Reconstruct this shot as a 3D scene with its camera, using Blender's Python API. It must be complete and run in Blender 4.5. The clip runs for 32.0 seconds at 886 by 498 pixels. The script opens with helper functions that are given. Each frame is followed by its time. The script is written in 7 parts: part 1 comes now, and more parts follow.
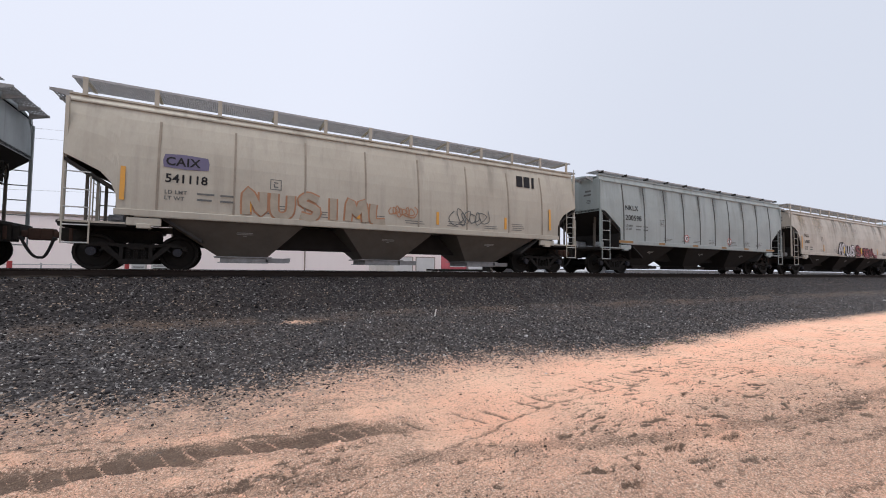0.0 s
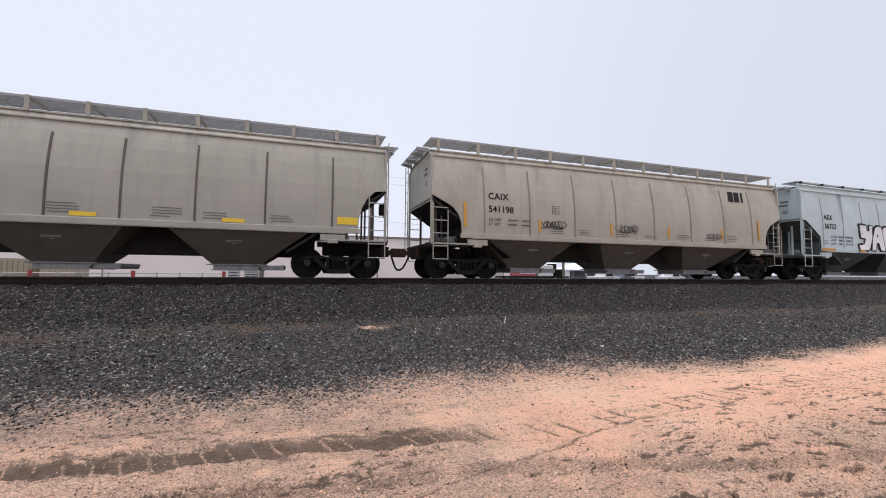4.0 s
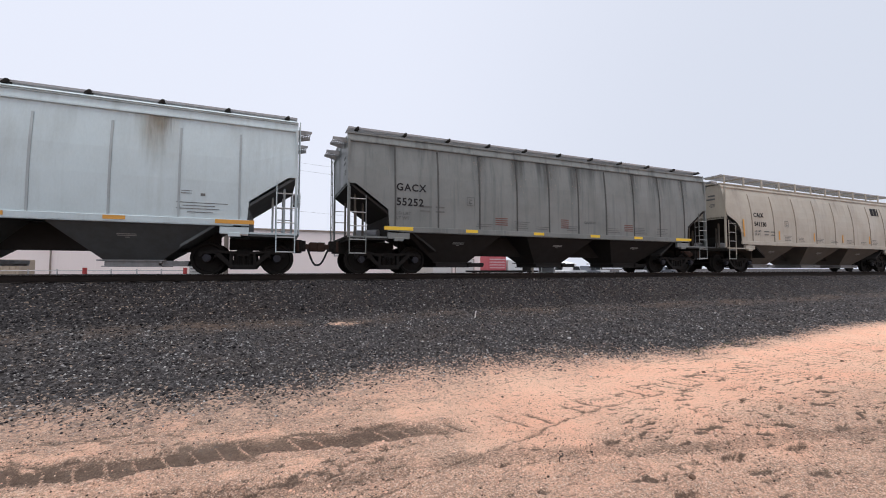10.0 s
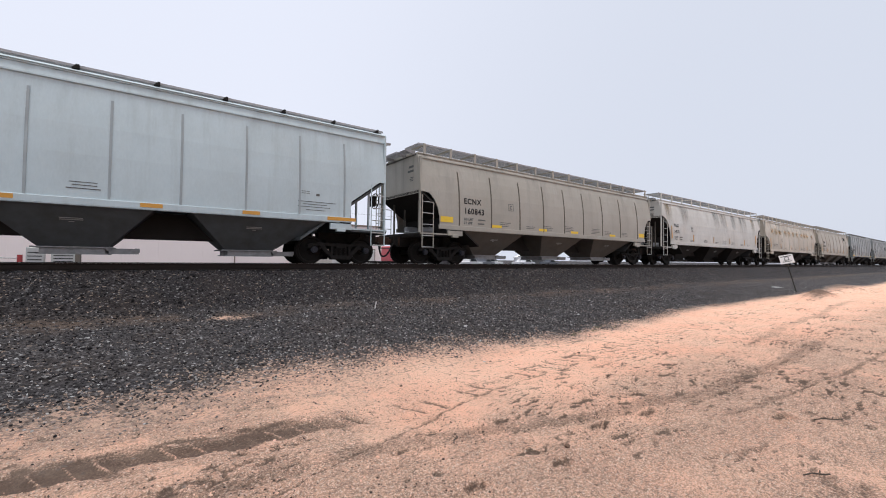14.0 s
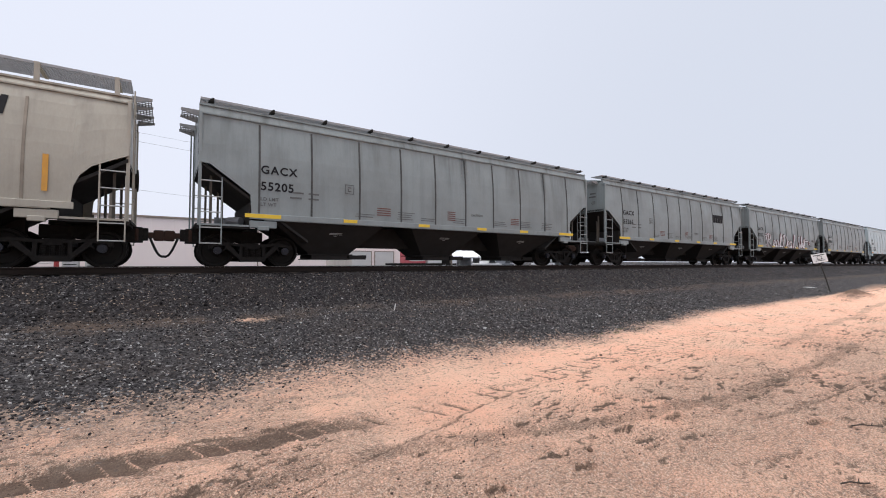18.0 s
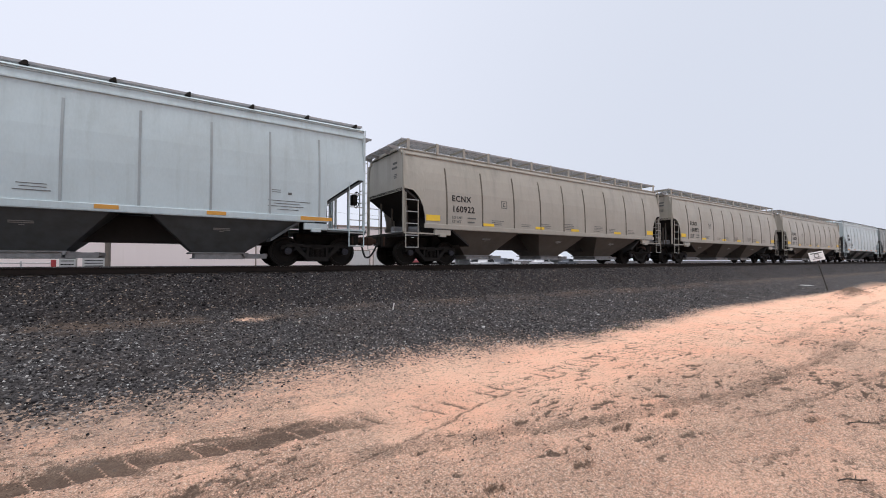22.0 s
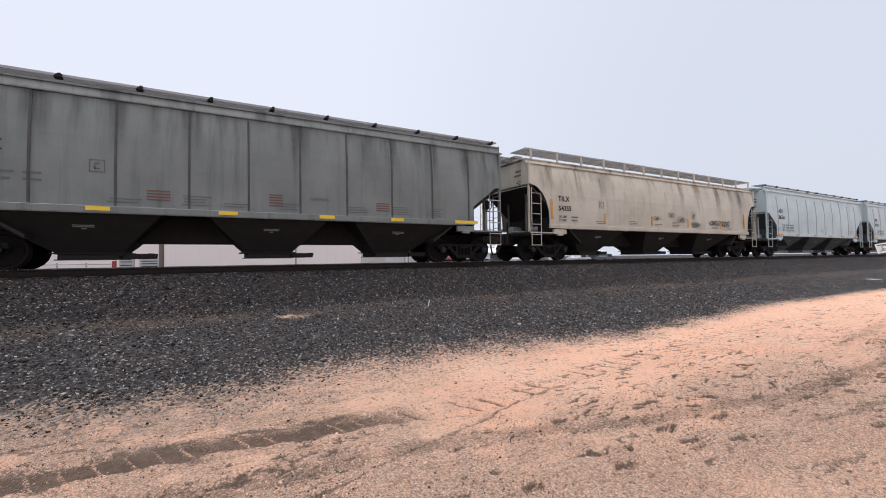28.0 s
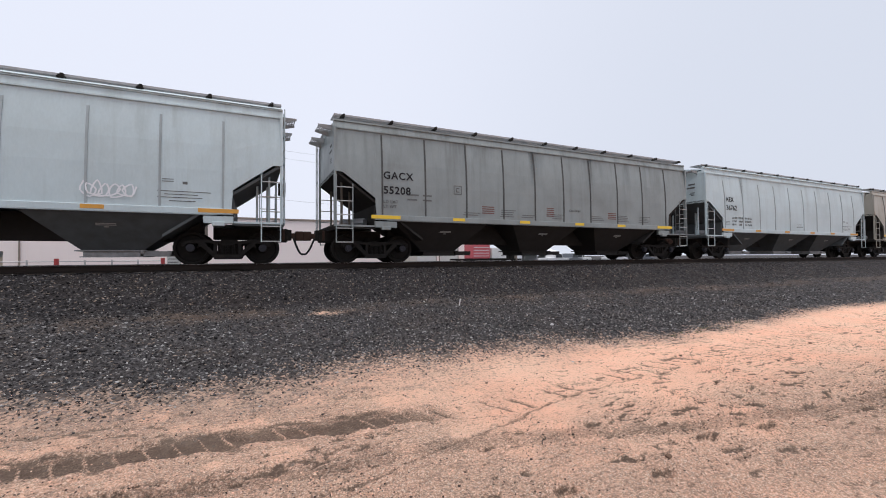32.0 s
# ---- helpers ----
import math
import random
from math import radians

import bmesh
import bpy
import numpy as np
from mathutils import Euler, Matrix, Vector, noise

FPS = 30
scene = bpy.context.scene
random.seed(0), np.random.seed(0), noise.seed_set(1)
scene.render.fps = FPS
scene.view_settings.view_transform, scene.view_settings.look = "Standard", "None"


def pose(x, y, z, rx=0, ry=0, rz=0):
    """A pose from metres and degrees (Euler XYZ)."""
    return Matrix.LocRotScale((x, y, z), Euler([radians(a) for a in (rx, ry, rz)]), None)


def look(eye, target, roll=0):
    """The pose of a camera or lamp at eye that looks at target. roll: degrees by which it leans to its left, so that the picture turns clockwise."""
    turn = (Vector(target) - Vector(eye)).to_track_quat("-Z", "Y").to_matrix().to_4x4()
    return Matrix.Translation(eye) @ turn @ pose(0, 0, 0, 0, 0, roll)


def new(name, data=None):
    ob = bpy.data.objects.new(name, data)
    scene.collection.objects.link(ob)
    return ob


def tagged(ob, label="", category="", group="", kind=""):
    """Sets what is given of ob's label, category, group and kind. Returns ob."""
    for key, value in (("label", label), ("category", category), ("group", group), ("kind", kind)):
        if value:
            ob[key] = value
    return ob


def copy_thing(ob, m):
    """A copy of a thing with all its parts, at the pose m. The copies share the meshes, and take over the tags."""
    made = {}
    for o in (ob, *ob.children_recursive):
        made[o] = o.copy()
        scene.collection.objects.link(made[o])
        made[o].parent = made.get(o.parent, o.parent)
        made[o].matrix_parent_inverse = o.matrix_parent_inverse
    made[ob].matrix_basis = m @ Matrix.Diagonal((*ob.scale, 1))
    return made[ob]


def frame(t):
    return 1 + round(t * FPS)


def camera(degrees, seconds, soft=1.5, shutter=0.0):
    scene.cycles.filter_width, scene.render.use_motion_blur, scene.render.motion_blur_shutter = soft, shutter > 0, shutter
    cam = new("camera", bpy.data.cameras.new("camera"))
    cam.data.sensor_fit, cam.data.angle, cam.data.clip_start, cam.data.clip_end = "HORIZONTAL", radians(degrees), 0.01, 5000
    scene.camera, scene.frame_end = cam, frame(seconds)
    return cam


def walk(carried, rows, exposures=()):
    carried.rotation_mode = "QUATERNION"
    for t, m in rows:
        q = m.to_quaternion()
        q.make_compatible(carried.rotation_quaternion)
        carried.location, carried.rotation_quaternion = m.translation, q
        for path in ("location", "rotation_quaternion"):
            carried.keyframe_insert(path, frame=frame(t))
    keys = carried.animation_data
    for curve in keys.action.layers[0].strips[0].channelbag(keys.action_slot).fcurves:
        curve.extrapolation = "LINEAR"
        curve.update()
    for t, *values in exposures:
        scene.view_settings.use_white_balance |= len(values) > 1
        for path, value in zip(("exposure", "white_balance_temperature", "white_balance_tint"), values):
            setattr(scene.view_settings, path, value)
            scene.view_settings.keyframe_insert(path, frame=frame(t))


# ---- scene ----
cam = camera(94.51, 32.0, soft=1.0)
walk(cam, [
    (0.0, pose(0, 0, 1.65, 92.50, -0.79, -28.19)),
    (0.5, pose(0, 0, 1.65, 91.43, -0.74, -26.52)),
    (1.0, pose(0, 0, 1.65, 90.61, -0.59, -26.52)),
    (1.5, pose(0, 0, 1.65, 90.48, -0.38, -27.66)),
    (2.0, pose(0, 0, 1.65, 91.07, -0.20, -29.07)),
    (2.5, pose(0, 0, 1.65, 91.95, -0.06, -29.87)),
    (4.5, pose(0, 0, 1.65, 93.61, -0.65, -11.99)),
    (5.0, pose(0, 0, 1.65, 93.72, -0.68, -5.48)),
    (5.5, pose(0, 0, 1.65, 93.96, -0.59, -1.45)),
    (6.0, pose(0, 0, 1.65, 94.00, -0.49, -0.60)),
    (6.5, pose(0, 0, 1.65, 93.92, 0.02, -2.53)),
    (7.0, pose(0, 0, 1.65, 93.80, 0.50, -6.24)),
    (7.5, pose(0, 0, 1.65, 93.71, 0.82, -10.72)),
    (8.0, pose(0, 0, 1.65, 93.69, 0.69, -14.66)),
    (8.5, pose(0, 0, 1.65, 93.60, 0.68, -17.93)),
    (9.0, pose(0, 0, 1.65, 93.46, 0.50, -20.09)),
    (9.5, pose(0, 0, 1.65, 93.18, 0.23, -21.46)),
    (10.0, pose(0, 0, 1.65, 92.68, -0.07, -22.71)),
    (10.5, pose(0, 0, 1.65, 92.20, -0.33, -24.16)),
    (11.0, pose(0, 0, 1.65, 91.84, -0.43, -25.85)),
    (11.5, pose(0, 0, 1.65, 91.70, -0.46, -27.60)),
    (12.0, pose(0, 0, 1.65, 91.72, -0.46, -29.56)),
    (12.5, pose(0, 0, 1.65, 91.68, -0.58, -31.52)),
    (13.0, pose(0, 0, 1.65, 91.63, -0.56, -33.57)),
    (13.5, pose(0, 0, 1.65, 91.46, -0.64, -35.37)),
    (14.0, pose(0, 0, 1.65, 91.47, -0.65, -36.48)),
    (14.5, pose(0, 0, 1.65, 91.48, -0.68, -36.80)),
    (16.5, pose(0, 0, 1.65, 91.54, -0.18, -34.46)),
    (17.0, pose(0, 0, 1.65, 91.59, -0.09, -34.16)),
    (17.5, pose(0, 0, 1.65, 91.62, -0.20, -33.97)),
    (18.0, pose(0, 0, 1.65, 91.70, -0.21, -33.88)),
    (18.5, pose(0, 0, 1.65, 91.73, -0.31, -33.84)),
    (19.0, pose(0, 0, 1.65, 91.74, -0.24, -33.85)),
    (19.5, pose(0, 0, 1.65, 91.69, -0.24, -33.86)),
    (20.0, pose(0, 0, 1.65, 91.63, -0.16, -33.91)),
    (20.5, pose(0, 0, 1.65, 91.60, -0.04, -33.98)),
    (21.0, pose(0, 0, 1.65, 91.54, 0.02, -34.05)),
    (21.5, pose(0, 0, 1.65, 91.51, 0.03, -34.14)),
    (22.0, pose(0, 0, 1.65, 91.57, -0.06, -34.09)),
    (22.5, pose(0, 0, 1.65, 91.70, -0.15, -33.77)),
    (23.0, pose(0, 0, 1.65, 91.79, -0.42, -32.91)),
    (23.5, pose(0, 0, 1.65, 91.87, -0.48, -31.38)),
    (24.0, pose(0, 0, 1.65, 91.88, -0.27, -29.29)),
    (24.5, pose(0, 0, 1.65, 91.83, 0.06, -27.02)),
    (26.5, pose(0, 0, 1.65, 91.40, 0.92, -26.23)),
    (27.0, pose(0, 0, 1.65, 91.33, 0.92, -27.41)),
    (27.5, pose(0, 0, 1.65, 91.27, 0.84, -28.42)),
    (28.0, pose(0, 0, 1.65, 91.17, 0.64, -29.28)),
    (28.5, pose(0, 0, 1.65, 90.98, 0.41, -29.94)),
    (29.0, pose(0, 0, 1.65, 90.80, 0.21, -30.21)),
    (29.5, pose(0, 0, 1.65, 90.66, -0.00, -30.11)),
    (30.0, pose(0, 0, 1.65, 90.58, -0.04, -29.81)),
    (30.5, pose(0, 0, 1.65, 90.60, -0.01, -29.41)),
    (31.0, pose(0, 0, 1.65, 90.72, 0.05, -28.65)),
    (31.5, pose(0, 0, 1.65, 90.85, 0.14, -27.12)),
    (32.0, pose(0, 0, 1.65, 91.06, 0.30, -24.91)),
])

# ---------------------------------------------------------------- sky and light
RAIL_TOP = 1.466          # height of the rail heads
TRACK_Y = 14.15           # centre line of the track

world = bpy.data.worlds.new("overcast_sky")
scene.world = world
world.use_nodes = True
wn, wl = world.node_tree.nodes, world.node_tree.links
wn.clear()
w_out = wn.new("ShaderNodeOutputWorld")
w_bg = wn.new("ShaderNodeBackground")
w_sky = wn.new("ShaderNodeTexSky")
w_sky.sky_type = "NISHITA"
w_sky.sun_disc = False
w_sky.sun_elevation = radians(76)
w_sky.sun_rotation = radians(200)
w_sky.air_density, w_sky.dust_density = 1.0, 6.0
w_scale = wn.new("ShaderNodeMixRGB")
w_scale.blend_type = "MULTIPLY"
w_scale.inputs[0].default_value = 1.0
w_scale.inputs[2].default_value = (0.09, 0.09, 0.09, 1)
w_mix = wn.new("ShaderNodeMixRGB")
w_mix.inputs[0].default_value = 0.88
w_mix.inputs[2].default_value = (0.90, 0.94, 1.075, 1)
wl.new(w_sky.outputs[0], w_scale.inputs[1])
wl.new(w_scale.outputs[0], w_mix.inputs[1])
# the cloud is a little thinner and brighter to the west, greyer to the east
w_lean = wn.new("ShaderNodeTexGradient")
w_grey = wn.new("ShaderNodeValToRGB")
w_grey.color_ramp.interpolation = "EASE"
w_grey.color_ramp.elements[0].position, w_grey.color_ramp.elements[1].position = 0.15, 1.0
w_grey.color_ramp.elements[0].color, w_grey.color_ramp.elements[1].color = (1, 1, 1, 1), (0.84, 0.855, 0.86, 1)
w_tint = wn.new("ShaderNodeMixRGB")
w_tint.blend_type = "MULTIPLY"
w_tint.inputs[0].default_value = 1.0
wl.new(w_lean.outputs[0], w_grey.inputs[0])
wl.new(w_mix.outputs[0], w_tint.inputs[1])
wl.new(w_grey.outputs[0], w_tint.inputs[2])
wl.new(w_tint.outputs[0], w_bg.inputs[0])
wl.new(w_bg.outputs[0], w_out.inputs[0])
w_bg.inputs[1].default_value = 1.0

sun_data = bpy.data.lights.new("sun", "SUN")
sun_data.energy = 2.4
sun_data.angle = radians(32)
sun_data.color = (1.0, 0.975, 0.945)
sun = new("sun", sun_data)
sun.matrix_world = look((-5, 2.4, 30), (0, 6, 0))


# ---------------------------------------------------------------- materials
def shader(name, rough=0.6, metal=0.0):
    m = bpy.data.materials.new(name)
    m.use_nodes = True
    n, l = m.node_tree.nodes, m.node_tree.links
    b = n["Principled BSDF"]
    b.inputs["Roughness"].default_value = rough
    b.inputs["Metallic"].default_value = metal
    b.inputs["Specular IOR Level"].default_value = 0.5 if rough < 0.5 else 0.3 if rough < 0.66 else 0.1
    return m, n, l, b


def noise_node(n, l, vec, scale, detail=4, rough=0.55):
    t = n.new("ShaderNodeTexNoise")
    t.inputs["Scale"].default_value = scale
    t.inputs["Detail"].default_value = detail
    t.inputs["Roughness"].default_value = rough
    if vec is not None:
        l.new(vec, t.inputs["Vector"])
    return t


def ramp(n, l, src, a, b, ca=(0, 0, 0, 1), cb=(1, 1, 1, 1)):
    r = n.new("ShaderNodeValToRGB")
    r.color_ramp.elements[0].position, r.color_ramp.elements[1].position = a, b
    r.color_ramp.elements[0].color, r.color_ramp.elements[1].color = ca, cb
    l.new(src, r.inputs[0])
    return r


def mix(n, l, fac, a, b, mode="MIX"):
    m = n.new("ShaderNodeMixRGB")
    m.blend_type = mode
    for i, v in ((0, fac), (1, a), (2, b)):
        if isinstance(v, (int, float)):
            m.inputs[i].default_value = v
        elif isinstance(v, tuple):
            m.inputs[i].default_value = v
        else:
            l.new(v, m.inputs[i])
    return m.outputs[0]


def bump(n, l, b, height, strength=0.3, dist=0.01):
    k = n.new("ShaderNodeBump")
    k.inputs["Strength"].default_value = strength
    k.inputs["Distance"].default_value = dist
    l.new(height, k.inputs["Height"])
    l.new(k.outputs[0], b.inputs["Normal"])


def coords(n, l, stretch=(1, 1, 1), seeded=True):
    """Object coordinates, shifted by the object's own random number so that no two cars weather alike."""
    tc = n.new("ShaderNodeTexCoord")
    mp = n.new("ShaderNodeMapping")
    mp.inputs["Scale"].default_value = stretch
    if seeded:
        oi = n.new("ShaderNodeObjectInfo")
        mul = n.new("ShaderNodeVectorMath")
        mul.operation = "SCALE"
        mul.inputs[0].default_value = (37.0, 11.0, 23.0)
        l.new(oi.outputs["Random"], mul.inputs["Scale"])
        add = n.new("ShaderNodeVectorMath")
        add.operation = "ADD"
        l.new(tc.outputs["Object"], add.inputs[0])
        l.new(mul.outputs[0], add.inputs[1])
        l.new(add.outputs[0], mp.inputs[0])
    else:
        l.new(tc.outputs["Object"], mp.inputs[0])
    return mp.outputs[0]


def car_paint(name, base, grime, streak=0.35, blotch=0.25, rough=0.44, drip=0.5):
    """Weathered freight car paint: vertical streaks from the eaves, blotches and road dust."""
    m, n, l, b = shader(name, rough)
    st = noise_node(n, l, coords(n, l, (4.5, 4.5, 0.22)), 1.0, 5, 0.6)
    bl = noise_node(n, l, coords(n, l, (0.8, 0.8, 0.7)), 1.0, 6, 0.6)
    fine = noise_node(n, l, coords(n, l, (9, 9, 3)), 3.0, 6, 0.7)
    c1 = mix(n, l, ramp(n, l, bl.outputs[0], 0.38, 0.75, (0, 0, 0, 1), (blotch,) * 3 + (1,)).outputs[0], base, grime)
    c2 = mix(n, l, ramp(n, l, st.outputs[0], 0.52, 0.82, (0, 0, 0, 1), (streak,) * 3 + (1,)).outputs[0], c1, grime)
    # runs of washed-down dirt, narrow and of uneven length
    tc = n.new("ShaderNodeTexCoord")
    sp = n.new("ShaderNodeSeparateXYZ")
    l.new(tc.outputs["Object"], sp.inputs[0])
    dr = noise_node(n, l, coords(n, l, (2.1, 2.1, 0.06)), 1.0, 3, 0.65)
    dl = noise_node(n, l, coords(n, l, (1.3, 1.3, 0.02)), 1.0, 2, 0.5)
    ln = n.new("ShaderNodeMath")
    ln.operation = "MULTIPLY_ADD"
    l.new(dl.outputs[0], ln.inputs[0])
    ln.inputs[1].default_value = 3.2
    l.new(sp.outputs[2], ln.inputs[2])
    mr = n.new("ShaderNodeMapRange")
    mr.inputs[1].default_value, mr.inputs[2].default_value = 4.3, 6.1
    l.new(ln.outputs[0], mr.inputs[0])
    dm = n.new("ShaderNodeMath")
    dm.operation = "MULTIPLY"
    l.new(mr.outputs[0], dm.inputs[0])
    l.new(ramp(n, l, dr.outputs[0], 0.50, 0.70, (0, 0, 0, 1), (drip,) * 3 + (1,)).outputs[0], dm.inputs[1])
    c2 = mix(n, l, dm.outputs[0], c2, tuple(c * 0.55 for c in grime[:3]) + (1,))
    c3 = mix(n, l, 0.12, c2, fine.outputs[0], "OVERLAY")
    l.new(c3, b.inputs["Base Color"])
    rr = ramp(n, l, bl.outputs[0], 0.3, 0.8, (rough - 0.1,) * 3 + (1,), (rough + 0.2,) * 3 + (1,))
    l.new(rr.outputs[0], b.inputs["Roughness"])
    bump(n, l, b, bl.outputs[0], 0.25, 0.02)
    return m


def plain(name, base, rough=0.6, metal=0.0, vary=0.25, scale=6.0, grime=None):
    m, n, l, b = shader(name, rough, metal)
    tx = noise_node(n, l, coords(n, l), scale, 5, 0.65)
    g = grime if grime else tuple(c * 0.5 for c in base[:3]) + (1,)
    l.new(mix(n, l, ramp(n, l, tx.outputs[0], 0.35, 0.75, (0, 0, 0, 1), (vary,) * 3 + (1,)).outputs[0], base, g), b.inputs["Base Color"])
    bump(n, l, b, tx.outputs[0], 0.2, 0.01)
    return m


P_BLUE = car_paint("pale_blue_grey_paint", (0.44, 0.53, 0.56, 1), (0.22, 0.235, 0.225, 1), 0.28, 0.22, drip=0.26)
P_GREY = car_paint("grey_paint", (0.228, 0.262, 0.266, 1), (0.105, 0.11, 0.108, 1), 0.40, 0.4, drip=0.6)
P_DARK = car_paint("sooty_grey_paint", (0.165, 0.18, 0.176, 1), (0.05, 0.06, 0.058, 1), 0.75, 0.4, drip=0.9)
P_GREEN = car_paint("grey_green_paint", (0.266, 0.305, 0.306, 1), (0.138, 0.165, 0.156, 1), 0.45, 0.35)
P_BEIGE = car_paint("beige_paint", (0.365, 0.342, 0.288, 1), (0.155, 0.138, 0.112, 1), 0.35, 0.3)
P_TAN = car_paint("greyish_tan_paint", (0.335, 0.318, 0.278, 1), (0.18, 0.19, 0.155, 1), 0.3, 0.3)
P_WHITE = car_paint("off_white_paint", (0.655, 0.685, 0.655, 1), (0.37, 0.33, 0.28, 1), 0.25, 0.2, drip=0.25)
P_PALE = car_paint("pale_grey_paint", (0.52, 0.52, 0.49, 1), (0.28, 0.26, 0.225, 1), 0.35, 0.3, drip=0.4)
P_CREAM = car_paint("cream_paint", (0.47, 0.435, 0.365, 1), (0.19, 0.16, 0.125, 1), 0.6, 0.4, drip=0.85)
P_DULL = car_paint("dull_cream_paint", (0.40, 0.37, 0.32, 1), (0.17, 0.145, 0.12, 1), 0.6, 0.5)
# underframe colours: grimy car paint, darkened further for the shade below the body
U_BLUE = plain("shaded_dusty_blue_grey_underframe", (0.092, 0.103, 0.108, 1), 0.75, 0, 0.5, 3, (0.05, 0.048, 0.043, 1))
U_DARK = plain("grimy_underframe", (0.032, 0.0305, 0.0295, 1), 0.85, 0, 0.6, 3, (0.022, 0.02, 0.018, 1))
U_SAND = plain("shaded_dusty_tan_underframe", (0.125, 0.115, 0.10, 1), 0.8, 0, 0.5, 2, (0.07, 0.062, 0.054, 1))
U_PALE = plain("shaded_dusty_pale_grey_underframe", (0.118, 0.117, 0.112, 1), 0.8, 0, 0.5, 2, (0.08, 0.078, 0.073, 1))
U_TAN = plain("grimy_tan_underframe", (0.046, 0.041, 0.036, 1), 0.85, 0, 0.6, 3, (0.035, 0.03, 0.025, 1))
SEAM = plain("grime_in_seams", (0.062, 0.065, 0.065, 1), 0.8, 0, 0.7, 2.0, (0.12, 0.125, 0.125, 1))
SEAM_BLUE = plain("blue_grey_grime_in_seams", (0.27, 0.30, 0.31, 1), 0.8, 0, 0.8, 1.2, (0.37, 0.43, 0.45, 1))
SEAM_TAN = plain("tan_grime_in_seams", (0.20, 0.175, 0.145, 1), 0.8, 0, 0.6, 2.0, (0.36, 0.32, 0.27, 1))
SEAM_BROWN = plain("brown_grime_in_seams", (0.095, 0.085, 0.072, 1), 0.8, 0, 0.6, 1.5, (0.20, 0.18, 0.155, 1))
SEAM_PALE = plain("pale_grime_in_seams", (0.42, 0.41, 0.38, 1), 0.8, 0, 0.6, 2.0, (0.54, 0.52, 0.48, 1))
STEEL_DARK = plain("dark_cast_steel", (0.014, 0.0135, 0.013, 1), 0.75, 0.1, 0.5, 9, (0.036, 0.031, 0.027, 1))
WHEEL = plain("greasy_wheel_steel", (0.012, 0.0115, 0.011, 1), 0.7, 0.1, 0.4, 7, (0.026, 0.022, 0.018, 1))
BEARING = plain("blue_bearing_cap", (0.020, 0.022, 0.030, 1), 0.55, 0, 0.5, 15)
RUST = plain("rusted_coupler_steel", (0.055, 0.033, 0.026, 1), 0.85, 0.1, 0.5, 9, (0.025, 0.02, 0.018, 1))
GALV = plain("galvanised_steel", (0.42, 0.43, 0.43, 1), 0.55, 0.4, 0.4, 8)
GATE = plain("dusty_outlet_gate_steel", (0.30, 0.305, 0.31, 1), 0.7, 0.1, 0.5, 6, (0.07, 0.068, 0.062, 1))
GRATE = plain("dull_grating_steel", (0.36, 0.37, 0.385, 1), 0.7, 0.3, 0.4, 8)
RUBBER = plain("black_rubber_hose", (0.03, 0.03, 0.03, 1), 0.7, 0, 0.2, 10)
ORANGE = plain("orange_reflector", (0.58, 0.29, 0.05, 1), 0.5, 0, 0.4, 8, (0.35, 0.2, 0.08, 1))
DULL_REFLECTOR = plain("grimy_orange_reflector", (0.27, 0.155, 0.06, 1), 0.6, 0, 0.5, 8, (0.14, 0.09, 0.05, 1))
SPRAY_PALE = plain("pale_pink_spray_paint", (0.60, 0.40, 0.42, 1), 0.6, 0, 0.3, 4)
INK = plain("black_stencil_paint", (0.016, 0.016, 0.019, 1), 0.75, 0, 0.4, 5, (0.05, 0.05, 0.05, 1))
INK_SOFT = plain("faded_stencil_paint", (0.13, 0.135, 0.135, 1), 0.7, 0, 0.4, 8)
INK_PALE = plain("pale_stencil_paint", (0.32, 0.32, 0.31, 1), 0.7, 0, 0.4, 8)
INK_RED = plain("red_stencil_paint", (0.36, 0.10, 0.08, 1), 0.65, 0, 0.3, 8)
SPRAY_WHITE = plain("white_spray_paint", (0.72, 0.73, 0.76, 1), 0.6, 0, 0.2, 4)
SPRAY_BLACK = plain("black_spray_paint", (0.02, 0.02, 0.022, 1), 0.6, 0, 0.2, 6)
PLATE_RED = plain("dull_red_brown_stencil_paint", (0.17, 0.085, 0.075, 1), 0.7, 0, 0.4, 8)
SPRAY_VIOLET = plain("violet_spray_paint", (0.11, 0.10, 0.17, 1), 0.65, 0, 0.3, 4)
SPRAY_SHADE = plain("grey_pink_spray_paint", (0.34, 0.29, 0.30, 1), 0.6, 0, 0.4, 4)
SPRAY_MAROON = plain("maroon_spray_paint", (0.17, 0.035, 0.042, 1), 0.6, 0, 0.2, 4)
SPRAY_FADED = plain("thin_tan_spray_paint", (0.33, 0.295, 0.24, 1), 0.7, 0, 0.5, 3)
SPRAY_RUST = plain("faded_orange_spray_paint", (0.36, 0.195, 0.12, 1), 0.7, 0, 0.3, 4)
YELLOW = plain("yellow_reflector", (0.75, 0.52, 0.05, 1), 0.55, 0, 0.3, 6, (0.5, 0.3, 0.06, 1))


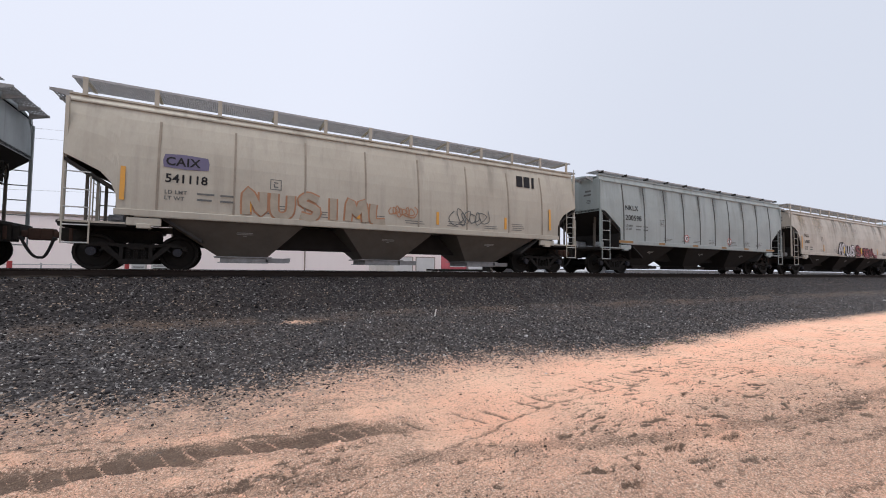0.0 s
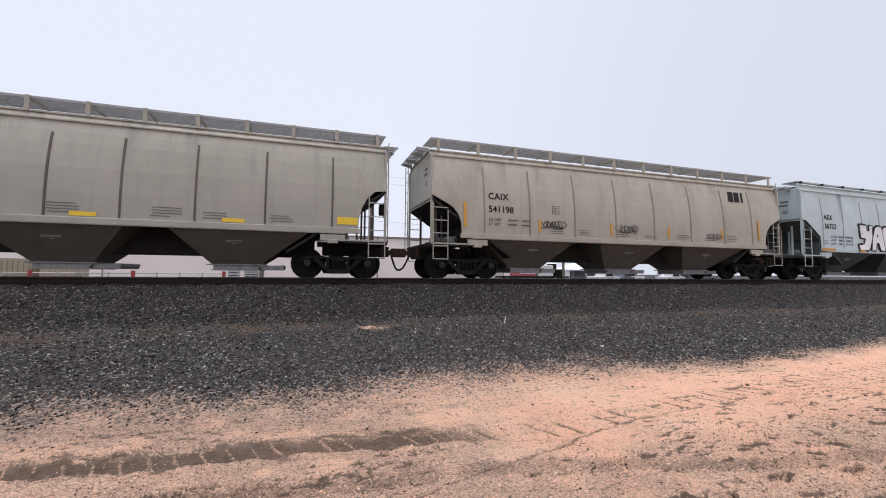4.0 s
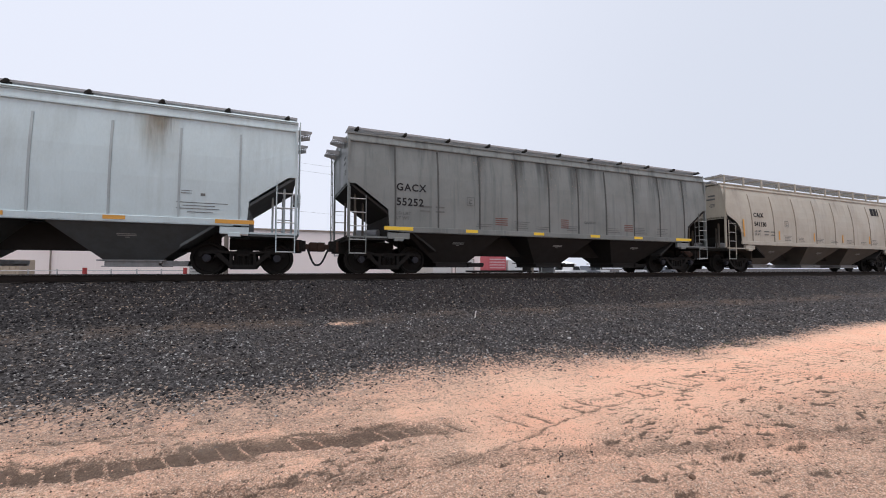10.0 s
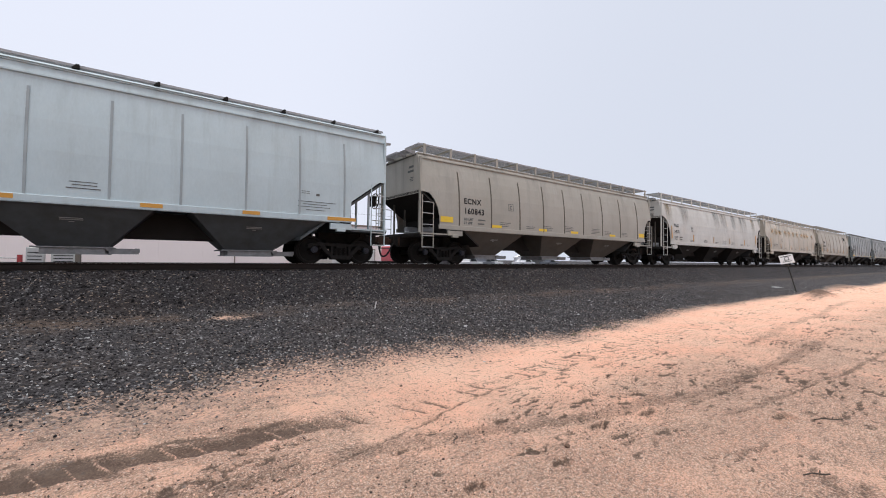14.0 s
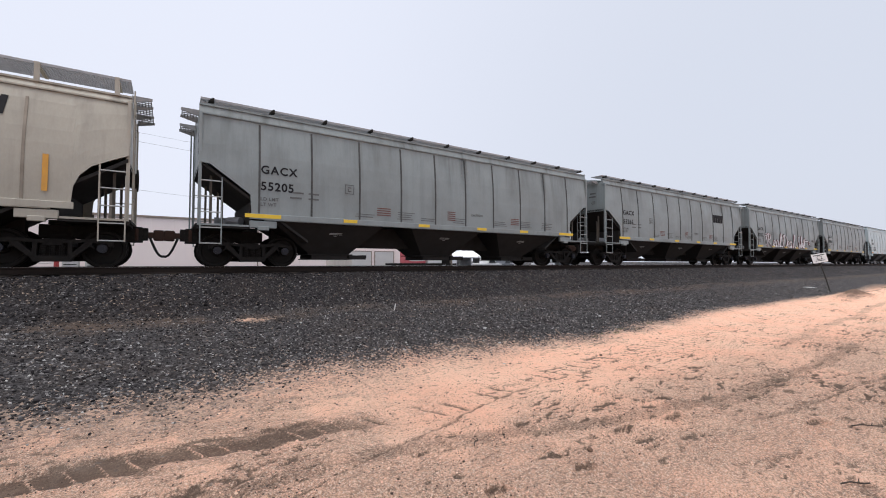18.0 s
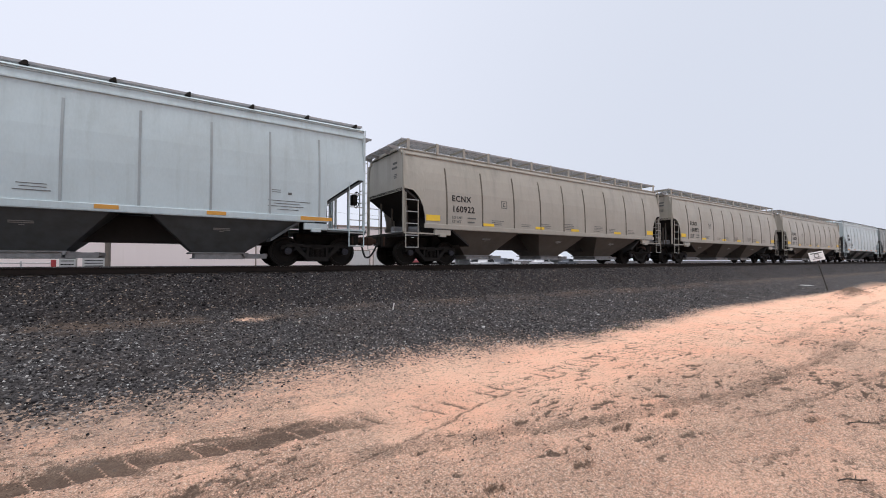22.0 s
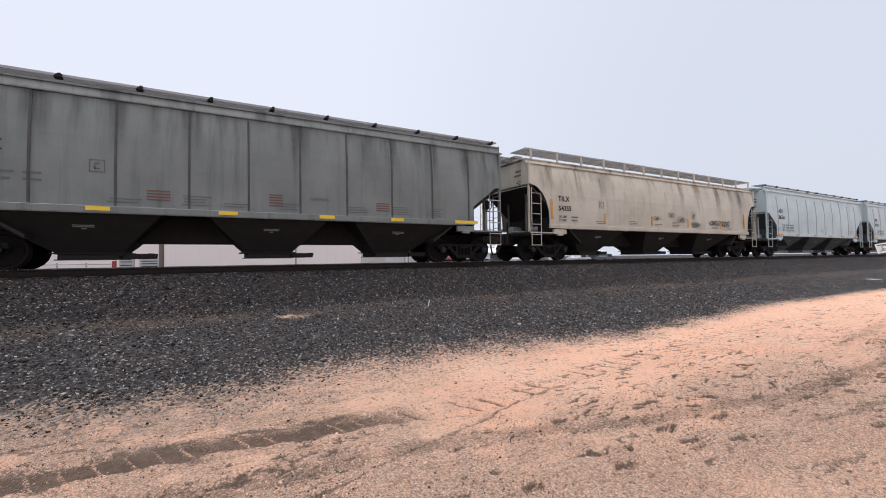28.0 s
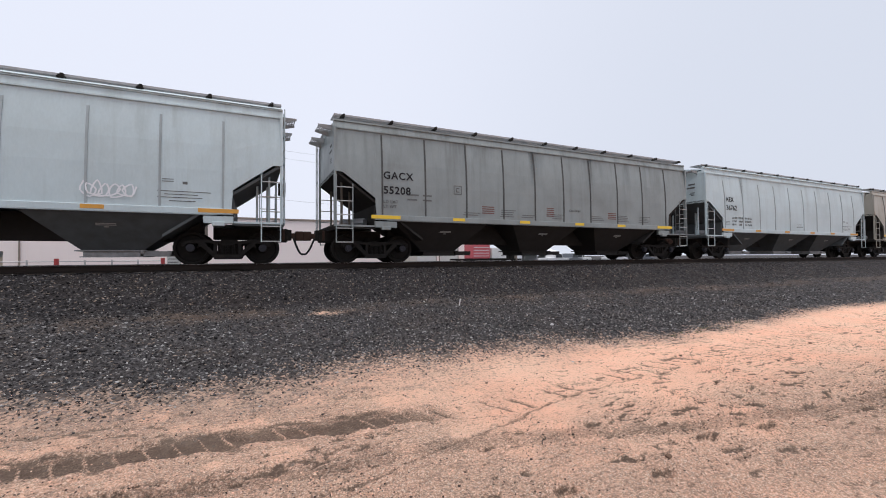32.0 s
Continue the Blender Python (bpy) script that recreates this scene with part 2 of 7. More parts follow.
def stain_material(name, col, grain=(3, 3, 2), most=1.2):
    """A blotch that thins out towards the edge of its patch."""
    m, n, l, b = shader(name, 0.85)
    tc = n.new("ShaderNodeTexCoord")
    gr = n.new("ShaderNodeTexGradient")
    gr.gradient_type = "QUADRATIC_SPHERE"
    l.new(tc.outputs["Object"], gr.inputs[0])
    ns = noise_node(n, l, coords(n, l, grain), 1.6, 5, 0.7)
    k = n.new("ShaderNodeMath")
    k.operation = "MULTIPLY"
    l.new(gr.outputs[1], k.inputs[0])
    l.new(ramp(n, l, ns.outputs[0], 0.36, 0.62, (0, 0, 0, 1), (most, most, most, 1)).outputs[0], k.inputs[1])
    l.new(k.outputs[0], b.inputs["Alpha"])
    l.new(mix(n, l, ns.outputs[0], col, tuple(c * 0.6 for c in col[:3]) + (1,)), b.inputs["Base Color"])
    return m


RUST_BROWN = stain_material("dark_rust_stain", (0.22, 0.12, 0.07, 1), (3.0, 3.0, 1.4), 0.75)
RUST_STAIN = stain_material("rust_stain", (0.53, 0.35, 0.16, 1), (2.6, 2.6, 0.8), 0.95)


def run_material(name, col, most):
    """Dirt washed down from an edge: dense at the top, thinning out below and to both sides."""
    m, n, l, b = shader(name, 0.8)
    tc = n.new("ShaderNodeTexCoord")
    sp = n.new("ShaderNodeSeparateXYZ")
    l.new(tc.outputs["Object"], sp.inputs[0])
    sq = n.new("ShaderNodeMath")
    sq.operation = "POWER"
    l.new(sp.outputs[0], sq.inputs[0])
    sq.inputs[1].default_value = 2.0
    fx = n.new("ShaderNodeMapRange")
    fx.inputs[1].default_value, fx.inputs[2].default_value, fx.inputs[3].default_value, fx.inputs[4].default_value = 0.0, 0.95, 1.0, 0.0
    l.new(sq.outputs[0], fx.inputs[0])
    fz = n.new("ShaderNodeMapRange")
    fz.interpolation_type = "SMOOTHSTEP"
    fz.inputs[1].default_value, fz.inputs[2].default_value = -1.65, 0.0
    l.new(sp.outputs[2], fz.inputs[0])
    ns = noise_node(n, l, coords(n, l, (2.2, 2.2, 0.35)), 1.0, 5, 0.7)
    k1, k2 = n.new("ShaderNodeMath"), n.new("ShaderNodeMath")
    k1.operation = k2.operation = "MULTIPLY"
    l.new(fx.outputs[0], k1.inputs[0])
    l.new(fz.outputs[0], k1.inputs[1])
    l.new(k1.outputs[0], k2.inputs[0])
    l.new(ramp(n, l, ns.outputs[0], 0.30, 0.70, (0, 0, 0, 1), (most, most, most, 1)).outputs[0], k2.inputs[1])
    l.new(k2.outputs[0], b.inputs["Alpha"])
    l.new(mix(n, l, ns.outputs[0], col, tuple(c * 0.7 for c in col[:3]) + (1,)), b.inputs["Base Color"])
    return m


BROWN_RUN = run_material("brown_run", (0.30, 0.235, 0.145, 1), 0.9)
SOOT_RUN = run_material("soot_run", (0.06, 0.058, 0.055, 1), 0.66)


# ---------------------------------------------------------------- mesh helpers
def box(bm, c, s, rot=None):
    """An axis-aligned box round c with edge lengths s, turned by rot (degrees about x, y, z)."""
    m = Matrix.Translation(c)
    if rot:
        m = m @ pose(0, 0, 0, *rot)
    bmesh.ops.create_cube(bm, size=1, matrix=m @ Matrix.Diagonal((*s, 1)))
    return bm


def rod(bm, p, q, r, n=6, r2=None):
    p, q = Vector(p), Vector(q)
    d = q - p
    m = Matrix.Translation((p + q) / 2) @ d.to_track_quat("Z", "Y").to_matrix().to_4x4()
    bmesh.ops.create_cone(bm, cap_ends=True, segments=n, radius1=r, radius2=r if r2 is None else r2, depth=d.length, matrix=m)
    return bm


def pipe(bm, pts, r, n=6):
    for a, b in zip(pts, pts[1:]):
        rod(bm, a, b, r, n)
    return bm


def prism(bm, poly, y0, y1):
    """A plate: the outline poly in x and z, from y0 to y1."""
    a = [bm.verts.new((x, y0, z)) for x, z in poly]
    b = [bm.verts.new((x, y1, z)) for x, z in poly]
    bm.faces.new(a)
    bm.faces.new(b[::-1])
    k = len(poly)
    for i in range(k):
        bm.faces.new((a[i], b[i], b[(i + 1) % k], a[(i + 1) % k]))
    return bm


def frustum(bm, lo, hi, z0, z1):
    """lo and hi: (x0, x1, y half-width) at the heights z0 and z1."""
    vs = []
    for (x0, x1, w), z in ((lo, z0), (hi, z1)):
        vs.append([bm.verts.new(p) for p in ((x0, -w, z), (x1, -w, z), (x1, w, z), (x0, w, z))])
    a, b = vs
    bm.faces.new(a[::-1])
    bm.faces.new(b)
    for i in range(4):
        bm.faces.new((a[i], a[(i + 1) % 4], b[(i + 1) % 4], b[i]))
    return bm


def finish(bm, bevel=0.0):
    bmesh.ops.recalc_face_normals(bm, faces=bm.faces[:])
    if bevel:
        bmesh.ops.bevel(bm, geom=bm.edges[:], offset=bevel, segments=1, affect="EDGES", clamp_overlap=True)
    return bm


def mesh_of(name, bm, material):
    me = bpy.data.meshes.new(name)
    bmesh.ops.recalc_face_normals(bm, faces=bm.faces[:])
    bm.to_mesh(me)
    bm.free()
    for mm in (material if isinstance(material, (list, tuple)) else [material]):
        me.materials.append(mm)
    return me


def part(name, bm, material, parent, label="", at=None):
    """Links a bmesh (or a ready mesh) as one part under a thing or a part."""
    me = mesh_of(name, bm, material) if isinstance(bm, bmesh.types.BMesh) else bm
    ob = new(name, me)
    ob.parent = parent
    if at is not None:
        ob.matrix_basis = at
    if label:
        ob["label"] = label
    return ob


def thing(name, label, category, at=None, group="", kind=""):
    ob = new(name)
    ob.empty_display_size = 0.3
    if at is not None:
        ob.matrix_basis = at
    return tagged(ob, label, category, group, kind)


TEXTS = {}


def text_mesh(words, size, material, bold=0.0, shear=0.0, space=1.0, line=1.0, align="LEFT"):
    """Raised lettering as a mesh in the x-z plane, seen from -y."""
    key = (words, size, material.name, bold, shear, space, line, align)
    if key not in TEXTS:
        cu = bpy.data.curves.new("lettering", "FONT")
        cu.body, cu.size, cu.extrude, cu.offset, cu.shear = words, size, 0.002, bold, shear
        cu.space_character, cu.space_line, cu.align_x = space, line, align
        cu.resolution_u = 3
        tmp = bpy.data.objects.new("lettering", cu)
        scene.collection.objects.link(tmp)
        dg = bpy.context.evaluated_depsgraph_get()
        me = bpy.data.meshes.new_from_object(tmp.evaluated_get(dg))
        me.transform(Matrix.Rotation(radians(90), 4, "X"))
        me.materials.clear()
        me.materials.append(material)
        bpy.data.objects.remove(tmp)
        TEXTS[key] = me
    return TEXTS[key]


# ---------------------------------------------------------------- covered hopper cars
# kind: length, eave height, half-width by height, end cut (x, z), rib places, roof rail height
FLAT = ((1.2, 1.60), (2.6, 1.60), (3.3, 1.565), (4.3, 1.45))
ROUND = ((1.2, 1.60), (2.1, 1.60), (2.7, 1.575), (3.3, 1.50), (3.8, 1.39), (4.3, 1.24))
CUT_FLAT = ((0.02, 2.80), (0.26, 2.79), (1.27, 2.04), (1.31, 1.52))
CUT_ROUND = ((0.02, 2.74), (0.35, 2.58), (0.72, 2.38), (0.92, 2.15), (1.03, 1.88), (1.06, 1.52))
CUT_ARCH = ((0.02, 3.15), (0.40, 3.05), (0.68, 2.82), (0.90, 2.45), (1.02, 2.05), (1.06, 1.52))
CUT_EARL = ((0.02, 2.72), (0.38, 2.68), (0.62, 2.45), (0.78, 2.15), (0.86, 1.80), (0.88, 1.52))
KINDS = {
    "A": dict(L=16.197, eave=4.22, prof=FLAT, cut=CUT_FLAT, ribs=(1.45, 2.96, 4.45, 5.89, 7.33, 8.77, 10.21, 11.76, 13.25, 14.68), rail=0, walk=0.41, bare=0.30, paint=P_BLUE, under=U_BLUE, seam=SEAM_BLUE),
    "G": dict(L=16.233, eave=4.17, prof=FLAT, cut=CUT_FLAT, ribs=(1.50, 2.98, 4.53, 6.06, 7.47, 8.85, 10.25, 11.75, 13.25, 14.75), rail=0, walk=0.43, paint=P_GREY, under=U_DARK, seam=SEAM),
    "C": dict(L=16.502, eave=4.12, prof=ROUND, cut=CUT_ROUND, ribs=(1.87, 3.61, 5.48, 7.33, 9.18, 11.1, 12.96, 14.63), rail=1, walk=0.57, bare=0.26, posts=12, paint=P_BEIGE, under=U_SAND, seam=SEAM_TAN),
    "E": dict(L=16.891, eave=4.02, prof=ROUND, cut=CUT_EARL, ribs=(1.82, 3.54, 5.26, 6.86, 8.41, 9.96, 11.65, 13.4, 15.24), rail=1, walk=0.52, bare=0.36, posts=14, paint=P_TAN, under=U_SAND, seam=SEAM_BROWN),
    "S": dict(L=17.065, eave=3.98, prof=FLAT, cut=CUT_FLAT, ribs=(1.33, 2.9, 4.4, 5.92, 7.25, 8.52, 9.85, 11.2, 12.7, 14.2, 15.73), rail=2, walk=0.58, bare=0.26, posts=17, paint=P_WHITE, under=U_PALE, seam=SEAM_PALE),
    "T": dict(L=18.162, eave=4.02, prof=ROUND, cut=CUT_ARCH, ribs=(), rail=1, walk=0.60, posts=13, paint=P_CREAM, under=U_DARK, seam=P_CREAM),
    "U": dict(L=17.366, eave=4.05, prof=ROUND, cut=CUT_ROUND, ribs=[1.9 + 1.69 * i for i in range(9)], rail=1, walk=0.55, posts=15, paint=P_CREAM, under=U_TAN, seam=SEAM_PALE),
}


def half(k, z):
    pts = k["prof"]
    return float(np.interp(z, [p[0] for p in pts], [p[1] for p in pts]))


def side_sheet(k, sgn):
    """The curved side plate with its end cut-outs, 35 mm thick."""
    bm = bmesh.new()
    L, top = k["L"], k["eave"] + 0.02
    cut = k["cut"]
    xs = [0.02]
    for (a, _), (b, _) in zip(cut, cut[1:]):
        xs += list(np.linspace(a, b, 4))[1:]
    xs += list(np.linspace(cut[-1][0] + 0.004, L / 2, 7))
    low = lambda x: float(np.interp(x, [c[0] for c in cut], [c[1] for c in cut])) if x <= cut[-1][0] else 1.50
    xs = xs + [L - x for x in xs[::-1][1:]]
    rows_ = 9
    grid = []
    for off in (0.0, 0.035):
        cols = []
        for x in xs:
            z0 = low(min(x, L - x))
            cols.append([bm.verts.new((x - L / 2, sgn * (half(k, z) - off), z)) for z in np.linspace(z0, top, rows_)])
        grid.append(cols)
    for g in grid:
        for i in range(len(xs) - 1):
            for j in range(rows_ - 1):
                bm.faces.new((g[i][j], g[i + 1][j], g[i + 1][j + 1], g[i][j + 1]))
    a, b = grid
    for i in range(len(xs) - 1):
        for j in (0, rows_ - 1):
            bm.faces.new((a[i][j], a[i + 1][j], b[i + 1][j], b[i][j]))
    for i in (0, len(xs) - 1):
        for j in range(rows_ - 1):
            bm.faces.new((a[i][j], a[i][j + 1], b[i][j + 1], b[i][j]))
    return bm


def rib_mesh(k, sgn):
    bm = bmesh.new()
    zs = np.linspace(1.52, k["eave"] - k.get("bare", 0.08), 8)
    for z0, z1 in zip(zs, zs[1:]):
        vs = [bm.verts.new((x, sgn * (half(k, z) + d), z)) for z in (z0, z1) for d in (-0.012, 0.016) for x in (-0.026, 0.026)]
        for f in ((2, 3, 7, 6), (0, 2, 6, 4), (1, 5, 7, 3)):
            bm.faces.new([vs[i] for i in f])
    bmesh.ops.remove_doubles(bm, verts=bm.verts[:], dist=0.0005)
    return bm


def wheelset_mesh():
    bm = bmesh.new()
    prof = ((0.03, 0.60), (0.095, 0.60), (0.11, 0.66), (0.34, 0.70), (0.39, 0.66), (0.487, 0.655), (0.482, 0.69), (0.462, 0.705), (0.456, 0.80), (0.39, 0.80), (0.36, 0.745), (0.14, 0.755), (0.12, 0.81), (0.065, 0.82), (0.065, 1.10))
    n = 20
    for sgn in (-1, 1):
        rings = [[bm.verts.new((r * math.cos(2 * math.pi * i / n), sgn * y, r * math.sin(2 * math.pi * i / n))) for i in range(n)] for r, y in prof]
        for a, b in zip(rings, rings[1:]):
            for i in range(n):
                bm.faces.new((a[i], a[(i + 1) % n], b[(i + 1) % n], b[i]))
        bm.faces.new(rings[-1])
    rod(bm, (0, -0.62, 0), (0, 0.62, 0), 0.09, 12)
    return bm


def side_frame(bm):
    """One cast truck side frame in x and z about the bolster, with its windows left open."""
    t = 0.09
    for s in (-1, 1):
        prism(bm, [(s * 0.30, 0.66), (s * 0.72, 0.70), (s * 1.10, 0.62), (s * 1.12, 0.50), (s * 1.02, 0.50), (s * 0.98, 0.58), (s * 0.78, 0.58), (s * 0.66, 0.62), (s * 0.30, 0.57)], -t, t)
        prism(bm, [(s * 0.76, 0.62), (s * 0.70, 0.56), (s * 0.76, 0.44), (s * 0.66, 0.50), (s * 0.34, 0.20), (s * 0.30, 0.30), (s * 0.58, 0.62)], -t, t)
        prism(bm, [(s * 0.26, 0.64), (s * 0.34, 0.64), (s * 0.36, 0.22), (s * 0.27, 0.22)], -t, t)
    prism(bm, [(-0.36, 0.66), (0.36, 0.66), (0.32, 0.575), (-0.32, 0.575)], -t, t)
    prism(bm, [(-0.40, 0.28), (0.40, 0.28), (0.32, 0.14), (-0.32, 0.14)], -t * 1.3, t * 1.3)
    return bm


BOGIE_MESHES = {}


def bogie(car, x):
    """A three-piece truck under the car at x: frames, springs, bolster, wheelsets, bearing caps."""
    M = BOGIE_MESHES
    if not M:
        M["frame"] = mesh_of("side_frame", finish(side_frame(bmesh.new()), 0.008), STEEL_DARK)
        b = bmesh.new()
        for i in (-0.17, 0.0, 0.17):
            for j in (-0.06, 0.06):
                for h in range(5):
                    rod(b, (i, j, 0.29 + h * 0.05), (i, j, 0.32 + h * 0.05), 0.065, 8)
        box(b, (0, 0, 0.43), (0.50, 0.05, 0.30))
        M["spring"] = mesh_of("spring_nest", b, WHEEL)
        b = bmesh.new()
        box(b, (0, 0, 0.60), (0.34, 2.3, 0.16))
        box(b, (0, 0, 0.74), (0.42, 0.5, 0.16))
        M["bolster"] = mesh_of("bolster", finish(b, 0.01), STEEL_DARK)
        M["wheelset"] = mesh_of("wheelset", wheelset_mesh(), WHEEL)
        b = rod(bmesh.new(), (0, -0.05, 0), (0, 0.05, 0), 0.105, 14)
        rod(b, (0, -0.07, 0), (0, 0.07, 0), 0.055, 8)
        M["cap"] = mesh_of("bearing_cap", b, BEARING)
        b = bmesh.new()
        for s in (-1, 1):
            box(b, (s * 0.46, 0, 0.36), (0.07, 1.5, 0.10))
            for q in (-1, 1):
                box(b, (s * 0.44, q * 0.75, 0.42), (0.05, 0.12, 0.34), (0, s * 14, 0))
        rod(b, (-0.46, 0.1, 0.36), (0.46, 0.1, 0.36), 0.025, 6)
        bmesh.ops.remove_doubles(b, verts=b.verts[:], dist=0.001)
        M["beam"] = mesh_of("brake_beam", b, STEEL_DARK)
    bg = thing("bogie", "", "")
    bg.parent = car
    bg.matrix_basis = pose(x, 0, 0)
    for s in (-1, 1):
        part("side_frame", M["frame"], None, bg, at=pose(0, s * 1.06, 0))
        part("spring_nest", M["spring"], None, bg, at=pose(0, s * 1.02, 0))
        for q in (-1, 1):
            part("bearing_cap", M["cap"], None, bg, at=pose(q * 0.90, s * 1.14, 0.46))
    part("bolster", M["bolster"], None, bg)
    part("brake_beam", M["beam"], None, bg)
    for q in (-1, 1):
        part("wheelset_front" if q < 0 else "wheelset_rear", M["wheelset"], None, bg, at=pose(q * 0.90, 0, 0.457))
    return bg


def hopper_car(code):
    """One car of a kind, its middle over the origin and the rail heads at z = 0."""
    k = KINDS[code]
    L, eave, paint, under = k["L"], k["eave"], k["paint"], k["under"]
    H = L / 2
    car = thing("hopper_car", "", "hopper car")
    X = lambda x: x - H
    slope_top = k["cut"][1][1]
    for s in (-1, 1):
        part("side_sheet", side_sheet(k, s), paint, car)
        # side sill below the sheet
        b = bmesh.new()
        x0 = k["cut"][-1][0] - 0.05
        box(b, (0, s * 1.605, 1.43), (L - 2 * x0, 0.07, 0.16))
        box(b, (0, s * 1.57, 1.345), (L - 2 * x0 - 0.8, 0.13, 0.03))
        part("side_sill", finish(b, 0.008), paint, car)
        # eave rail: one rolled section with a lip below and above
        w = half(k, eave)
        hgt = 0.23 if k["rail"] == 0 else 0.16
        sec = [(-0.10, 0), (0.0, -0.03), (0.05, -0.03), (0.05, 0.008), (0.04, 0.012), (-0.015, hgt - 0.03), (0.02, hgt - 0.025), (0.02, hgt + 0.022), (-0.10, hgt + 0.022)]
        b = bmesh.new()
        ends = [[b.verts.new((xx, s * (w + yy), eave + zz)) for yy, zz in sec] for xx in (-H, H)]
        b.faces.new(ends[0])
        b.faces.new(ends[1][::-1])
        for q in range(len(sec)):
            b.faces.new((ends[0][q], ends[1][q], ends[1][(q + 1) % len(sec)], ends[0][(q + 1) % len(sec)]))
        part("eave_rail", b, paint, car)
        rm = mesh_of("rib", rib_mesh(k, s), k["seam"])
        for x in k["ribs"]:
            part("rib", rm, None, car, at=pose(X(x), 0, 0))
    # roof with its loading trough
    b = bmesh.new()
    w, zr = half(k, eave) - 0.02, eave + 0.15
    n = 6
    arc = [(-w + 2 * w * i / n, zr + 0.20 * math.sin(math.pi * i / n)) for i in range(n + 1)]
    for (ya, za), (yb, zb) in zip(arc, arc[1:]):
        v = [b.verts.new(p) for p in ((-H + 0.04, ya, za), (H - 0.04, ya, za), (H - 0.04, yb, zb), (-H + 0.04, yb, zb))]
        b.faces.new(v)
    for e in (-1, 1):
        v = [b.verts.new((e * (H - 0.04), y, z)) for y, z in arc]
        b.faces.new(v)
    bmesh.ops.remove_doubles(b, verts=b.verts[:], dist=0.0005)
    part("roof", b, paint, car)
    b = bmesh.new()
    for i in range(8):
        xx = -H + 0.9 + (L - 1.8) * (i + 0.5) / 8
        box(b, (xx, 0, zr + 0.25), ((L - 1.8) / 8 - 0.06, 0.62, 0.14))
    part("hatch_cover", finish(b, 0.03), paint, car)
    # end walls, slope sheets, draught
    for e in (-1, 1):
        b = bmesh.new()
        zs = list(np.linspace(slope_top - 0.02, eave + 0.1, 7))
        vs = []
        for z in zs:
            h = half(k, z)
            vs.append([b.verts.new((e * (H - 0.03 - d), y, z)) for y, d in ((-h + 0.01, 0.0), (-h * 0.5, 0.0), (0, -0.0), (h * 0.5, 0.0), (h - 0.01, 0.0))])
        for r0, r1 in zip(vs, vs[1:]):
            for i in range(4):
                b.faces.new((r0[i], r0[i + 1], r1[i + 1], r1[i]))
        wall = part("end_wall", b, paint, car)
        if e < 0:
            b = bmesh.new()
            for q, (yy, zz, ww, hh) in enumerate(((-1.02, 3.72, 0.34, 0.08), (-1.02, 3.55, 0.42, 0.08), (-1.0, 3.30, 0.22, 0.03), (-1.0, 3.24, 0.26, 0.03), (-1.0, 3.18, 0.20, 0.03))):
                box(b, (-H + 0.027, yy + ww / 2, zz), (0.004, ww, hh))
            part("stencil", b, INK_SOFT, wall)
        b = bmesh.new()
        prism(b, [(e * (H - 0.03), slope_top), (e * (H - 2.9), 0.72), (e * (H - 2.9), 0.80), (e * (H - 0.03), slope_top + 0.09)], -1.54, 1.54)
        # car paint with grime and the shade under the slope mixed into its colour
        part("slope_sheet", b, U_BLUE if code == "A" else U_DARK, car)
        # stub sill, platform, bolster shear plate
        b = bmesh.new()
        box(b, (e * (H - 0.75), 0, 0.90), (2.2, 0.36, 0.34))
        box(b, (e * (H - 0.05), 0, 0.88), (0.55, 0.46, 0.42))
        part("draft_sill", finish(b, 0.01), STEEL_DARK, car)
        b = bmesh.new()
        box(b, (e * (H - 0.62), 0, 1.13), (1.34, 3.16, 0.07))
        box(b, (e * (H - 0.03), 0, 1.10), (0.09, 3.16, 0.16))
        for s in (-1, 1):
            box(b, (e * (H - 0.62), s * 1.55, 1.12), (1.30, 0.06, 0.11))
        box(b, (e * (H - 1.28), 0, 1.47), (0.05, 3.06, 0.70))
        # platform in the same shade-darkened underframe colours
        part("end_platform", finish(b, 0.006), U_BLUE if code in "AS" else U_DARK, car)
        edge = bmesh.new()
        for s in (-1, 1):
            box(edge, (e * (H - 0.62), s * 1.588, 1.15), (1.26, 0.012, 0.05))
        part("platform_edge", edge, paint, car)
        for s in (-1, 1):
            b = bmesh.new()
            box(b, (e * (H - 1.62), s * 1.56, 1.21), (0.72, 0.12, 0.20))
            box(b, (e * (H - 1.62), s * 1.57, 1.10), (0.30, 0.14, 0.12))
            part("jacking_pad", finish(b, 0.012), paint, car)
            # corner post and two slanting posts below the slope sheet
            b = bmesh.new()
            box(b, (e * (H - 0.035), s * (half(k, 3.2) - 0.03), (1.1 + eave) / 2), (0.07, 0.07, eave - 1.1))
            part("corner_post", b, paint, car)
            for px, py in ((0.34, 0.95), (0.66, 0.62)):
                zt = slope_top - (slope_top - 0.76) * (px - 0.03) / 2.87
                b = box(bmesh.new(), (e * (H - px), s * py, (1.15 + zt) / 2), (0.06, 0.06, zt - 1.15))
                part("slope_sheet_post", b, paint if code in "AS" else U_SAND, car)
            # side ladder with stirrup
            lad = part("ladder", pipe(pipe(bmesh.new(), [(0, 0, 0.62), (0, 0, slope_top - 0.1)], 0.018), [(0.5, 0, 0.62), (0.5, 0, slope_top - 0.35)], 0.018), paint, car, at=pose(e * (H - 0.06) - (0.5 if e > 0 else 0), s * 1.615, 0))
            rung = mesh_of("rung", rod(bmesh.new(), (0, 0, 0), (0.5, 0, 0), 0.016, 6), GALV)
            z = 0.64
            while z < slope_top - 0.2:
                part("rung", rung, None, lad, at=pose(0, 0, z))
                z += 0.42
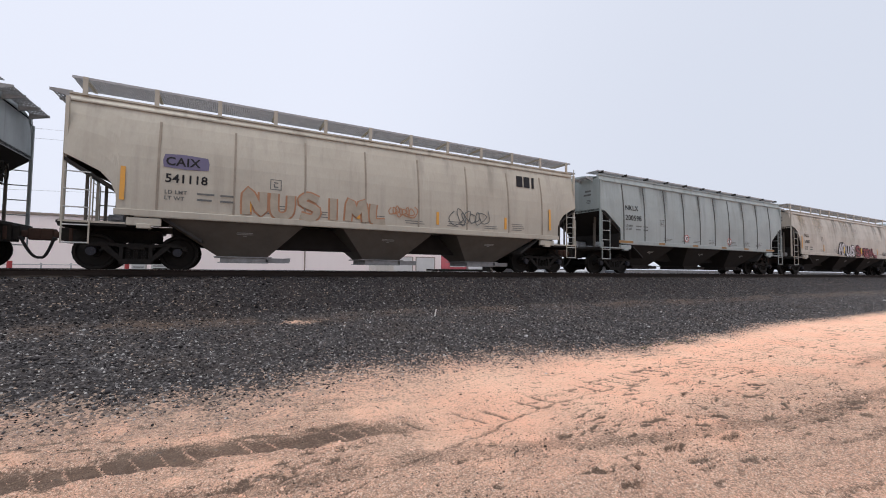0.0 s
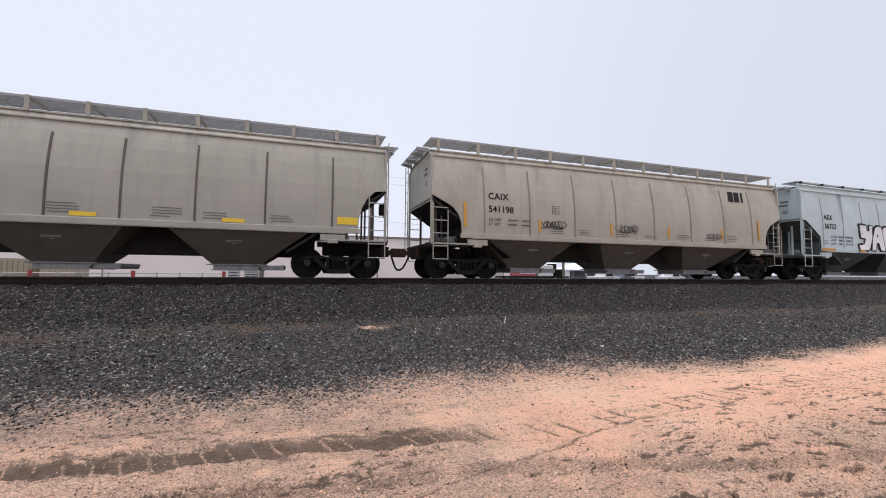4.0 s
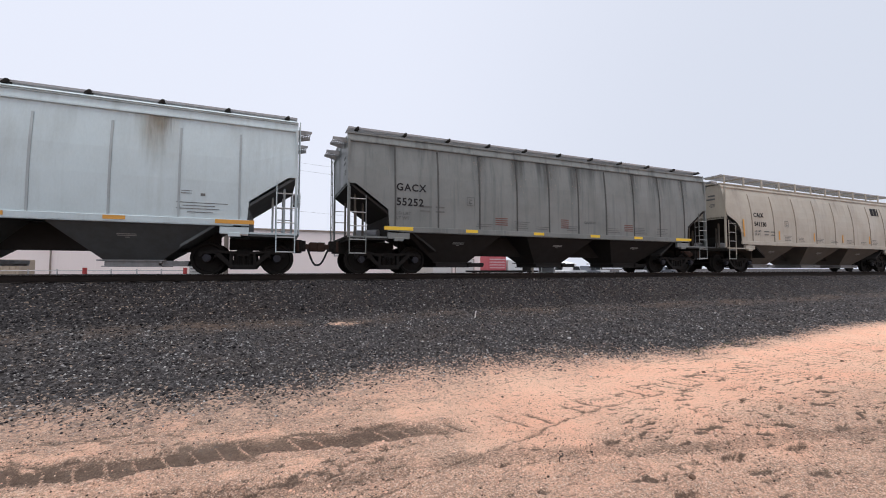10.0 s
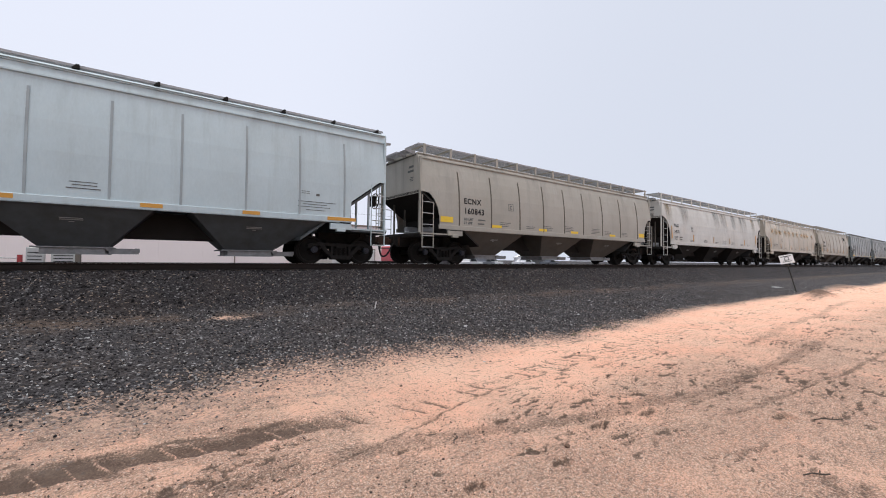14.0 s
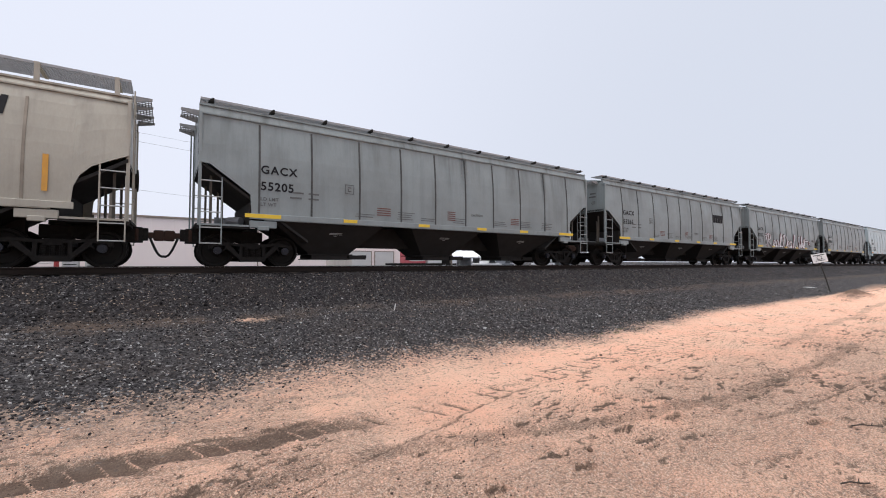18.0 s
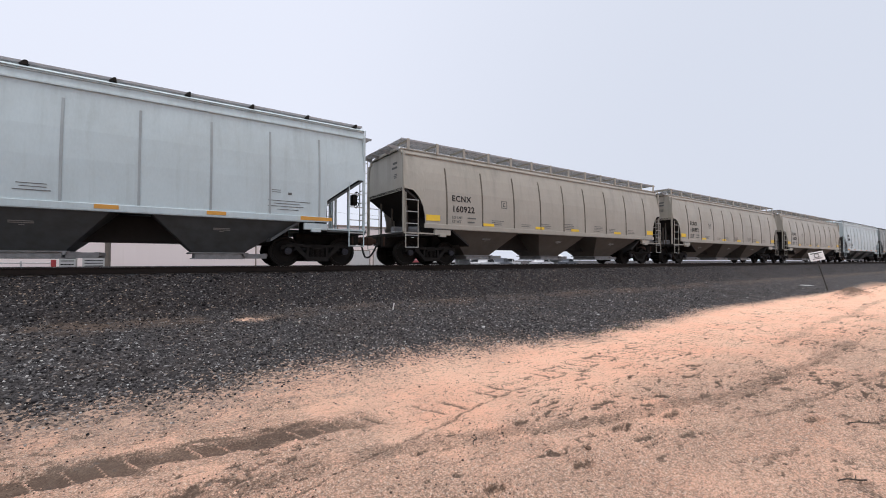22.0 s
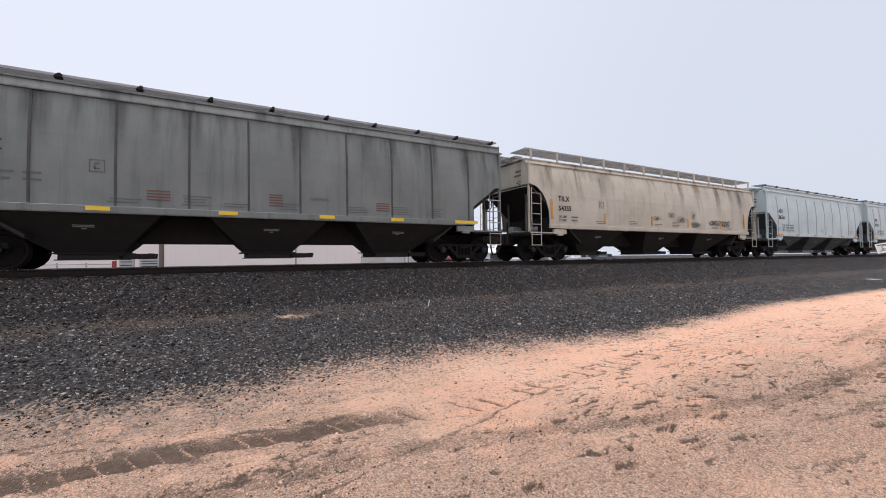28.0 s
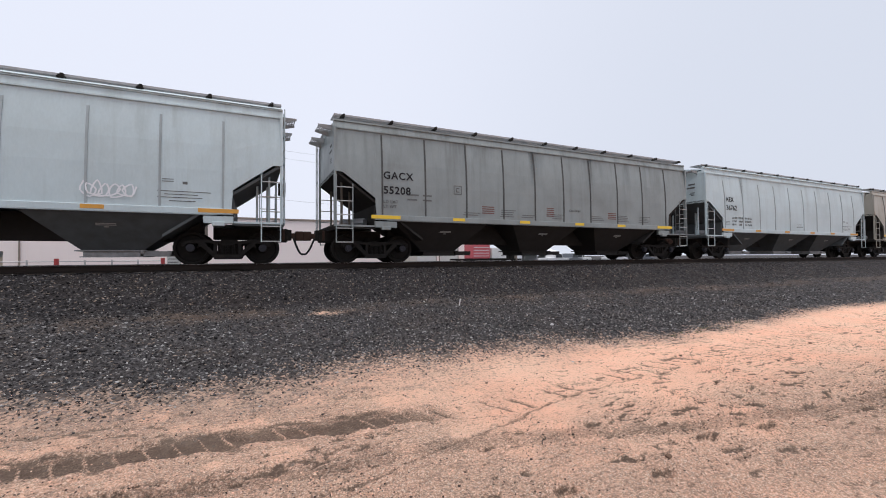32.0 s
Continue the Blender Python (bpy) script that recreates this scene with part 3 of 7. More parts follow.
        # end ladder on the near corner, with the crossing grab
        lad = part("end_ladder", pipe(pipe(bmesh.new(), [(0, 0, 1.15), (0, 0, eave + 0.3)], 0.018), [(0, 0.42, 1.15), (0, 0.42, eave + 0.3)], 0.018), paint, car, at=pose(e * (H + 0.06), -e * 1.40 if e < 0 else -1.40, 0))
        rung = mesh_of("rung", rod(bmesh.new(), (0, 0, 0), (0, 0.42, 0), 0.016, 6), GALV)
        for i in range(8):
            part("rung", rung, None, lad, at=pose(0, 0, 1.3 + i * 0.41))
        # end running board over the coupler
        b = bmesh.new()
        zw = eave + (0.12 if k["rail"] == 0 else 0.24)
        spans = ((-1.13, -0.45), (0.45, 1.13)) if k["rail"] == 0 else ((-1.13, 1.13),)
        for ya, yb in spans:
            for q in range(6):
                box(b, (e * (H + 0.03 + 0.07 * q), (ya + yb) / 2, zw), (0.014, yb - ya, 0.035))
            for q in range(int((yb - ya) / 0.17) + 1):
                box(b, (e * (H + 0.205), ya + 0.17 * q, zw), (0.37, 0.012, 0.03))
        for y in (-1.13, -0.45, 0.45, 1.13):
            prism(b, [(e * (H - 0.02), zw + 0.025), (e * (H + 0.41), zw + 0.025), (e * (H + 0.41), zw - 0.04), (e * (H - 0.02), zw - 0.15)], y - 0.015, y + 0.015)
        part("end_walkway", b, GATE, car)
        # coupler and air hose
        b = bmesh.new()
        box(b, (e * (H + 0.30), 0, 0.88), (0.62, 0.15, 0.17))
        box(b, (e * (H + 0.60), 0.05, 0.88), (0.26, 0.32, 0.30))
        box(b, (e * (H + 0.10), 0, 0.88), (0.10, 0.5, 0.36))
        part("coupler", finish(b, 0.03), RUST, car, "rust-brown knuckle coupler")
        b = bmesh.new()
        pts = [(e * (H + 0.40 + 0.32 * u), -0.30 + 0.25 * u, 0.80 - 0.52 * math.sin(math.pi * 0.55 * u)) for u in [i / 8 for i in range(9)]]
        part("air_hose", pipe(b, pts, 0.034), RUBBER, car)
    # hand brake at one end
    b = bmesh.new()
    wheel_r = 0.28
    pts = [(0, wheel_r * math.cos(a), wheel_r * math.sin(a)) for a in [i * math.pi / 8 for i in range(17)]]
    pipe(b, pts, 0.018)
    for i in range(4):
        a = i * math.pi / 4
        rod(b, (0, wheel_r * math.cos(a), wheel_r * math.sin(a)), (0, -wheel_r * math.cos(a), -wheel_r * math.sin(a)), 0.012, 5)
    box(b, (-0.10, 0, -0.02), (0.16, 0.24, 0.36))
    part("brake_wheel", b, STEEL_DARK, car, at=pose(H - 0.02 + 0.13, -0.55, 2.30))
    b = bmesh.new()
    rod(b, (-H + 0.85, -0.45, 1.34), (-H + 1.15, -0.75, 1.34), 0.13, 10)
    pipe(b, [(-H + 0.2, -0.2, 1.26), (-H + 0.9, -0.6, 1.24), (-H + 1.5, -0.7, 1.2)], 0.022)
    part("brake_cylinder", b, GRATE, car)
    part("air_reservoir", rod(bmesh.new(), (-H + 0.55, 0.35, 1.36), (-H + 1.05, 0.35, 1.36), 0.16, 12), GRATE, car)
    # hoppers with their outlet gates
    bays = [(H + o - 0.64 * 1, H + o + 0.64) for o in (-L * 0.262, 0.0 - 0.02, L * 0.245)]
    for i, (g0, g1) in enumerate(bays):
        g0, g1 = X(g0), X(g1)
        up = 0.82
        l_ext = 1.45 if i == 0 else 1.0
        r_ext = 1.45 if i == 2 else 1.0
        b = bmesh.new()
        frustum(b, (g0, g1, 0.62), (g0 - l_ext, g1 + r_ext, 1.56), 0.38, 1.40)
        # the bay's colour holds its shade as well as its grime
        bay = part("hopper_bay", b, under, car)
        b = bmesh.new()
        box(b, ((g0 + g1) / 2, 0, 0.29), (g1 - g0 - 0.06, 1.40, 0.15))
        box(b, ((g0 + g1) / 2, 0, 0.385), (g1 - g0 + 0.26, 1.52, 0.035))
        box(b, ((g0 + g1) / 2, 0, 0.225), (g1 - g0 + 0.06, 1.46, 0.025))
        box(b, (g1 + 0.34, -0.62, 0.30), (0.62, 0.12, 0.14))
        box(b, (g1 + 0.34, 0.62, 0.30), (0.62, 0.12, 0.14))
        box(b, (g1 + 0.62, 0, 0.33), (0.10, 1.36, 0.10))
        rod(b, (g1 + 0.02, -0.78, 0.34), (g1 + 0.02, 0.78, 0.34), 0.04, 8)
        part("outlet_gate", finish(b, 0.006), GATE if code in "ACSE" else under, bay)
        b = bmesh.new()
        ang = math.degrees(math.atan2(1.56 - 0.62, 1.40 - 0.38))
        for q, ww in ((0.0, 0.42), (-0.05, 0.42), (-0.11, 0.10)):
            box(b, (0, 0, q), (ww, 0.006, 0.022))
        part("stencil", b, INK_PALE, bay, at=pose((g0 + g1) / 2, -1.27, 1.06, ang, 0, 0))
    b = bmesh.new()
    box(b, (0, 0, 1.02), (L - 4.2, 0.34, 0.74))
    # darker than the bays, so the recess between them has its shade painted in
    part("centre_sill", b, U_DARK, car)
    # running boards along the roof
    zt = eave + k["walk"]
    for s in (-1, 1):
        y0, y1 = (0.75, 1.36) if k["rail"] == 0 else (0.34, 1.28)
        if code == "A":
            # slanting edge plate from the eave up to the walkway
            w, up = half(k, eave), k["walk"] - 0.10
            b = bmesh.new()
            sec = [(w + 0.055, 0.245), (y1 + 0.06, up), (y1 + 0.02, up), (w - 0.02, 0.20)]
            ends = [[b.verts.new((xx, s * yy, eave + zz)) for yy, zz in sec] for xx in (-H + 0.02, H - 0.02)]
            b.faces.new(ends[0])
            b.faces.new(ends[1][::-1])
            for q in range(4):
                b.faces.new((ends[0][q], ends[1][q], ends[1][(q + 1) % 4], ends[0][(q + 1) % 4]))
            part("walkway_fascia", b, paint, car)
        b = bmesh.new()
        for q in range(13):
            y = y0 + (y1 - y0) * q / 12
            box(b, (0, s * y, zt), (L - 0.06, 0.008, 0.028 if q != 12 else 0.06))
        nbar = int(L / 0.055)
        for i in range(nbar):
            x = -H + 0.05 + (L - 0.1) * i / (nbar - 1)
            box(b, (x, s * (y0 + y1) / 2, zt), (0.006, y1 - y0, 0.022))
        part("running_board", b, GRATE, car)
        nb = k.get("posts", 11)
        bm_b = bmesh.new()
        wb = half(k, eave)
        if k["rail"]:
            prism(bm_b, [(-0.05, 0), (0.05, 0), (0.05, k["walk"] - 0.12), (-0.05, k["walk"] - 0.12)], -0.02, 0.02)
            box(bm_b, (0, s * -0.45, k["walk"] - 0.17), (0.07, 0.95, 0.045))
        else:
            lift = k["walk"] - 0.27
            prism(bm_b, [(-0.09, lift - 0.08), (0.05, lift - 0.08), (0.05, lift + 0.02), (0.0, lift + 0.02)], -0.10, 0.10)
        me = mesh_of("bracket", bm_b, paint if k["rail"] else STEEL_DARK)
        for i in range(nb):
            x = -H + 0.3 + (L - 0.6) * i / (nb - 1)
            part("running_board_bracket", me, None, car, at=pose(x, s * ((wb + 0.02) if k["rail"] else y1), eave + (0.14 if k["rail"] else 0.27)))
    bogie(car, -H + 1.42)
    bogie(car, H - 1.42)
    return car


# ---------------------------------------------------------------- ground
def vnoise(x, y, seed, scale):
    """Smooth value noise on arrays."""
    x, y = x / scale, y / scale
    xi, yi = np.floor(x).astype(np.int64), np.floor(y).astype(np.int64)
    fx, fy = x - xi, y - yi
    fx, fy = fx * fx * (3 - 2 * fx), fy * fy * (3 - 2 * fy)

    def h(i, j):
        v = (i * 374761393 + j * 668265263 + seed * 1442695041) & 0xFFFFFFFF
        v = ((v ^ (v >> 13)) * 1274126177) & 0xFFFFFFFF
        return ((v ^ (v >> 16)) & 0xFFFF) / 65535.0

    a, b, c, d = h(xi, yi), h(xi + 1, yi), h(xi, yi + 1), h(xi + 1, yi + 1)
    return (a * (1 - fx) + b * fx) * (1 - fy) + (c * (1 - fx) + d * fx) * fy


def smooth(a, b, v):
    t = np.clip((v - a) / (b - a), 0, 1)
    return t * t * (3 - 2 * t)


PROFILE_Y = (-4000, 5.0, 6.0, 11.0, 12.55, 15.75, 17.3, 19.0, 4000)
PROFILE_Z = (0, 0, 0.04, 0.42, 1.265, 1.265, 0.45, 0.30, 0.30)
# wheel tracks on the sand: middle line, half-width, depth, damp, tread dashes, from x, to x
RUTS = (
    (((-30, 5.2), (-4.66, 4.54), (-2.2, 4.36), (-0.9, 4.24), (0.15, 4.2), (1.2, 4.08), (2.1, 3.98), (30, 5.0)), 0.195, 0.034, 1.0, 0.0, -40, 1.7),
    (((-30, 5.0), (1.2, 4.02), (2.5, 3.88), (3.7, 3.98), (5.1, 4.2), (9, 4.6), (16, 4.9), (40, 5.3)), 0.24, 0.008, 0.1, 0.75, 1.0, 14),
    (((-30, 1.5), (0.84, 2.99), (1.72, 3.31), (2.48, 3.52), (3.41, 3.85), (4.23, 3.92), (5.44, 4.0), (30, 4.4)), 0.022, 0.013, 0.70, 0.0, 0.2, 5.5),
    (((-30, 3.9), (-4.0, 3.6), (-1.2, 3.5), (0.6, 3.35), (2.2, 3.2), (4.0, 2.6), (6.0, 2.2), (9.0, 2.2), (40, 3.2)), 0.17, 0.012, 0.50, 0.5, -6, 12),
    (((-30, 1.5), (4.5, 1.9), (6.33, 1.61), (7.41, 1.54), (8.6, 1.38), (40, 0.4)), 0.05, 0.012, 0.6, 0.0, 5.0, 12),
    (((-30, 4.0), (9.7, 4.23), (12.5, 4.77), (20, 4.9), (40, 5.1)), 0.18, 0.010, 0.15, 0.7, 8.5, 26),
    (((-30, 3.0), (10.0, 3.0), (14, 3.38), (18.0, 3.45), (22, 3.85), (40, 4.2)), 0.16, 0.012, 0.4, 0.4, 9.5, 26),
)
# scuffed damp patches: x, y, length, width
SCUFFS = ((2.25, 3.28, 0.16, 0.05), (2.52, 2.79, 0.12, 0.04), (4.15, 2.61, 0.17, 0.05), (4.59, 2.32, 0.15, 0.06), (3.7, 2.38, 0.22, 0.05), (5.54, 2.18, 0.2, 0.05), (5.89, 1.48, 0.28, 0.06), (6.22, 4.1, 0.1, 0.06),
          (4.28, 1.93, 0.35, 0.09), (2.67, 3.48, 0.12, 0.05), (2.9, 2.41, 0.4, 0.06), (0.2, 3.5, 0.55, 0.12), (-0.8, 3.62, 0.5, 0.10), (1.0, 3.75, 0.4, 0.07), (-2.6, 3.3, 0.35, 0.06), (9.8, 2.1, 0.35, 0.07),
          (-0.55, 3.55, 0.45, 0.10), (0.75, 3.58, 0.35, 0.08), (-0.2, 3.42, 0.30, 0.05), (-1.9, 3.75, 0.5, 0.07), (-3.0, 4.35, 0.7, 0.12), (2.0, 3.05, 0.3, 0.06), (3.2, 2.75, 0.45, 0.07), (3.3, 3.05, 0.5, 0.06), (4.9, 2.75, 0.4, 0.06), (16.2, 2.95, 1.0, 0.10), (17.0, 3.25, 0.9, 0.09), (13.0, 4.5, 0.9, 0.06), (11.0, 2.6, 0.7, 0.10))
HOLES = ((1.99, 2.24, 0.10), (2.82, 2.13, 0.10), (4.49, 2.27, 0.11), (5.6, 1.38, 0.12), (3.75, 2.40, 0.09), (0.9, 2.55, 0.08))


def ground_height(x, y):
    """Height, gravel share, and share of damp with painted edge shade at arrays x, y."""
    z = np.interp(y, PROFILE_Y, PROFILE_Z)
    edge = 5.95 - 0.28 * smooth(4, 0, x) - 0.22 * smooth(1, 4, x) * smooth(16, 9, x) + 0.5 * (vnoise(x, y, 3, 2.6) - 0.5) + 0.55 * (1 - 0.65 * smooth(5, 12, x)) * (vnoise(x, y, 4, 0.55) - 0.5) + 0.35 * smooth(9, 15, x) - 0.4 * smooth(20, 30, x)
    soft = 1.55 - 0.95 * smooth(1.5, 10, x)
    gravel = smooth(-1, 1, (y - edge) / soft)
    near = smooth(80, 30, np.hypot(x, y))
    churn = 0.35 + 0.85 * np.maximum(smooth(4.6, 2.8, y + 0.25 * (vnoise(x, y, 29, 0.6) - 0.5)), smooth(1.5, -2.5, x) * smooth(0.25, 0.6, vnoise(x, y * 1.5, 33, 0.5)))
    bumps = 0.022 * (vnoise(x, y, 5, 1.1) - 0.5) + 0.014 * (vnoise(x, y, 6, 0.25) - 0.5) + churn * (0.022 * (vnoise(x, y * 1.3, 7, 0.09) - 0.5) + 0.018 * (vnoise(x, y * 1.3, 17, 0.045) - 0.5))
    grit = 0.05 * (vnoise(x, y, 8, 0.16) - 0.5) + 0.045 * (vnoise(x, y, 9, 0.08) - 0.5) + 0.10 * (vnoise(x, y, 10, 1.7) - 0.5)
    flat = smooth(12.3, 12.7, y) * smooth(16.0, 15.6, y)
    z = z + near * (bumps * (1 - gravel) + grit * gravel * (1 - 0.75 * flat))
    # sparse drawn-out marks, denser and damper where feet and wheels turned near the road side
    trod = smooth(5.0, 3.6, y + 0.04 * x) * smooth(0.40, 0.68, vnoise(x, y, 22, 1.3))
    fleck = 0.7 * vnoise(x + 0.5 * y, y * 3.4, 21, 0.17) + 0.3 * vnoise(x, y * 2.2, 24, 0.06)
    spark = vnoise(x, y * 2.6, 25, 0.11) * smooth(0.45, 0.62, vnoise(x, y, 26, 0.45))
    mark = np.maximum(smooth(0.635, 0.715, fleck) * np.maximum(0.12 + 0.88 * trod, 0.75 * smooth(3.5, -0.5, x) * smooth(3.9, 4.6, y)) * smooth(0.35, 0.65, vnoise(x, y, 34, 0.7)) * smooth(6.2, 5.2, y), 0.8 * smooth(0.80, 0.90, spark) * smooth(6.4, 5.0, y))
    veil = smooth(0.42, 0.75, 0.6 * vnoise(x, y * 1.8, 11, 0.8) + 0.4 * vnoise(x, y * 1.8, 27, 0.22)) * smooth(3.9, 2.3, y + 0.03 * x)
    drag = vnoise(x * 0.6 + y * 0.35, y * 3.2, 40, 0.15) * 0.72 + 0.28 * vnoise(x, y * 2, 41, 0.05)
    mark = np.maximum(mark, 0.8 * smooth(0.67, 0.76, drag) * smooth(0.40, 0.62, vnoise(x, y, 42, 1.1)) * smooth(2.0, 5.0, x) * smooth(6.3, 5.2, y))
    damp = np.maximum(0.92 * mark, 0.16 * veil + 0.10 * smooth(3.6, 2.2, y))
    z = z - 0.016 * near * mark
    for pts, wd, dp, wet, tread, xa, xb in RUTS:
        c = np.interp(x, [p[0] for p in pts], [p[1] for p in pts]) + 0.05 * (vnoise(x, y * 0, 12, 0.7) - 0.5)
        d = (y - c) / wd
        on = smooth(xa - 0.5, xa + 0.5, x) * smooth(xb + 0.6, xb - 0.6, x) * (1 - gravel)
        ragged = d * (1 + 0.9 * (vnoise(x, y, 15, 0.14) - 0.5)) + 0.5 * (vnoise(x, y, 35, 0.5) - 0.5)
        inside = np.exp(-ragged ** 4) * on
        rim = np.exp(-((np.abs(d) - 1.25) / 0.25) ** 2) * on * (0.3 + vnoise(x, y, 16, 0.2))
        turn = x + 0.42 * (y - c) + 0.05 * vnoise(x, y, 28, 0.25)
        whole = smooth(0.30, 0.55, vnoise(x, y, 13, 0.35))
        dash = smooth(0.62, 0.95, np.sin(turn * 2 * math.pi / 0.30)) * whole
        lug = smooth(0.95, 0.998, np.sin(turn * 2 * math.pi / 0.21)) * (wd > 0.17) * (tread == 0) * smooth(0.95, 0.6, np.abs(d)) * whole
        # shadow of the rut's bank, painted as a dark line along its far edge
        lip = np.exp(-((d - 1.02 - 0.2 * (vnoise(x, y, 30, 0.12) - 0.5)) / 0.16) ** 2) * on * smooth(0.35, 0.6, vnoise(x, y, 38, 0.22)) * (wd > 0.17) * (tread == 0)
        z = z + near * (-dp * inside + 0.6 * dp * rim - 0.020 * tread * inside * dash + 0.016 * lug * inside)
        damp = np.maximum(damp, inside * np.maximum(wet * (0.72 + 0.45 * vnoise(x, y * 2, 36, 0.55)) * (1 - 0.8 * lug), tread * dash))
        damp = np.maximum(damp, 0.85 * lip)
    for sx, sy, lx, ly in SCUFFS:
        dx, dy = x - sx, y - sy + 0.15 * (x - sx)
        g = np.exp(-(dx / lx) ** 2 - (dy / ly) ** 2)
        s = g * smooth(0.35, 0.70, 0.45 * vnoise(x, y * 1.8, 20, 0.10) + 0.55 * vnoise(x, y * 1.5, 23, 0.04)) * 1.2
        z = z - 0.022 * s
        damp = np.maximum(damp, 0.85 * smooth(0.05, 0.9, s))
    for hx, hy, r in HOLES:
        d = np.hypot((x - hx) * 0.8, (y - hy) * 1.5) / r
        d = d * (1 + 0.5 * (vnoise(x, y, 44, 0.07) - 0.5))
        z = z - 0.055 * np.exp(-d ** 4) + 0.026 * np.exp(-((d - 1.3) / 0.3) ** 2)
        # shade on the far wall of each hole, put into the colour
        damp = np.maximum(damp, 0.85 * np.exp(-((d - 0.85) / 0.28) ** 2) * smooth(-0.3, 0.5, (y - hy) / r))
    # the pale dusty patch on the ballast slope and the dark heap by the sign
    patch = np.exp(-(((x - 1.55) / 0.40) ** 2 + ((y - 9.95) / 0.22) ** 2) * 1.2)
    heap = np.exp(-(((x - 27.0) / 2.0) ** 2 + ((y - 5.25 - 0.03 * (x - 27)) / 0.55) ** 2)) * (0.75 + 0.5 * vnoise(x, y, 43, 0.4))
    heap = np.maximum(heap, 0.9 * np.exp(-(((x - 36.0) / 5.0) ** 2 + ((y - 6.2) / 0.8) ** 2)))
    z = z + 0.33 * heap * near
    return z, np.clip(gravel - 0.75 * patch * (0.3 + 1.4 * vnoise(x, y, 14, 0.12)), 0, 1), np.clip(damp * smooth(-0.7, 0.5, y) + heap, 0, 1)


def spaced(parts):
    out = []
    for a, b, step in parts:
        out += list(np.arange(a, b, step))
    return np.array(out + [parts[-1][1]])


def build_ground():
    far = [-3500, -1500, -700, -350, -180, -100, -70]
    xs = np.concatenate([far, spaced([(-50, -20, 1.0), (-20, -8, 0.25), (-8, -5, 0.05), (-5, 7, 0.018), (7, 14, 0.032), (14, 30, 0.10), (30, 60, 0.5), (60, 110, 2.0)]), [150, 220, 400, 800, 1600, 3500]])
    ys = np.concatenate([[-3500, -1200, -400, -120, -40, -15, -6, -3, -1.5], spaced([(-0.8, 0.8, 0.1), (0.8, 5.2, 0.017), (5.2, 6.4, 0.035), (6.4, 12.6, 0.07), (12.6, 18, 0.3), (18, 30, 1.5)]), [36, 45, 60, 90, 150, 300, 700, 1600, 3500]])
    gx, gy = np.meshgrid(xs, ys)
    z, gravel, damp = ground_height(gx, gy)
    trodden = np.clip(0.06 + 0.30 * smooth(3.4, 1.9, gy) + 0.55 * (0.45 + 0.55 * smooth(14, 6, gx)) * smooth(4.9, 2.4, gy + 0.5 * (vnoise(gx, gy, 31, 0.8) - 0.5)) * smooth(0.0, 0.95, 0.6 * vnoise(gx, gy * 1.5, 32, 0.9) + 0.4 * vnoise(gx, gy * 1.5, 37, 0.25)) + (0.35 + 0.6 * smooth(0.2, 0.7, vnoise(gx, gy * 1.6, 33, 0.3))) * smooth(4.5, -1.5, gx), 0, 0.9)
    nx, ny = len(xs), len(ys)
    me = bpy.data.meshes.new("ground")
    me.vertices.add(nx * ny)
    me.vertices.foreach_set("co", np.stack([gx, gy, z], -1).astype(np.float32).ravel())
    i = np.arange(nx * ny).reshape(ny, nx)
    quads = np.stack([i[:-1, :-1], i[:-1, 1:], i[1:, 1:], i[1:, :-1]], -1).reshape(-1, 4)
    me.loops.add(quads.size)
    me.loops.foreach_set("vertex_index", quads.ravel().astype(np.int32))
    me.polygons.add(len(quads))
    me.polygons.foreach_set("loop_start", np.arange(0, quads.size, 4, dtype=np.int32))
    me.polygons.foreach_set("use_smooth", np.ones(len(quads), dtype=bool))
    me.update()
    for nm, arr in (("gravel", gravel), ("damp", damp), ("trodden", trodden)):
        at = me.attributes.new(nm, "FLOAT", "POINT")
        at.data.foreach_set("value", arr.astype(np.float32).ravel())
    me.materials.append(ground_material())
    return tagged(new("ground", me), "pinkish sand with tyre ruts beside dark grey track ballast", "ground", kind="structure")


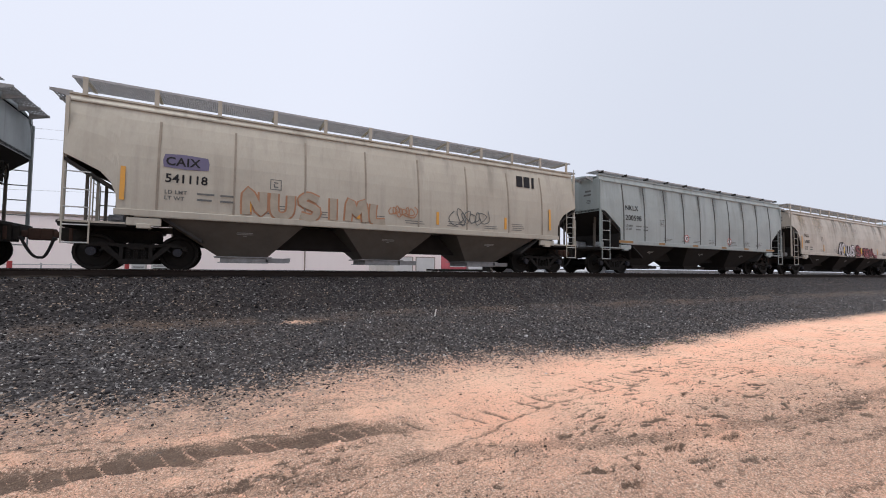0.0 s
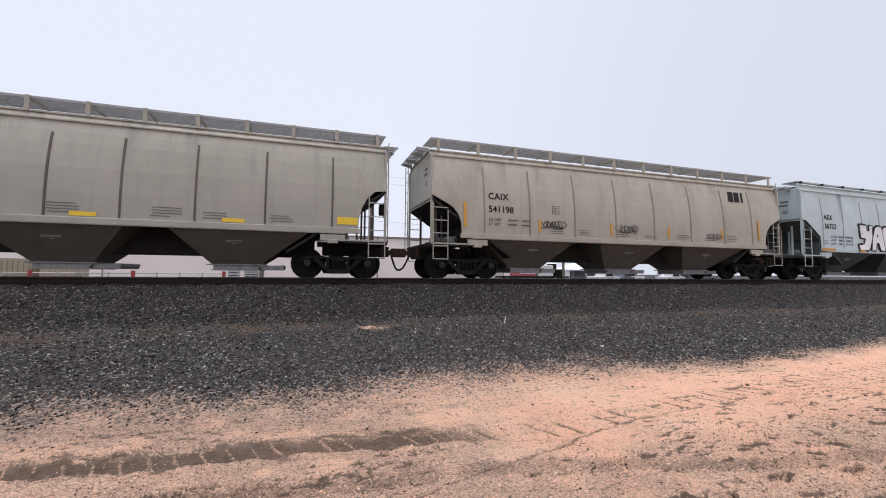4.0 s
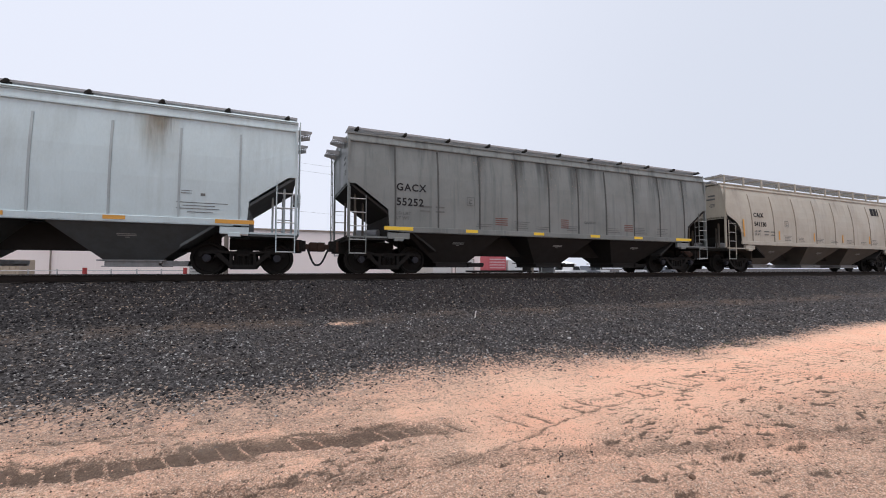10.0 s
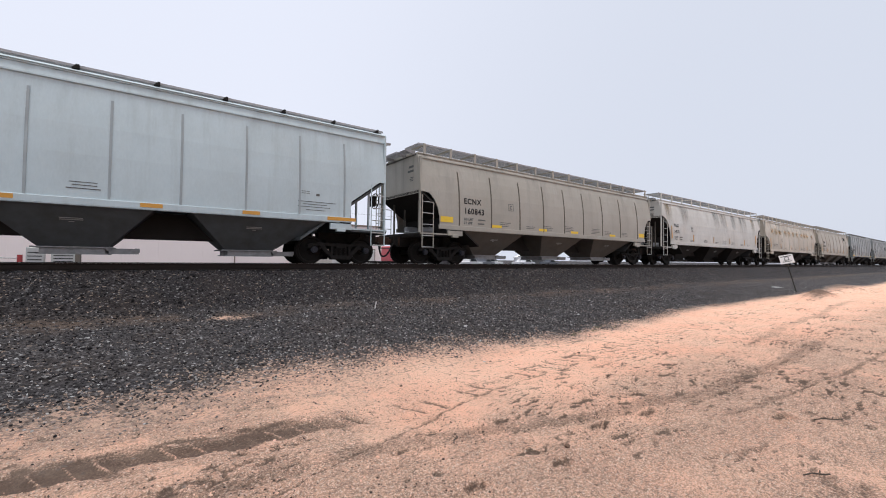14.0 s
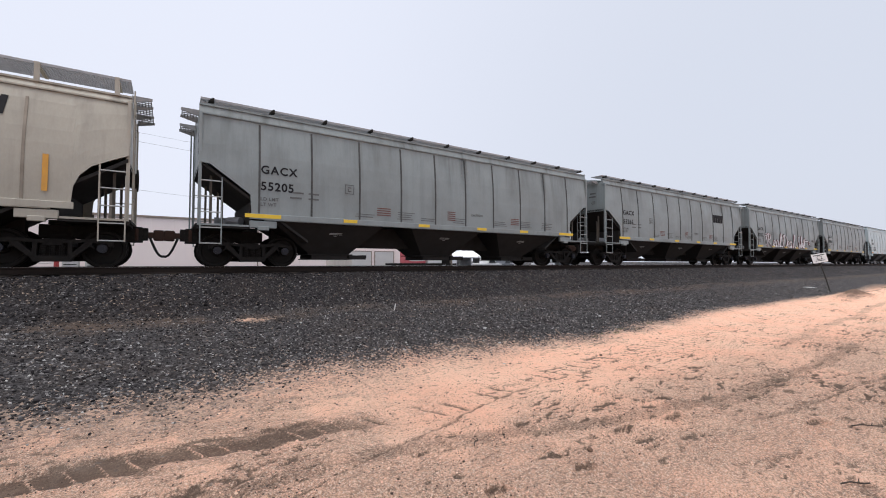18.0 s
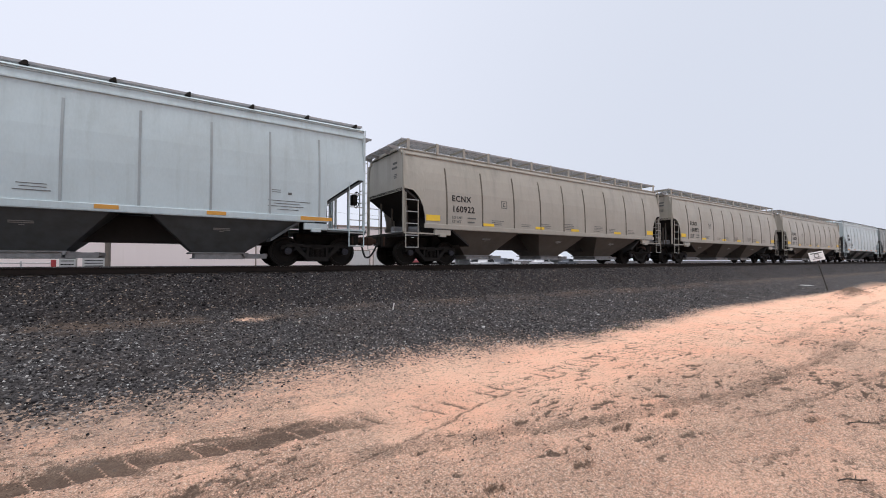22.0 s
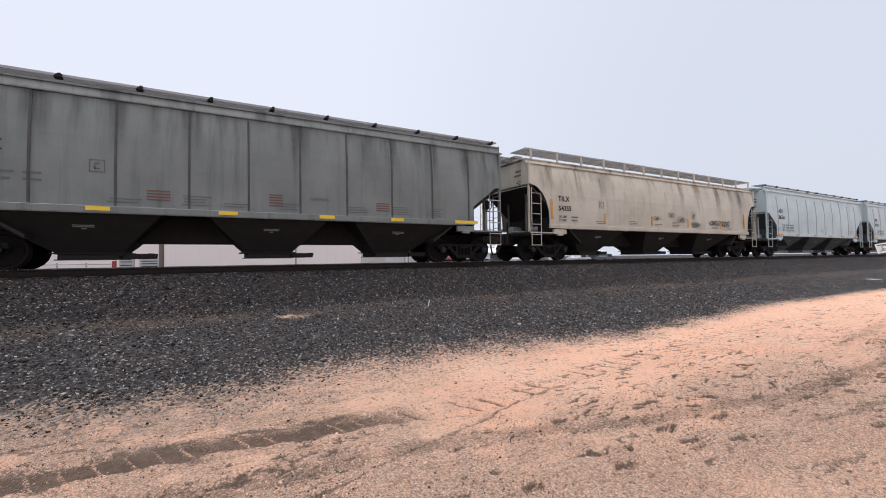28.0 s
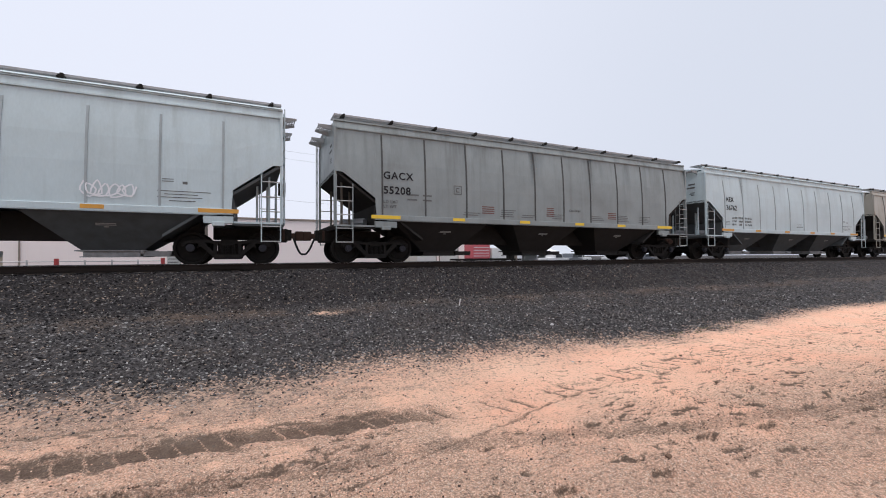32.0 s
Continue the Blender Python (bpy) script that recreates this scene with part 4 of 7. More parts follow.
def ground_material():
    m, n, l, b = shader("sand_and_ballast", 0.95)
    geo = n.new("ShaderNodeNewGeometry")
    pos = geo.outputs["Position"]
    ag, ad, at = n.new("ShaderNodeAttribute"), n.new("ShaderNodeAttribute"), n.new("ShaderNodeAttribute")
    ag.attribute_name, ad.attribute_name, at.attribute_name = "gravel", "damp", "trodden"
    big = noise_node(n, l, pos, 0.9, 5, 0.6)
    mid = noise_node(n, l, pos, 9.0, 6, 0.7)
    grain = noise_node(n, l, pos, 70.0, 3, 0.75)
    fine = noise_node(n, l, pos, 160.0, 2, 0.7)
    sand = mix(n, l, ramp(n, l, big.outputs[0], 0.35, 0.7).outputs[0], (0.96, 0.545, 0.385, 1), (0.97, 0.63, 0.46, 1))
    clean = mix(n, l, ramp(n, l, fine.outputs[0], 0.52, 0.62, (0, 0, 0, 1), (0.22, 0.22, 0.22, 1)).outputs[0], sand, (0.38, 0.25, 0.18, 1))
    clean = mix(n, l, ramp(n, l, grain.outputs[0], 0.585, 0.63, (0, 0, 0, 1), (0.7, 0.7, 0.7, 1)).outputs[0], clean, (0.20, 0.13, 0.10, 1))
    sand = mix(n, l, ramp(n, l, mid.outputs[0], 0.48, 0.66, (0, 0, 0, 1), (0.38, 0.38, 0.38, 1)).outputs[0], sand, (0.43, 0.29, 0.205, 1))
    sand = mix(n, l, ramp(n, l, fine.outputs[0], 0.50, 0.60, (0, 0, 0, 1), (0.42, 0.42, 0.42, 1)).outputs[0], sand, (0.30, 0.20, 0.14, 1))
    sand = mix(n, l, ramp(n, l, grain.outputs[0], 0.575, 0.62, (0, 0, 0, 1), (0.8, 0.8, 0.8, 1)).outputs[0], sand, (0.17, 0.11, 0.08, 1))
    coarse = noise_node(n, l, pos, 38.0, 3, 0.8)
    stir = n.new("ShaderNodeMath")
    stir.operation = "MULTIPLY"
    l.new(at.outputs["Fac"], stir.inputs[0])
    l.new(ramp(n, l, coarse.outputs[0], 0.48, 0.56).outputs[0], stir.inputs[1])
    sand = mix(n, l, stir.outputs[0], sand, (0.19, 0.135, 0.108, 1))
    mp = n.new("ShaderNodeMapping")
    mp.inputs["Scale"].default_value = (6.0, 23.0, 8.0)
    mp.inputs["Rotation"].default_value = (0, 0, radians(-12))
    l.new(pos, mp.inputs[0])
    fl = noise_node(n, l, mp.outputs[0], 1.0, 4, 0.7)
    sand = mix(n, l, ramp(n, l, fl.outputs[0], 0.57, 0.645, (0, 0, 0, 1), (0.85, 0.85, 0.85, 1)).outputs[0], sand, (0.13, 0.09, 0.07, 1))
    clean = mix(n, l, ramp(n, l, fl.outputs[0], 0.62, 0.68, (0, 0, 0, 1), (0.6, 0.6, 0.6, 1)).outputs[0], clean, (0.17, 0.12, 0.095, 1))
    dull = n.new("ShaderNodeMath")
    dull.operation = "MULTIPLY"
    dull.inputs[1].default_value = 0.58
    l.new(at.outputs["Fac"], dull.inputs[0])
    sand = mix(n, l, dull.outputs[0], sand, (0.43, 0.28, 0.21, 1))
    sand = mix(n, l, ramp(n, l, grain.outputs[0], 0.40, 0.45, (0.7, 0.7, 0.7, 1), (0, 0, 0, 1)).outputs[0], sand, (0.92, 0.74, 0.60, 1))
    wet = mix(n, l, ramp(n, l, mid.outputs[0], 0.4, 0.65).outputs[0], (0.110, 0.078, 0.061, 1), (0.195, 0.143, 0.112, 1))
    sand = mix(n, l, ramp(n, l, at.outputs["Fac"], 0.05, 0.62).outputs[0], clean, sand)
    gr = n.new("ShaderNodeMath")
    gr.operation = "MULTIPLY_ADD"
    l.new(grain.outputs[0], gr.inputs[0])
    gr.inputs[1].default_value = 1.0
    gr.inputs[2].default_value = -0.5
    gs = n.new("ShaderNodeMath")
    gs.operation = "MULTIPLY_ADD"
    l.new(coarse.outputs[0], gs.inputs[0])
    gs.inputs[1].default_value = 0.9
    gs.inputs[2].default_value = -0.45
    g1 = n.new("ShaderNodeMath")
    g1.operation = "ADD"
    l.new(gr.outputs[0], g1.inputs[0])
    l.new(gs.outputs[0], g1.inputs[1])
    g2 = n.new("ShaderNodeMath")
    g2.operation = "ADD"
    l.new(g1.outputs[0], g2.inputs[0])
    l.new(ad.outputs["Fac"], g2.inputs[1])
    sand = mix(n, l, ramp(n, l, g2.outputs[0], 0.22, 0.78, (0, 0, 0, 1), (0.92, 0.92, 0.92, 1)).outputs[0], sand, mix(n, l, ramp(n, l, fine.outputs[0], 0.5, 0.65).outputs[0], wet, (0.064, 0.044, 0.034, 1)))
    vor = n.new("ShaderNodeTexVoronoi")
    vor.inputs["Scale"].default_value = 30.0
    l.new(pos, vor.inputs["Vector"])
    sep = n.new("ShaderNodeSeparateColor")
    l.new(vor.outputs["Color"], sep.inputs[0])
    stone = ramp(n, l, sep.outputs[0], 0.0, 1.0, (0.013, 0.012, 0.0125, 1), (0.34, 0.335, 0.33, 1))
    for p, c in ((0.45, (0.036, 0.033, 0.0345, 1)), (0.86, (0.072, 0.067, 0.069, 1)), (0.955, (0.15, 0.138, 0.138, 1))):
        e = stone.color_ramp.elements.new(p)
        e.color = c
    brown = mix(n, l, ramp(n, l, big.outputs[0], 0.45, 0.7, (0, 0, 0, 1), (0.4, 0.4, 0.4, 1)).outputs[0], stone.outputs[0], (0.062, 0.045, 0.036, 1))
    # soil showing between the stones along the foot of the bank
    sep_p = n.new("ShaderNodeSeparateXYZ")
    l.new(pos, sep_p.inputs[0])
    away = n.new("ShaderNodeMath")
    away.operation = "SUBTRACT"
    l.new(sep_p.outputs[1], away.inputs[0])
    away.inputs[1].default_value = 10.25
    sq = n.new("ShaderNodeMath")
    sq.operation = "MULTIPLY"
    l.new(away.outputs[0], sq.inputs[0])
    l.new(away.outputs[0], sq.inputs[1])
    strip = ramp(n, l, sq.outputs[0], 0.0, 0.55, (1, 1, 1, 1), (0, 0, 0, 1))
    soil = mix(n, l, 1.0, strip.outputs[0], ramp(n, l, big.outputs[0], 0.38, 0.62, (0, 0, 0, 1), (0.75, 0.75, 0.75, 1)).outputs[0], "MULTIPLY")
    brown = mix(n, l, soil, brown, (0.125, 0.088, 0.066, 1))
    # the bank's stone colour is darkened to hold the shade beside the train
    bank_shade = ramp(n, l, sep_p.outputs[1], 0.0, 1.0, (1, 1, 1, 1), (0.55, 0.54, 0.56, 1))
    tomr = n.new("ShaderNodeMapRange")
    tomr.inputs[1].default_value, tomr.inputs[2].default_value = 10.5, 11.3
    l.new(sep_p.outputs[1], tomr.inputs[0])
    l.new(tomr.outputs[0], bank_shade.inputs[0])
    brown = mix(n, l, 1.0, brown, bank_shade.outputs[0], "MULTIPLY")
    # every stone lies on the sand or not by its own lot
    lot = n.new("ShaderNodeMath")
    lot.operation = "SUBTRACT"
    l.new(ag.outputs["Fac"], lot.inputs[0])
    l.new(sep.outputs[1], lot.inputs[1])
    sub = n.new("ShaderNodeMath")
    sub.operation = "MULTIPLY_ADD"
    l.new(mid.outputs[0], sub.inputs[0])
    sub.inputs[1].default_value, sub.inputs[2].default_value = 0.8, 0.1
    k = n.new("ShaderNodeMath")
    k.operation = "ADD"
    l.new(lot.outputs[0], k.inputs[0])
    l.new(sub.outputs[0], k.inputs[1])
    fac = ramp(n, l, k.outputs[0], 0.44, 0.56)
    dusty = mix(n, l, ag.outputs["Fac"], sand, (0.34, 0.265, 0.215, 1))
    buried = ramp(n, l, ag.outputs["Fac"], 0.25, 0.85, (0.62, 0.62, 0.62, 1), (0, 0, 0, 1))
    l.new(mix(n, l, fac.outputs[0], dusty, mix(n, l, buried.outputs[0], brown, dusty)), b.inputs["Base Color"])
    gloss = n.new("ShaderNodeMapRange")
    gloss.inputs[3].default_value, gloss.inputs[4].default_value = 0.08, 0.18
    l.new(fac.outputs[0], gloss.inputs[0])
    l.new(gloss.outputs[0], b.inputs["Specular IOR Level"])
    l.new(ramp(n, l, fac.outputs[0], 0.0, 1.0, (0.95, 0.95, 0.95, 1), (0.7, 0.7, 0.7, 1)).outputs[0], b.inputs["Roughness"])
    hmix = mix(n, l, fac.outputs[0], grain.outputs[0], vor.outputs["Distance"])
    hh = mix(n, l, 0.3, hmix, mid.outputs[0])
    bump(n, l, b, hh, 1.0, 0.05)
    return m


def scatter(name, label, category, x, y, z, r, material, seed):
    """Small uneven lumps, joined into one mesh."""
    rng = np.random.RandomState(seed)
    ico = bmesh.new()
    bmesh.ops.create_icosphere(ico, subdivisions=1, radius=1.0)
    bv = np.array([v.co[:] for v in ico.verts])
    bf = np.array([[v.index for v in f.verts] for f in ico.faces])
    ico.free()
    n = len(x)
    shapes = np.array([bv * (1 + rng.uniform(-0.42, 0.42, (len(bv), 1))) * rng.uniform(0.45, 1.3, 3) for _ in range(16)])
    s = shapes[rng.randint(0, 16, n)]
    ang = rng.uniform(0, 6.28, n)
    c, d = np.cos(ang)[:, None], np.sin(ang)[:, None]
    R = r[:, None]
    V = np.stack([x[:, None] + R * (c * s[..., 0] - d * s[..., 1]), y[:, None] + R * (d * s[..., 0] + c * s[..., 1]), z[:, None] + R * (0.8 * s[..., 2] + 0.25)], -1).reshape(-1, 3)
    F = (bf[None] + (np.arange(n) * len(bv))[:, None, None]).reshape(-1, 3)
    me = bpy.data.meshes.new(name)
    me.vertices.add(len(V))
    me.vertices.foreach_set("co", V.astype(np.float32).ravel())
    me.loops.add(F.size)
    me.loops.foreach_set("vertex_index", F.ravel().astype(np.int32))
    me.polygons.add(len(F))
    me.polygons.foreach_set("loop_start", np.arange(0, F.size, 3, dtype=np.int32))
    me.update()
    me.materials.append(material)
    tagged(new(name, me), label, category, kind="stuff")


def lots(name, stops, rough=0.72):
    """A material that picks one of several colours for each lump."""
    m, n, l, b = shader(name, rough)
    geo = n.new("ShaderNodeNewGeometry")
    rp = ramp(n, l, geo.outputs["Random Per Island"], stops[0][0], stops[-1][0], stops[0][1], stops[-1][1])
    for p, c in stops[1:-1]:
        rp.color_ramp.elements.new(p).color = c
    l.new(rp.outputs[0], b.inputs["Base Color"])
    return m


def build_stones():
    """Loose ballast stones over the gravel, thinning out on to the sand, and crumbs of sand."""
    rng = np.random.RandomState(5)
    n = 64000
    y = rng.uniform(4.4, 12.8, n)
    x = rng.normal(4.0, 12.0, n)
    x = np.where(x < -14, rng.uniform(-10, 30, n), x)
    z, gravel, _ = ground_height(x, y)
    keep = (rng.uniform(0, 1, n) < gravel ** 1.3 * 0.97 + 0.006) & (x < 45)
    x, y, z, gravel = x[keep], y[keep], z[keep], gravel[keep]
    n = len(x)
    r = rng.uniform(0.006, 0.023, n) * (0.5 + 0.5 * gravel) * np.where(rng.uniform(0, 1, n) > 0.93, 1.5, 1.0)
    stone = lots("crushed_stone", ((0.0, (0.008, 0.0075, 0.008, 1)), (0.40, (0.032, 0.029, 0.0305, 1)), (0.80, (0.078, 0.072, 0.0745, 1)), (0.94, (0.17, 0.16, 0.158, 1)), (1.0, (0.52, 0.51, 0.50, 1))))
    up = y + rng.normal(0, 0.25, n) > 10.9
    scatter("ballast_stones", "loose dark crushed stones, some pale", "gravel", x[~up], y[~up], z[~up], r[~up], stone, 6)
    # loose stones up the bank carry the same painted shade in darker colours
    bank_shade = lots("shaded_crushed_stone", ((0.0, (0.007, 0.0065, 0.007, 1)), (0.50, (0.021, 0.0195, 0.0205, 1)), (0.88, (0.050, 0.0465, 0.049, 1)), (1.0, (0.30, 0.29, 0.285, 1))))
    scatter("bank_stones", "crushed stones on the track bank, coloured darker for the train's shade", "gravel", x[up], y[up], z[up], r[up] * 1.15, bank_shade, 9)
    # paler, larger stones that rolled to the toe of the bank
    n = 15000
    y = rng.normal(6.7, 0.75, n)
    x = rng.normal(2.5, 8.0, n)
    z, gravel, _ = ground_height(x, y)
    keep = (rng.uniform(0, 1, n) < smooth(0.12, 0.6, gravel) * smooth(8.8, 7.2, y)) & (x > -12) & (x < 26)
    x, y, z = x[keep], y[keep], z[keep]
    pale = lots("pale_crushed_stone", ((0.0, (0.02, 0.0185, 0.019, 1)), (0.45, (0.055, 0.051, 0.052, 1)), (0.82, (0.125, 0.116, 0.114, 1)), (1.0, (0.46, 0.44, 0.42, 1))))
    scatter("pale_ballast_stones", "pale grey crushed stones along the ballast toe", "gravel", x, y, z, rng.uniform(0.005, 0.017, len(x)), pale, 8)
    n = 90000
    y = 2.0 + 4.6 * rng.beta(1.1, 1.7, n)
    x = rng.uniform(-5.5, 13, n)
    z, gravel, damp = ground_height(x, y)
    stir = smooth(0.35, 0.7, vnoise(x, y, 32, 0.6)) * smooth(5.2, 3.2, y) + 0.8 * smooth(3.0, -1.0, x) * smooth(0.3, 0.7, vnoise(x, y, 33, 0.35)) - 0.6 * smooth(0.3, 0.7, damp)
    keep = rng.uniform(0, 1, n) < (0.09 + 0.40 * stir) * (1 - 0.8 * smooth(0.3, 0.8, damp))
    x, y, z = x[keep], y[keep], z[keep]
    r = rng.uniform(0.003, 0.009, len(x)) * np.where(rng.uniform(0, 1, len(x)) > 0.96, 1.7, 1.0)
    crumb = lots("sand_crumb", ((0.0, (0.035, 0.027, 0.023, 1)), (0.38, (0.11, 0.08, 0.065, 1)), (0.52, (0.50, 0.31, 0.22, 1)), (0.85, (0.88, 0.55, 0.40, 1)), (1.0, (0.88, 0.68, 0.54, 1))), 0.85)
    scatter("sand_crumbs", "small crumbs of sand and grit on the ground", "sand crumbs", x, y, z, r, crumb, 7)


def build_track():
    track = thing("railway_track", "steel rails on weathered wooden ties in dark ballast", "railway track", kind="structure")
    steel = plain("weathered_rail_steel", (0.038, 0.030, 0.026, 1), 0.75, 0.5, 0.4, 4)
    head = plain("polished_rail_head", (0.50, 0.49, 0.48, 1), 0.3, 1.0, 0.2, 2)
    wood = plain("creosoted_wood", (0.075, 0.062, 0.052, 1), 0.9, 0, 0.5, 5)
    prof = [(-0.07, 0), (0.07, 0), (0.07, 0.012), (0.012, 0.03), (0.009, 0.135), (0.036, 0.148), (0.036, 0.178), (-0.036, 0.178), (-0.036, 0.148), (-0.009, 0.135), (-0.012, 0.03), (-0.07, 0.012)]
    for s in (-1, 1):
        bm = bmesh.new()
        a = [bm.verts.new((-200, y, z)) for y, z in prof]
        b = [bm.verts.new((420, y, z)) for y, z in prof]
        bm.faces.new(a)
        bm.faces.new(b[::-1])
        for i in range(len(prof)):
            bm.faces.new((a[i], b[i], b[(i + 1) % len(prof)], a[(i + 1) % len(prof)]))
        rail = part("rail", bm, steel, track, at=pose(0, TRACK_Y + s * 0.753, RAIL_TOP - 0.180))
        part("rail_head", box(bmesh.new(), (110, 0, 0.179), (620, 0.05, 0.002)), head, rail)
    tie = mesh_of("tie", finish(box(bmesh.new(), (0, 0, 0), (0.22, 2.6, 0.18)), 0.012), wood)
    rng = random.Random(4)
    for i in range(190):
        part("tie", tie, None, track, at=pose(-28 + i * 0.53 + rng.uniform(-0.03, 0.03), TRACK_Y + rng.uniform(-0.04, 0.04), RAIL_TOP - 0.272, 0, 0, rng.uniform(-1.5, 1.5)))


# ---------------------------------------------------------------- train
GAP = 1.4448
# kind, mark, number, paint that differs, extras
TRAIN = (
    ("T", "", "", P_GREY, ""), ("C", "CAIX", "541118", None, "logo outline"), ("G", "NKLX", "200598", P_GREEN, "signs sooty"), ("T", "TILX", "54255", P_DULL, "mural sooty"),
    ("A", "AEX", "36769", None, ""), ("E", "ECNX", "160806", None, ""), ("C", "CAIX", "541198", None, "logo tags"), ("A", "AEX", "36732", None, "throwup brown"),
    ("A", "AEX", "36706", None, ""), ("C", "CAIX", "541155", None, "logo whiteline"), ("G", "GACX", "55244", None, "plates"), ("A", "AEX", "36717", None, "sooty"),
    ("A", "AEX", "36713", None, "brown"), ("G", "GACX", "55252", P_DARK, "plates sooty"), ("C", "CAIX", "541130", None, "logo"), ("S", "SOXX", "540380", None, ""),
    ("G", "NKLX", "200616", P_GREEN, "signs brown"), ("A", "AEX", "36763", None, ""), ("E", "ECNX", "160843", None, ""), ("T", "TILX", "54271", P_PALE, ""),
    ("U", "", "", None, "rustspots"), ("C", "CAIX", "541066", None, "logo"), ("G", "GACX", "55205", None, "plates"), ("G", "GACX", "55266", None, "biglogo plates"),
    ("G", "GACX", "55237", None, "script"), ("G", "GACX", "55200", None, "plates"), ("A", "AEX", "36766", None, ""), ("E", "ECNX", "160922", None, ""),
    ("E", "ECNX", "160892", None, ""), ("E", "ECNX", "160825", None, ""), ("A", "AEX", "36768", None, ""), ("G", "", "", None, "pinktag"),
    ("S", "SOXX", "540368", None, ""), ("G", "GACX", "55204", P_DARK, "plates sooty"), ("T", "TILX", "54355", None, "tags sooty"), ("A", "AEX", "36761", None, ""),
    ("A", "AEX", "36758", None, ""), ("A", "AEX", "36746", None, "whitetag"), ("G", "GACX", "55208", None, "plates"), ("A", "AEX", "36762", None, ""),
    ("G", "", "", P_TAN, ""),
)
WORDS = {"A": ("pale blue-grey covered hopper car with three outlet bays", 2), "G": ("weathered grey covered hopper car with ribbed sides", 2), "C": ("beige covered hopper car with rounded sides and roof gratings", 2),
         "E": ("greyish tan covered hopper car with yellow reflectors", 2), "S": ("off-white covered hopper car with yellow reflectors", 2), "T": ("long cream covered hopper car with arched end openings", 2), "U": ("cream covered hopper car with rust spots along the top", 2)}
# x from the leading end, lower line and upper line of the mark, sizes
MARKS = {"N": (1.62, 2.93, 2.46, 0.31, 0.34), "A": (1.55, 2.88, 2.45, 0.32, 0.34), "G": (1.53, 2.68, 2.20, 0.33, 0.34), "C": (2.02, 2.72, 2.27, 0.31, 0.31), "E": (2.05, 2.42, 2.02, 0.31, 0.33), "S": (1.36, 2.88, 2.46, 0.34, 0.36), "T": (1.55, 2.50, 2.10, 0.30, 0.29), "U": (2.0, 2.7, 2.25, 0.30, 0.3)}


def holder(name, parent, at, label):
    ob = thing(name, label, "")
    ob.parent = parent
    ob.matrix_basis = at
    return ob


def on_side(k, x, z, lift=0.008, h=0.3):
    """The pose of lettering on the near side: x from the leading end, z its foot, h its height."""
    y0, y1 = half(k, z), half(k, z + h)
    return pose(x - k["L"] / 2, -(y0 + lift), z, -math.degrees(math.atan2(y0 - y1, h)), 0, 0)


def bars(rows_):
    """Small lines of lettering: (x, z, width, height) each."""
    b = bmesh.new()
    for x, z, w, h in rows_:
        box(b, (x + w / 2, 0, z + h / 2), (w, 0.004, h))
    return b


STOCK = {}


def stock(key, make):
    if key not in STOCK:
        STOCK[key] = make()
    return STOCK[key]


def stroke(bm, pts, wd, y=0.0, pen=0.0, edge=0.0):
    """A flat painted line through pts in x and z, one strip of quads."""
    pts = [Vector((p[0], p[1])) for i, p in enumerate(pts) if i == 0 or (Vector(p) - Vector(pts[i - 1])).length > 1e-4]
    rows_ = []
    for i, p in enumerate(pts):
        a, b = pts[max(i - 1, 0)], pts[min(i + 1, len(pts) - 1)]
        d = b - a
        if d.length < 1e-5:
            d = Vector((1, 0))
        nrm = Vector((-d.y, d.x)).normalized()
        nrm *= (wd * (1 - pen + pen * abs(nrm.dot(Vector((0.94, -0.34))))) + edge) / 2
        lift = y - 0.0004 * i
        rows_.append((bm.verts.new((p.x + nrm.x, lift, p.y + nrm.y)), bm.verts.new((p.x - nrm.x, lift, p.y - nrm.y))))
    for (a, b), (c, d) in zip(rows_, rows_[1:]):
        bm.faces.new((a, b, d, c))
    return bm


def over_sill(ob, foot):
    """Lets paint that reaches below the side sheet lie on the face of the sill."""
    for o in [ob] + list(ob.children_recursive):
        if o.type == "MESH":
            for v in o.data.vertices:
                if v.co.z + foot < 1.53:
                    v.co.y -= 0.042


def scribble(seed, width, height, n=26):
    """A looping hand-drawn line."""
    r = random.Random(seed)
    pts, a = [], 0.0
    for i in range(n):
        a += r.uniform(1.1, 2.3)
        x = width * i / n + 0.16 * height * r.uniform(1, 3) * math.cos(a)
        pts.append((x, height * (0.5 + 0.5 * math.sin(a) * r.uniform(0.45, 1))))
    return curved(pts, 3)


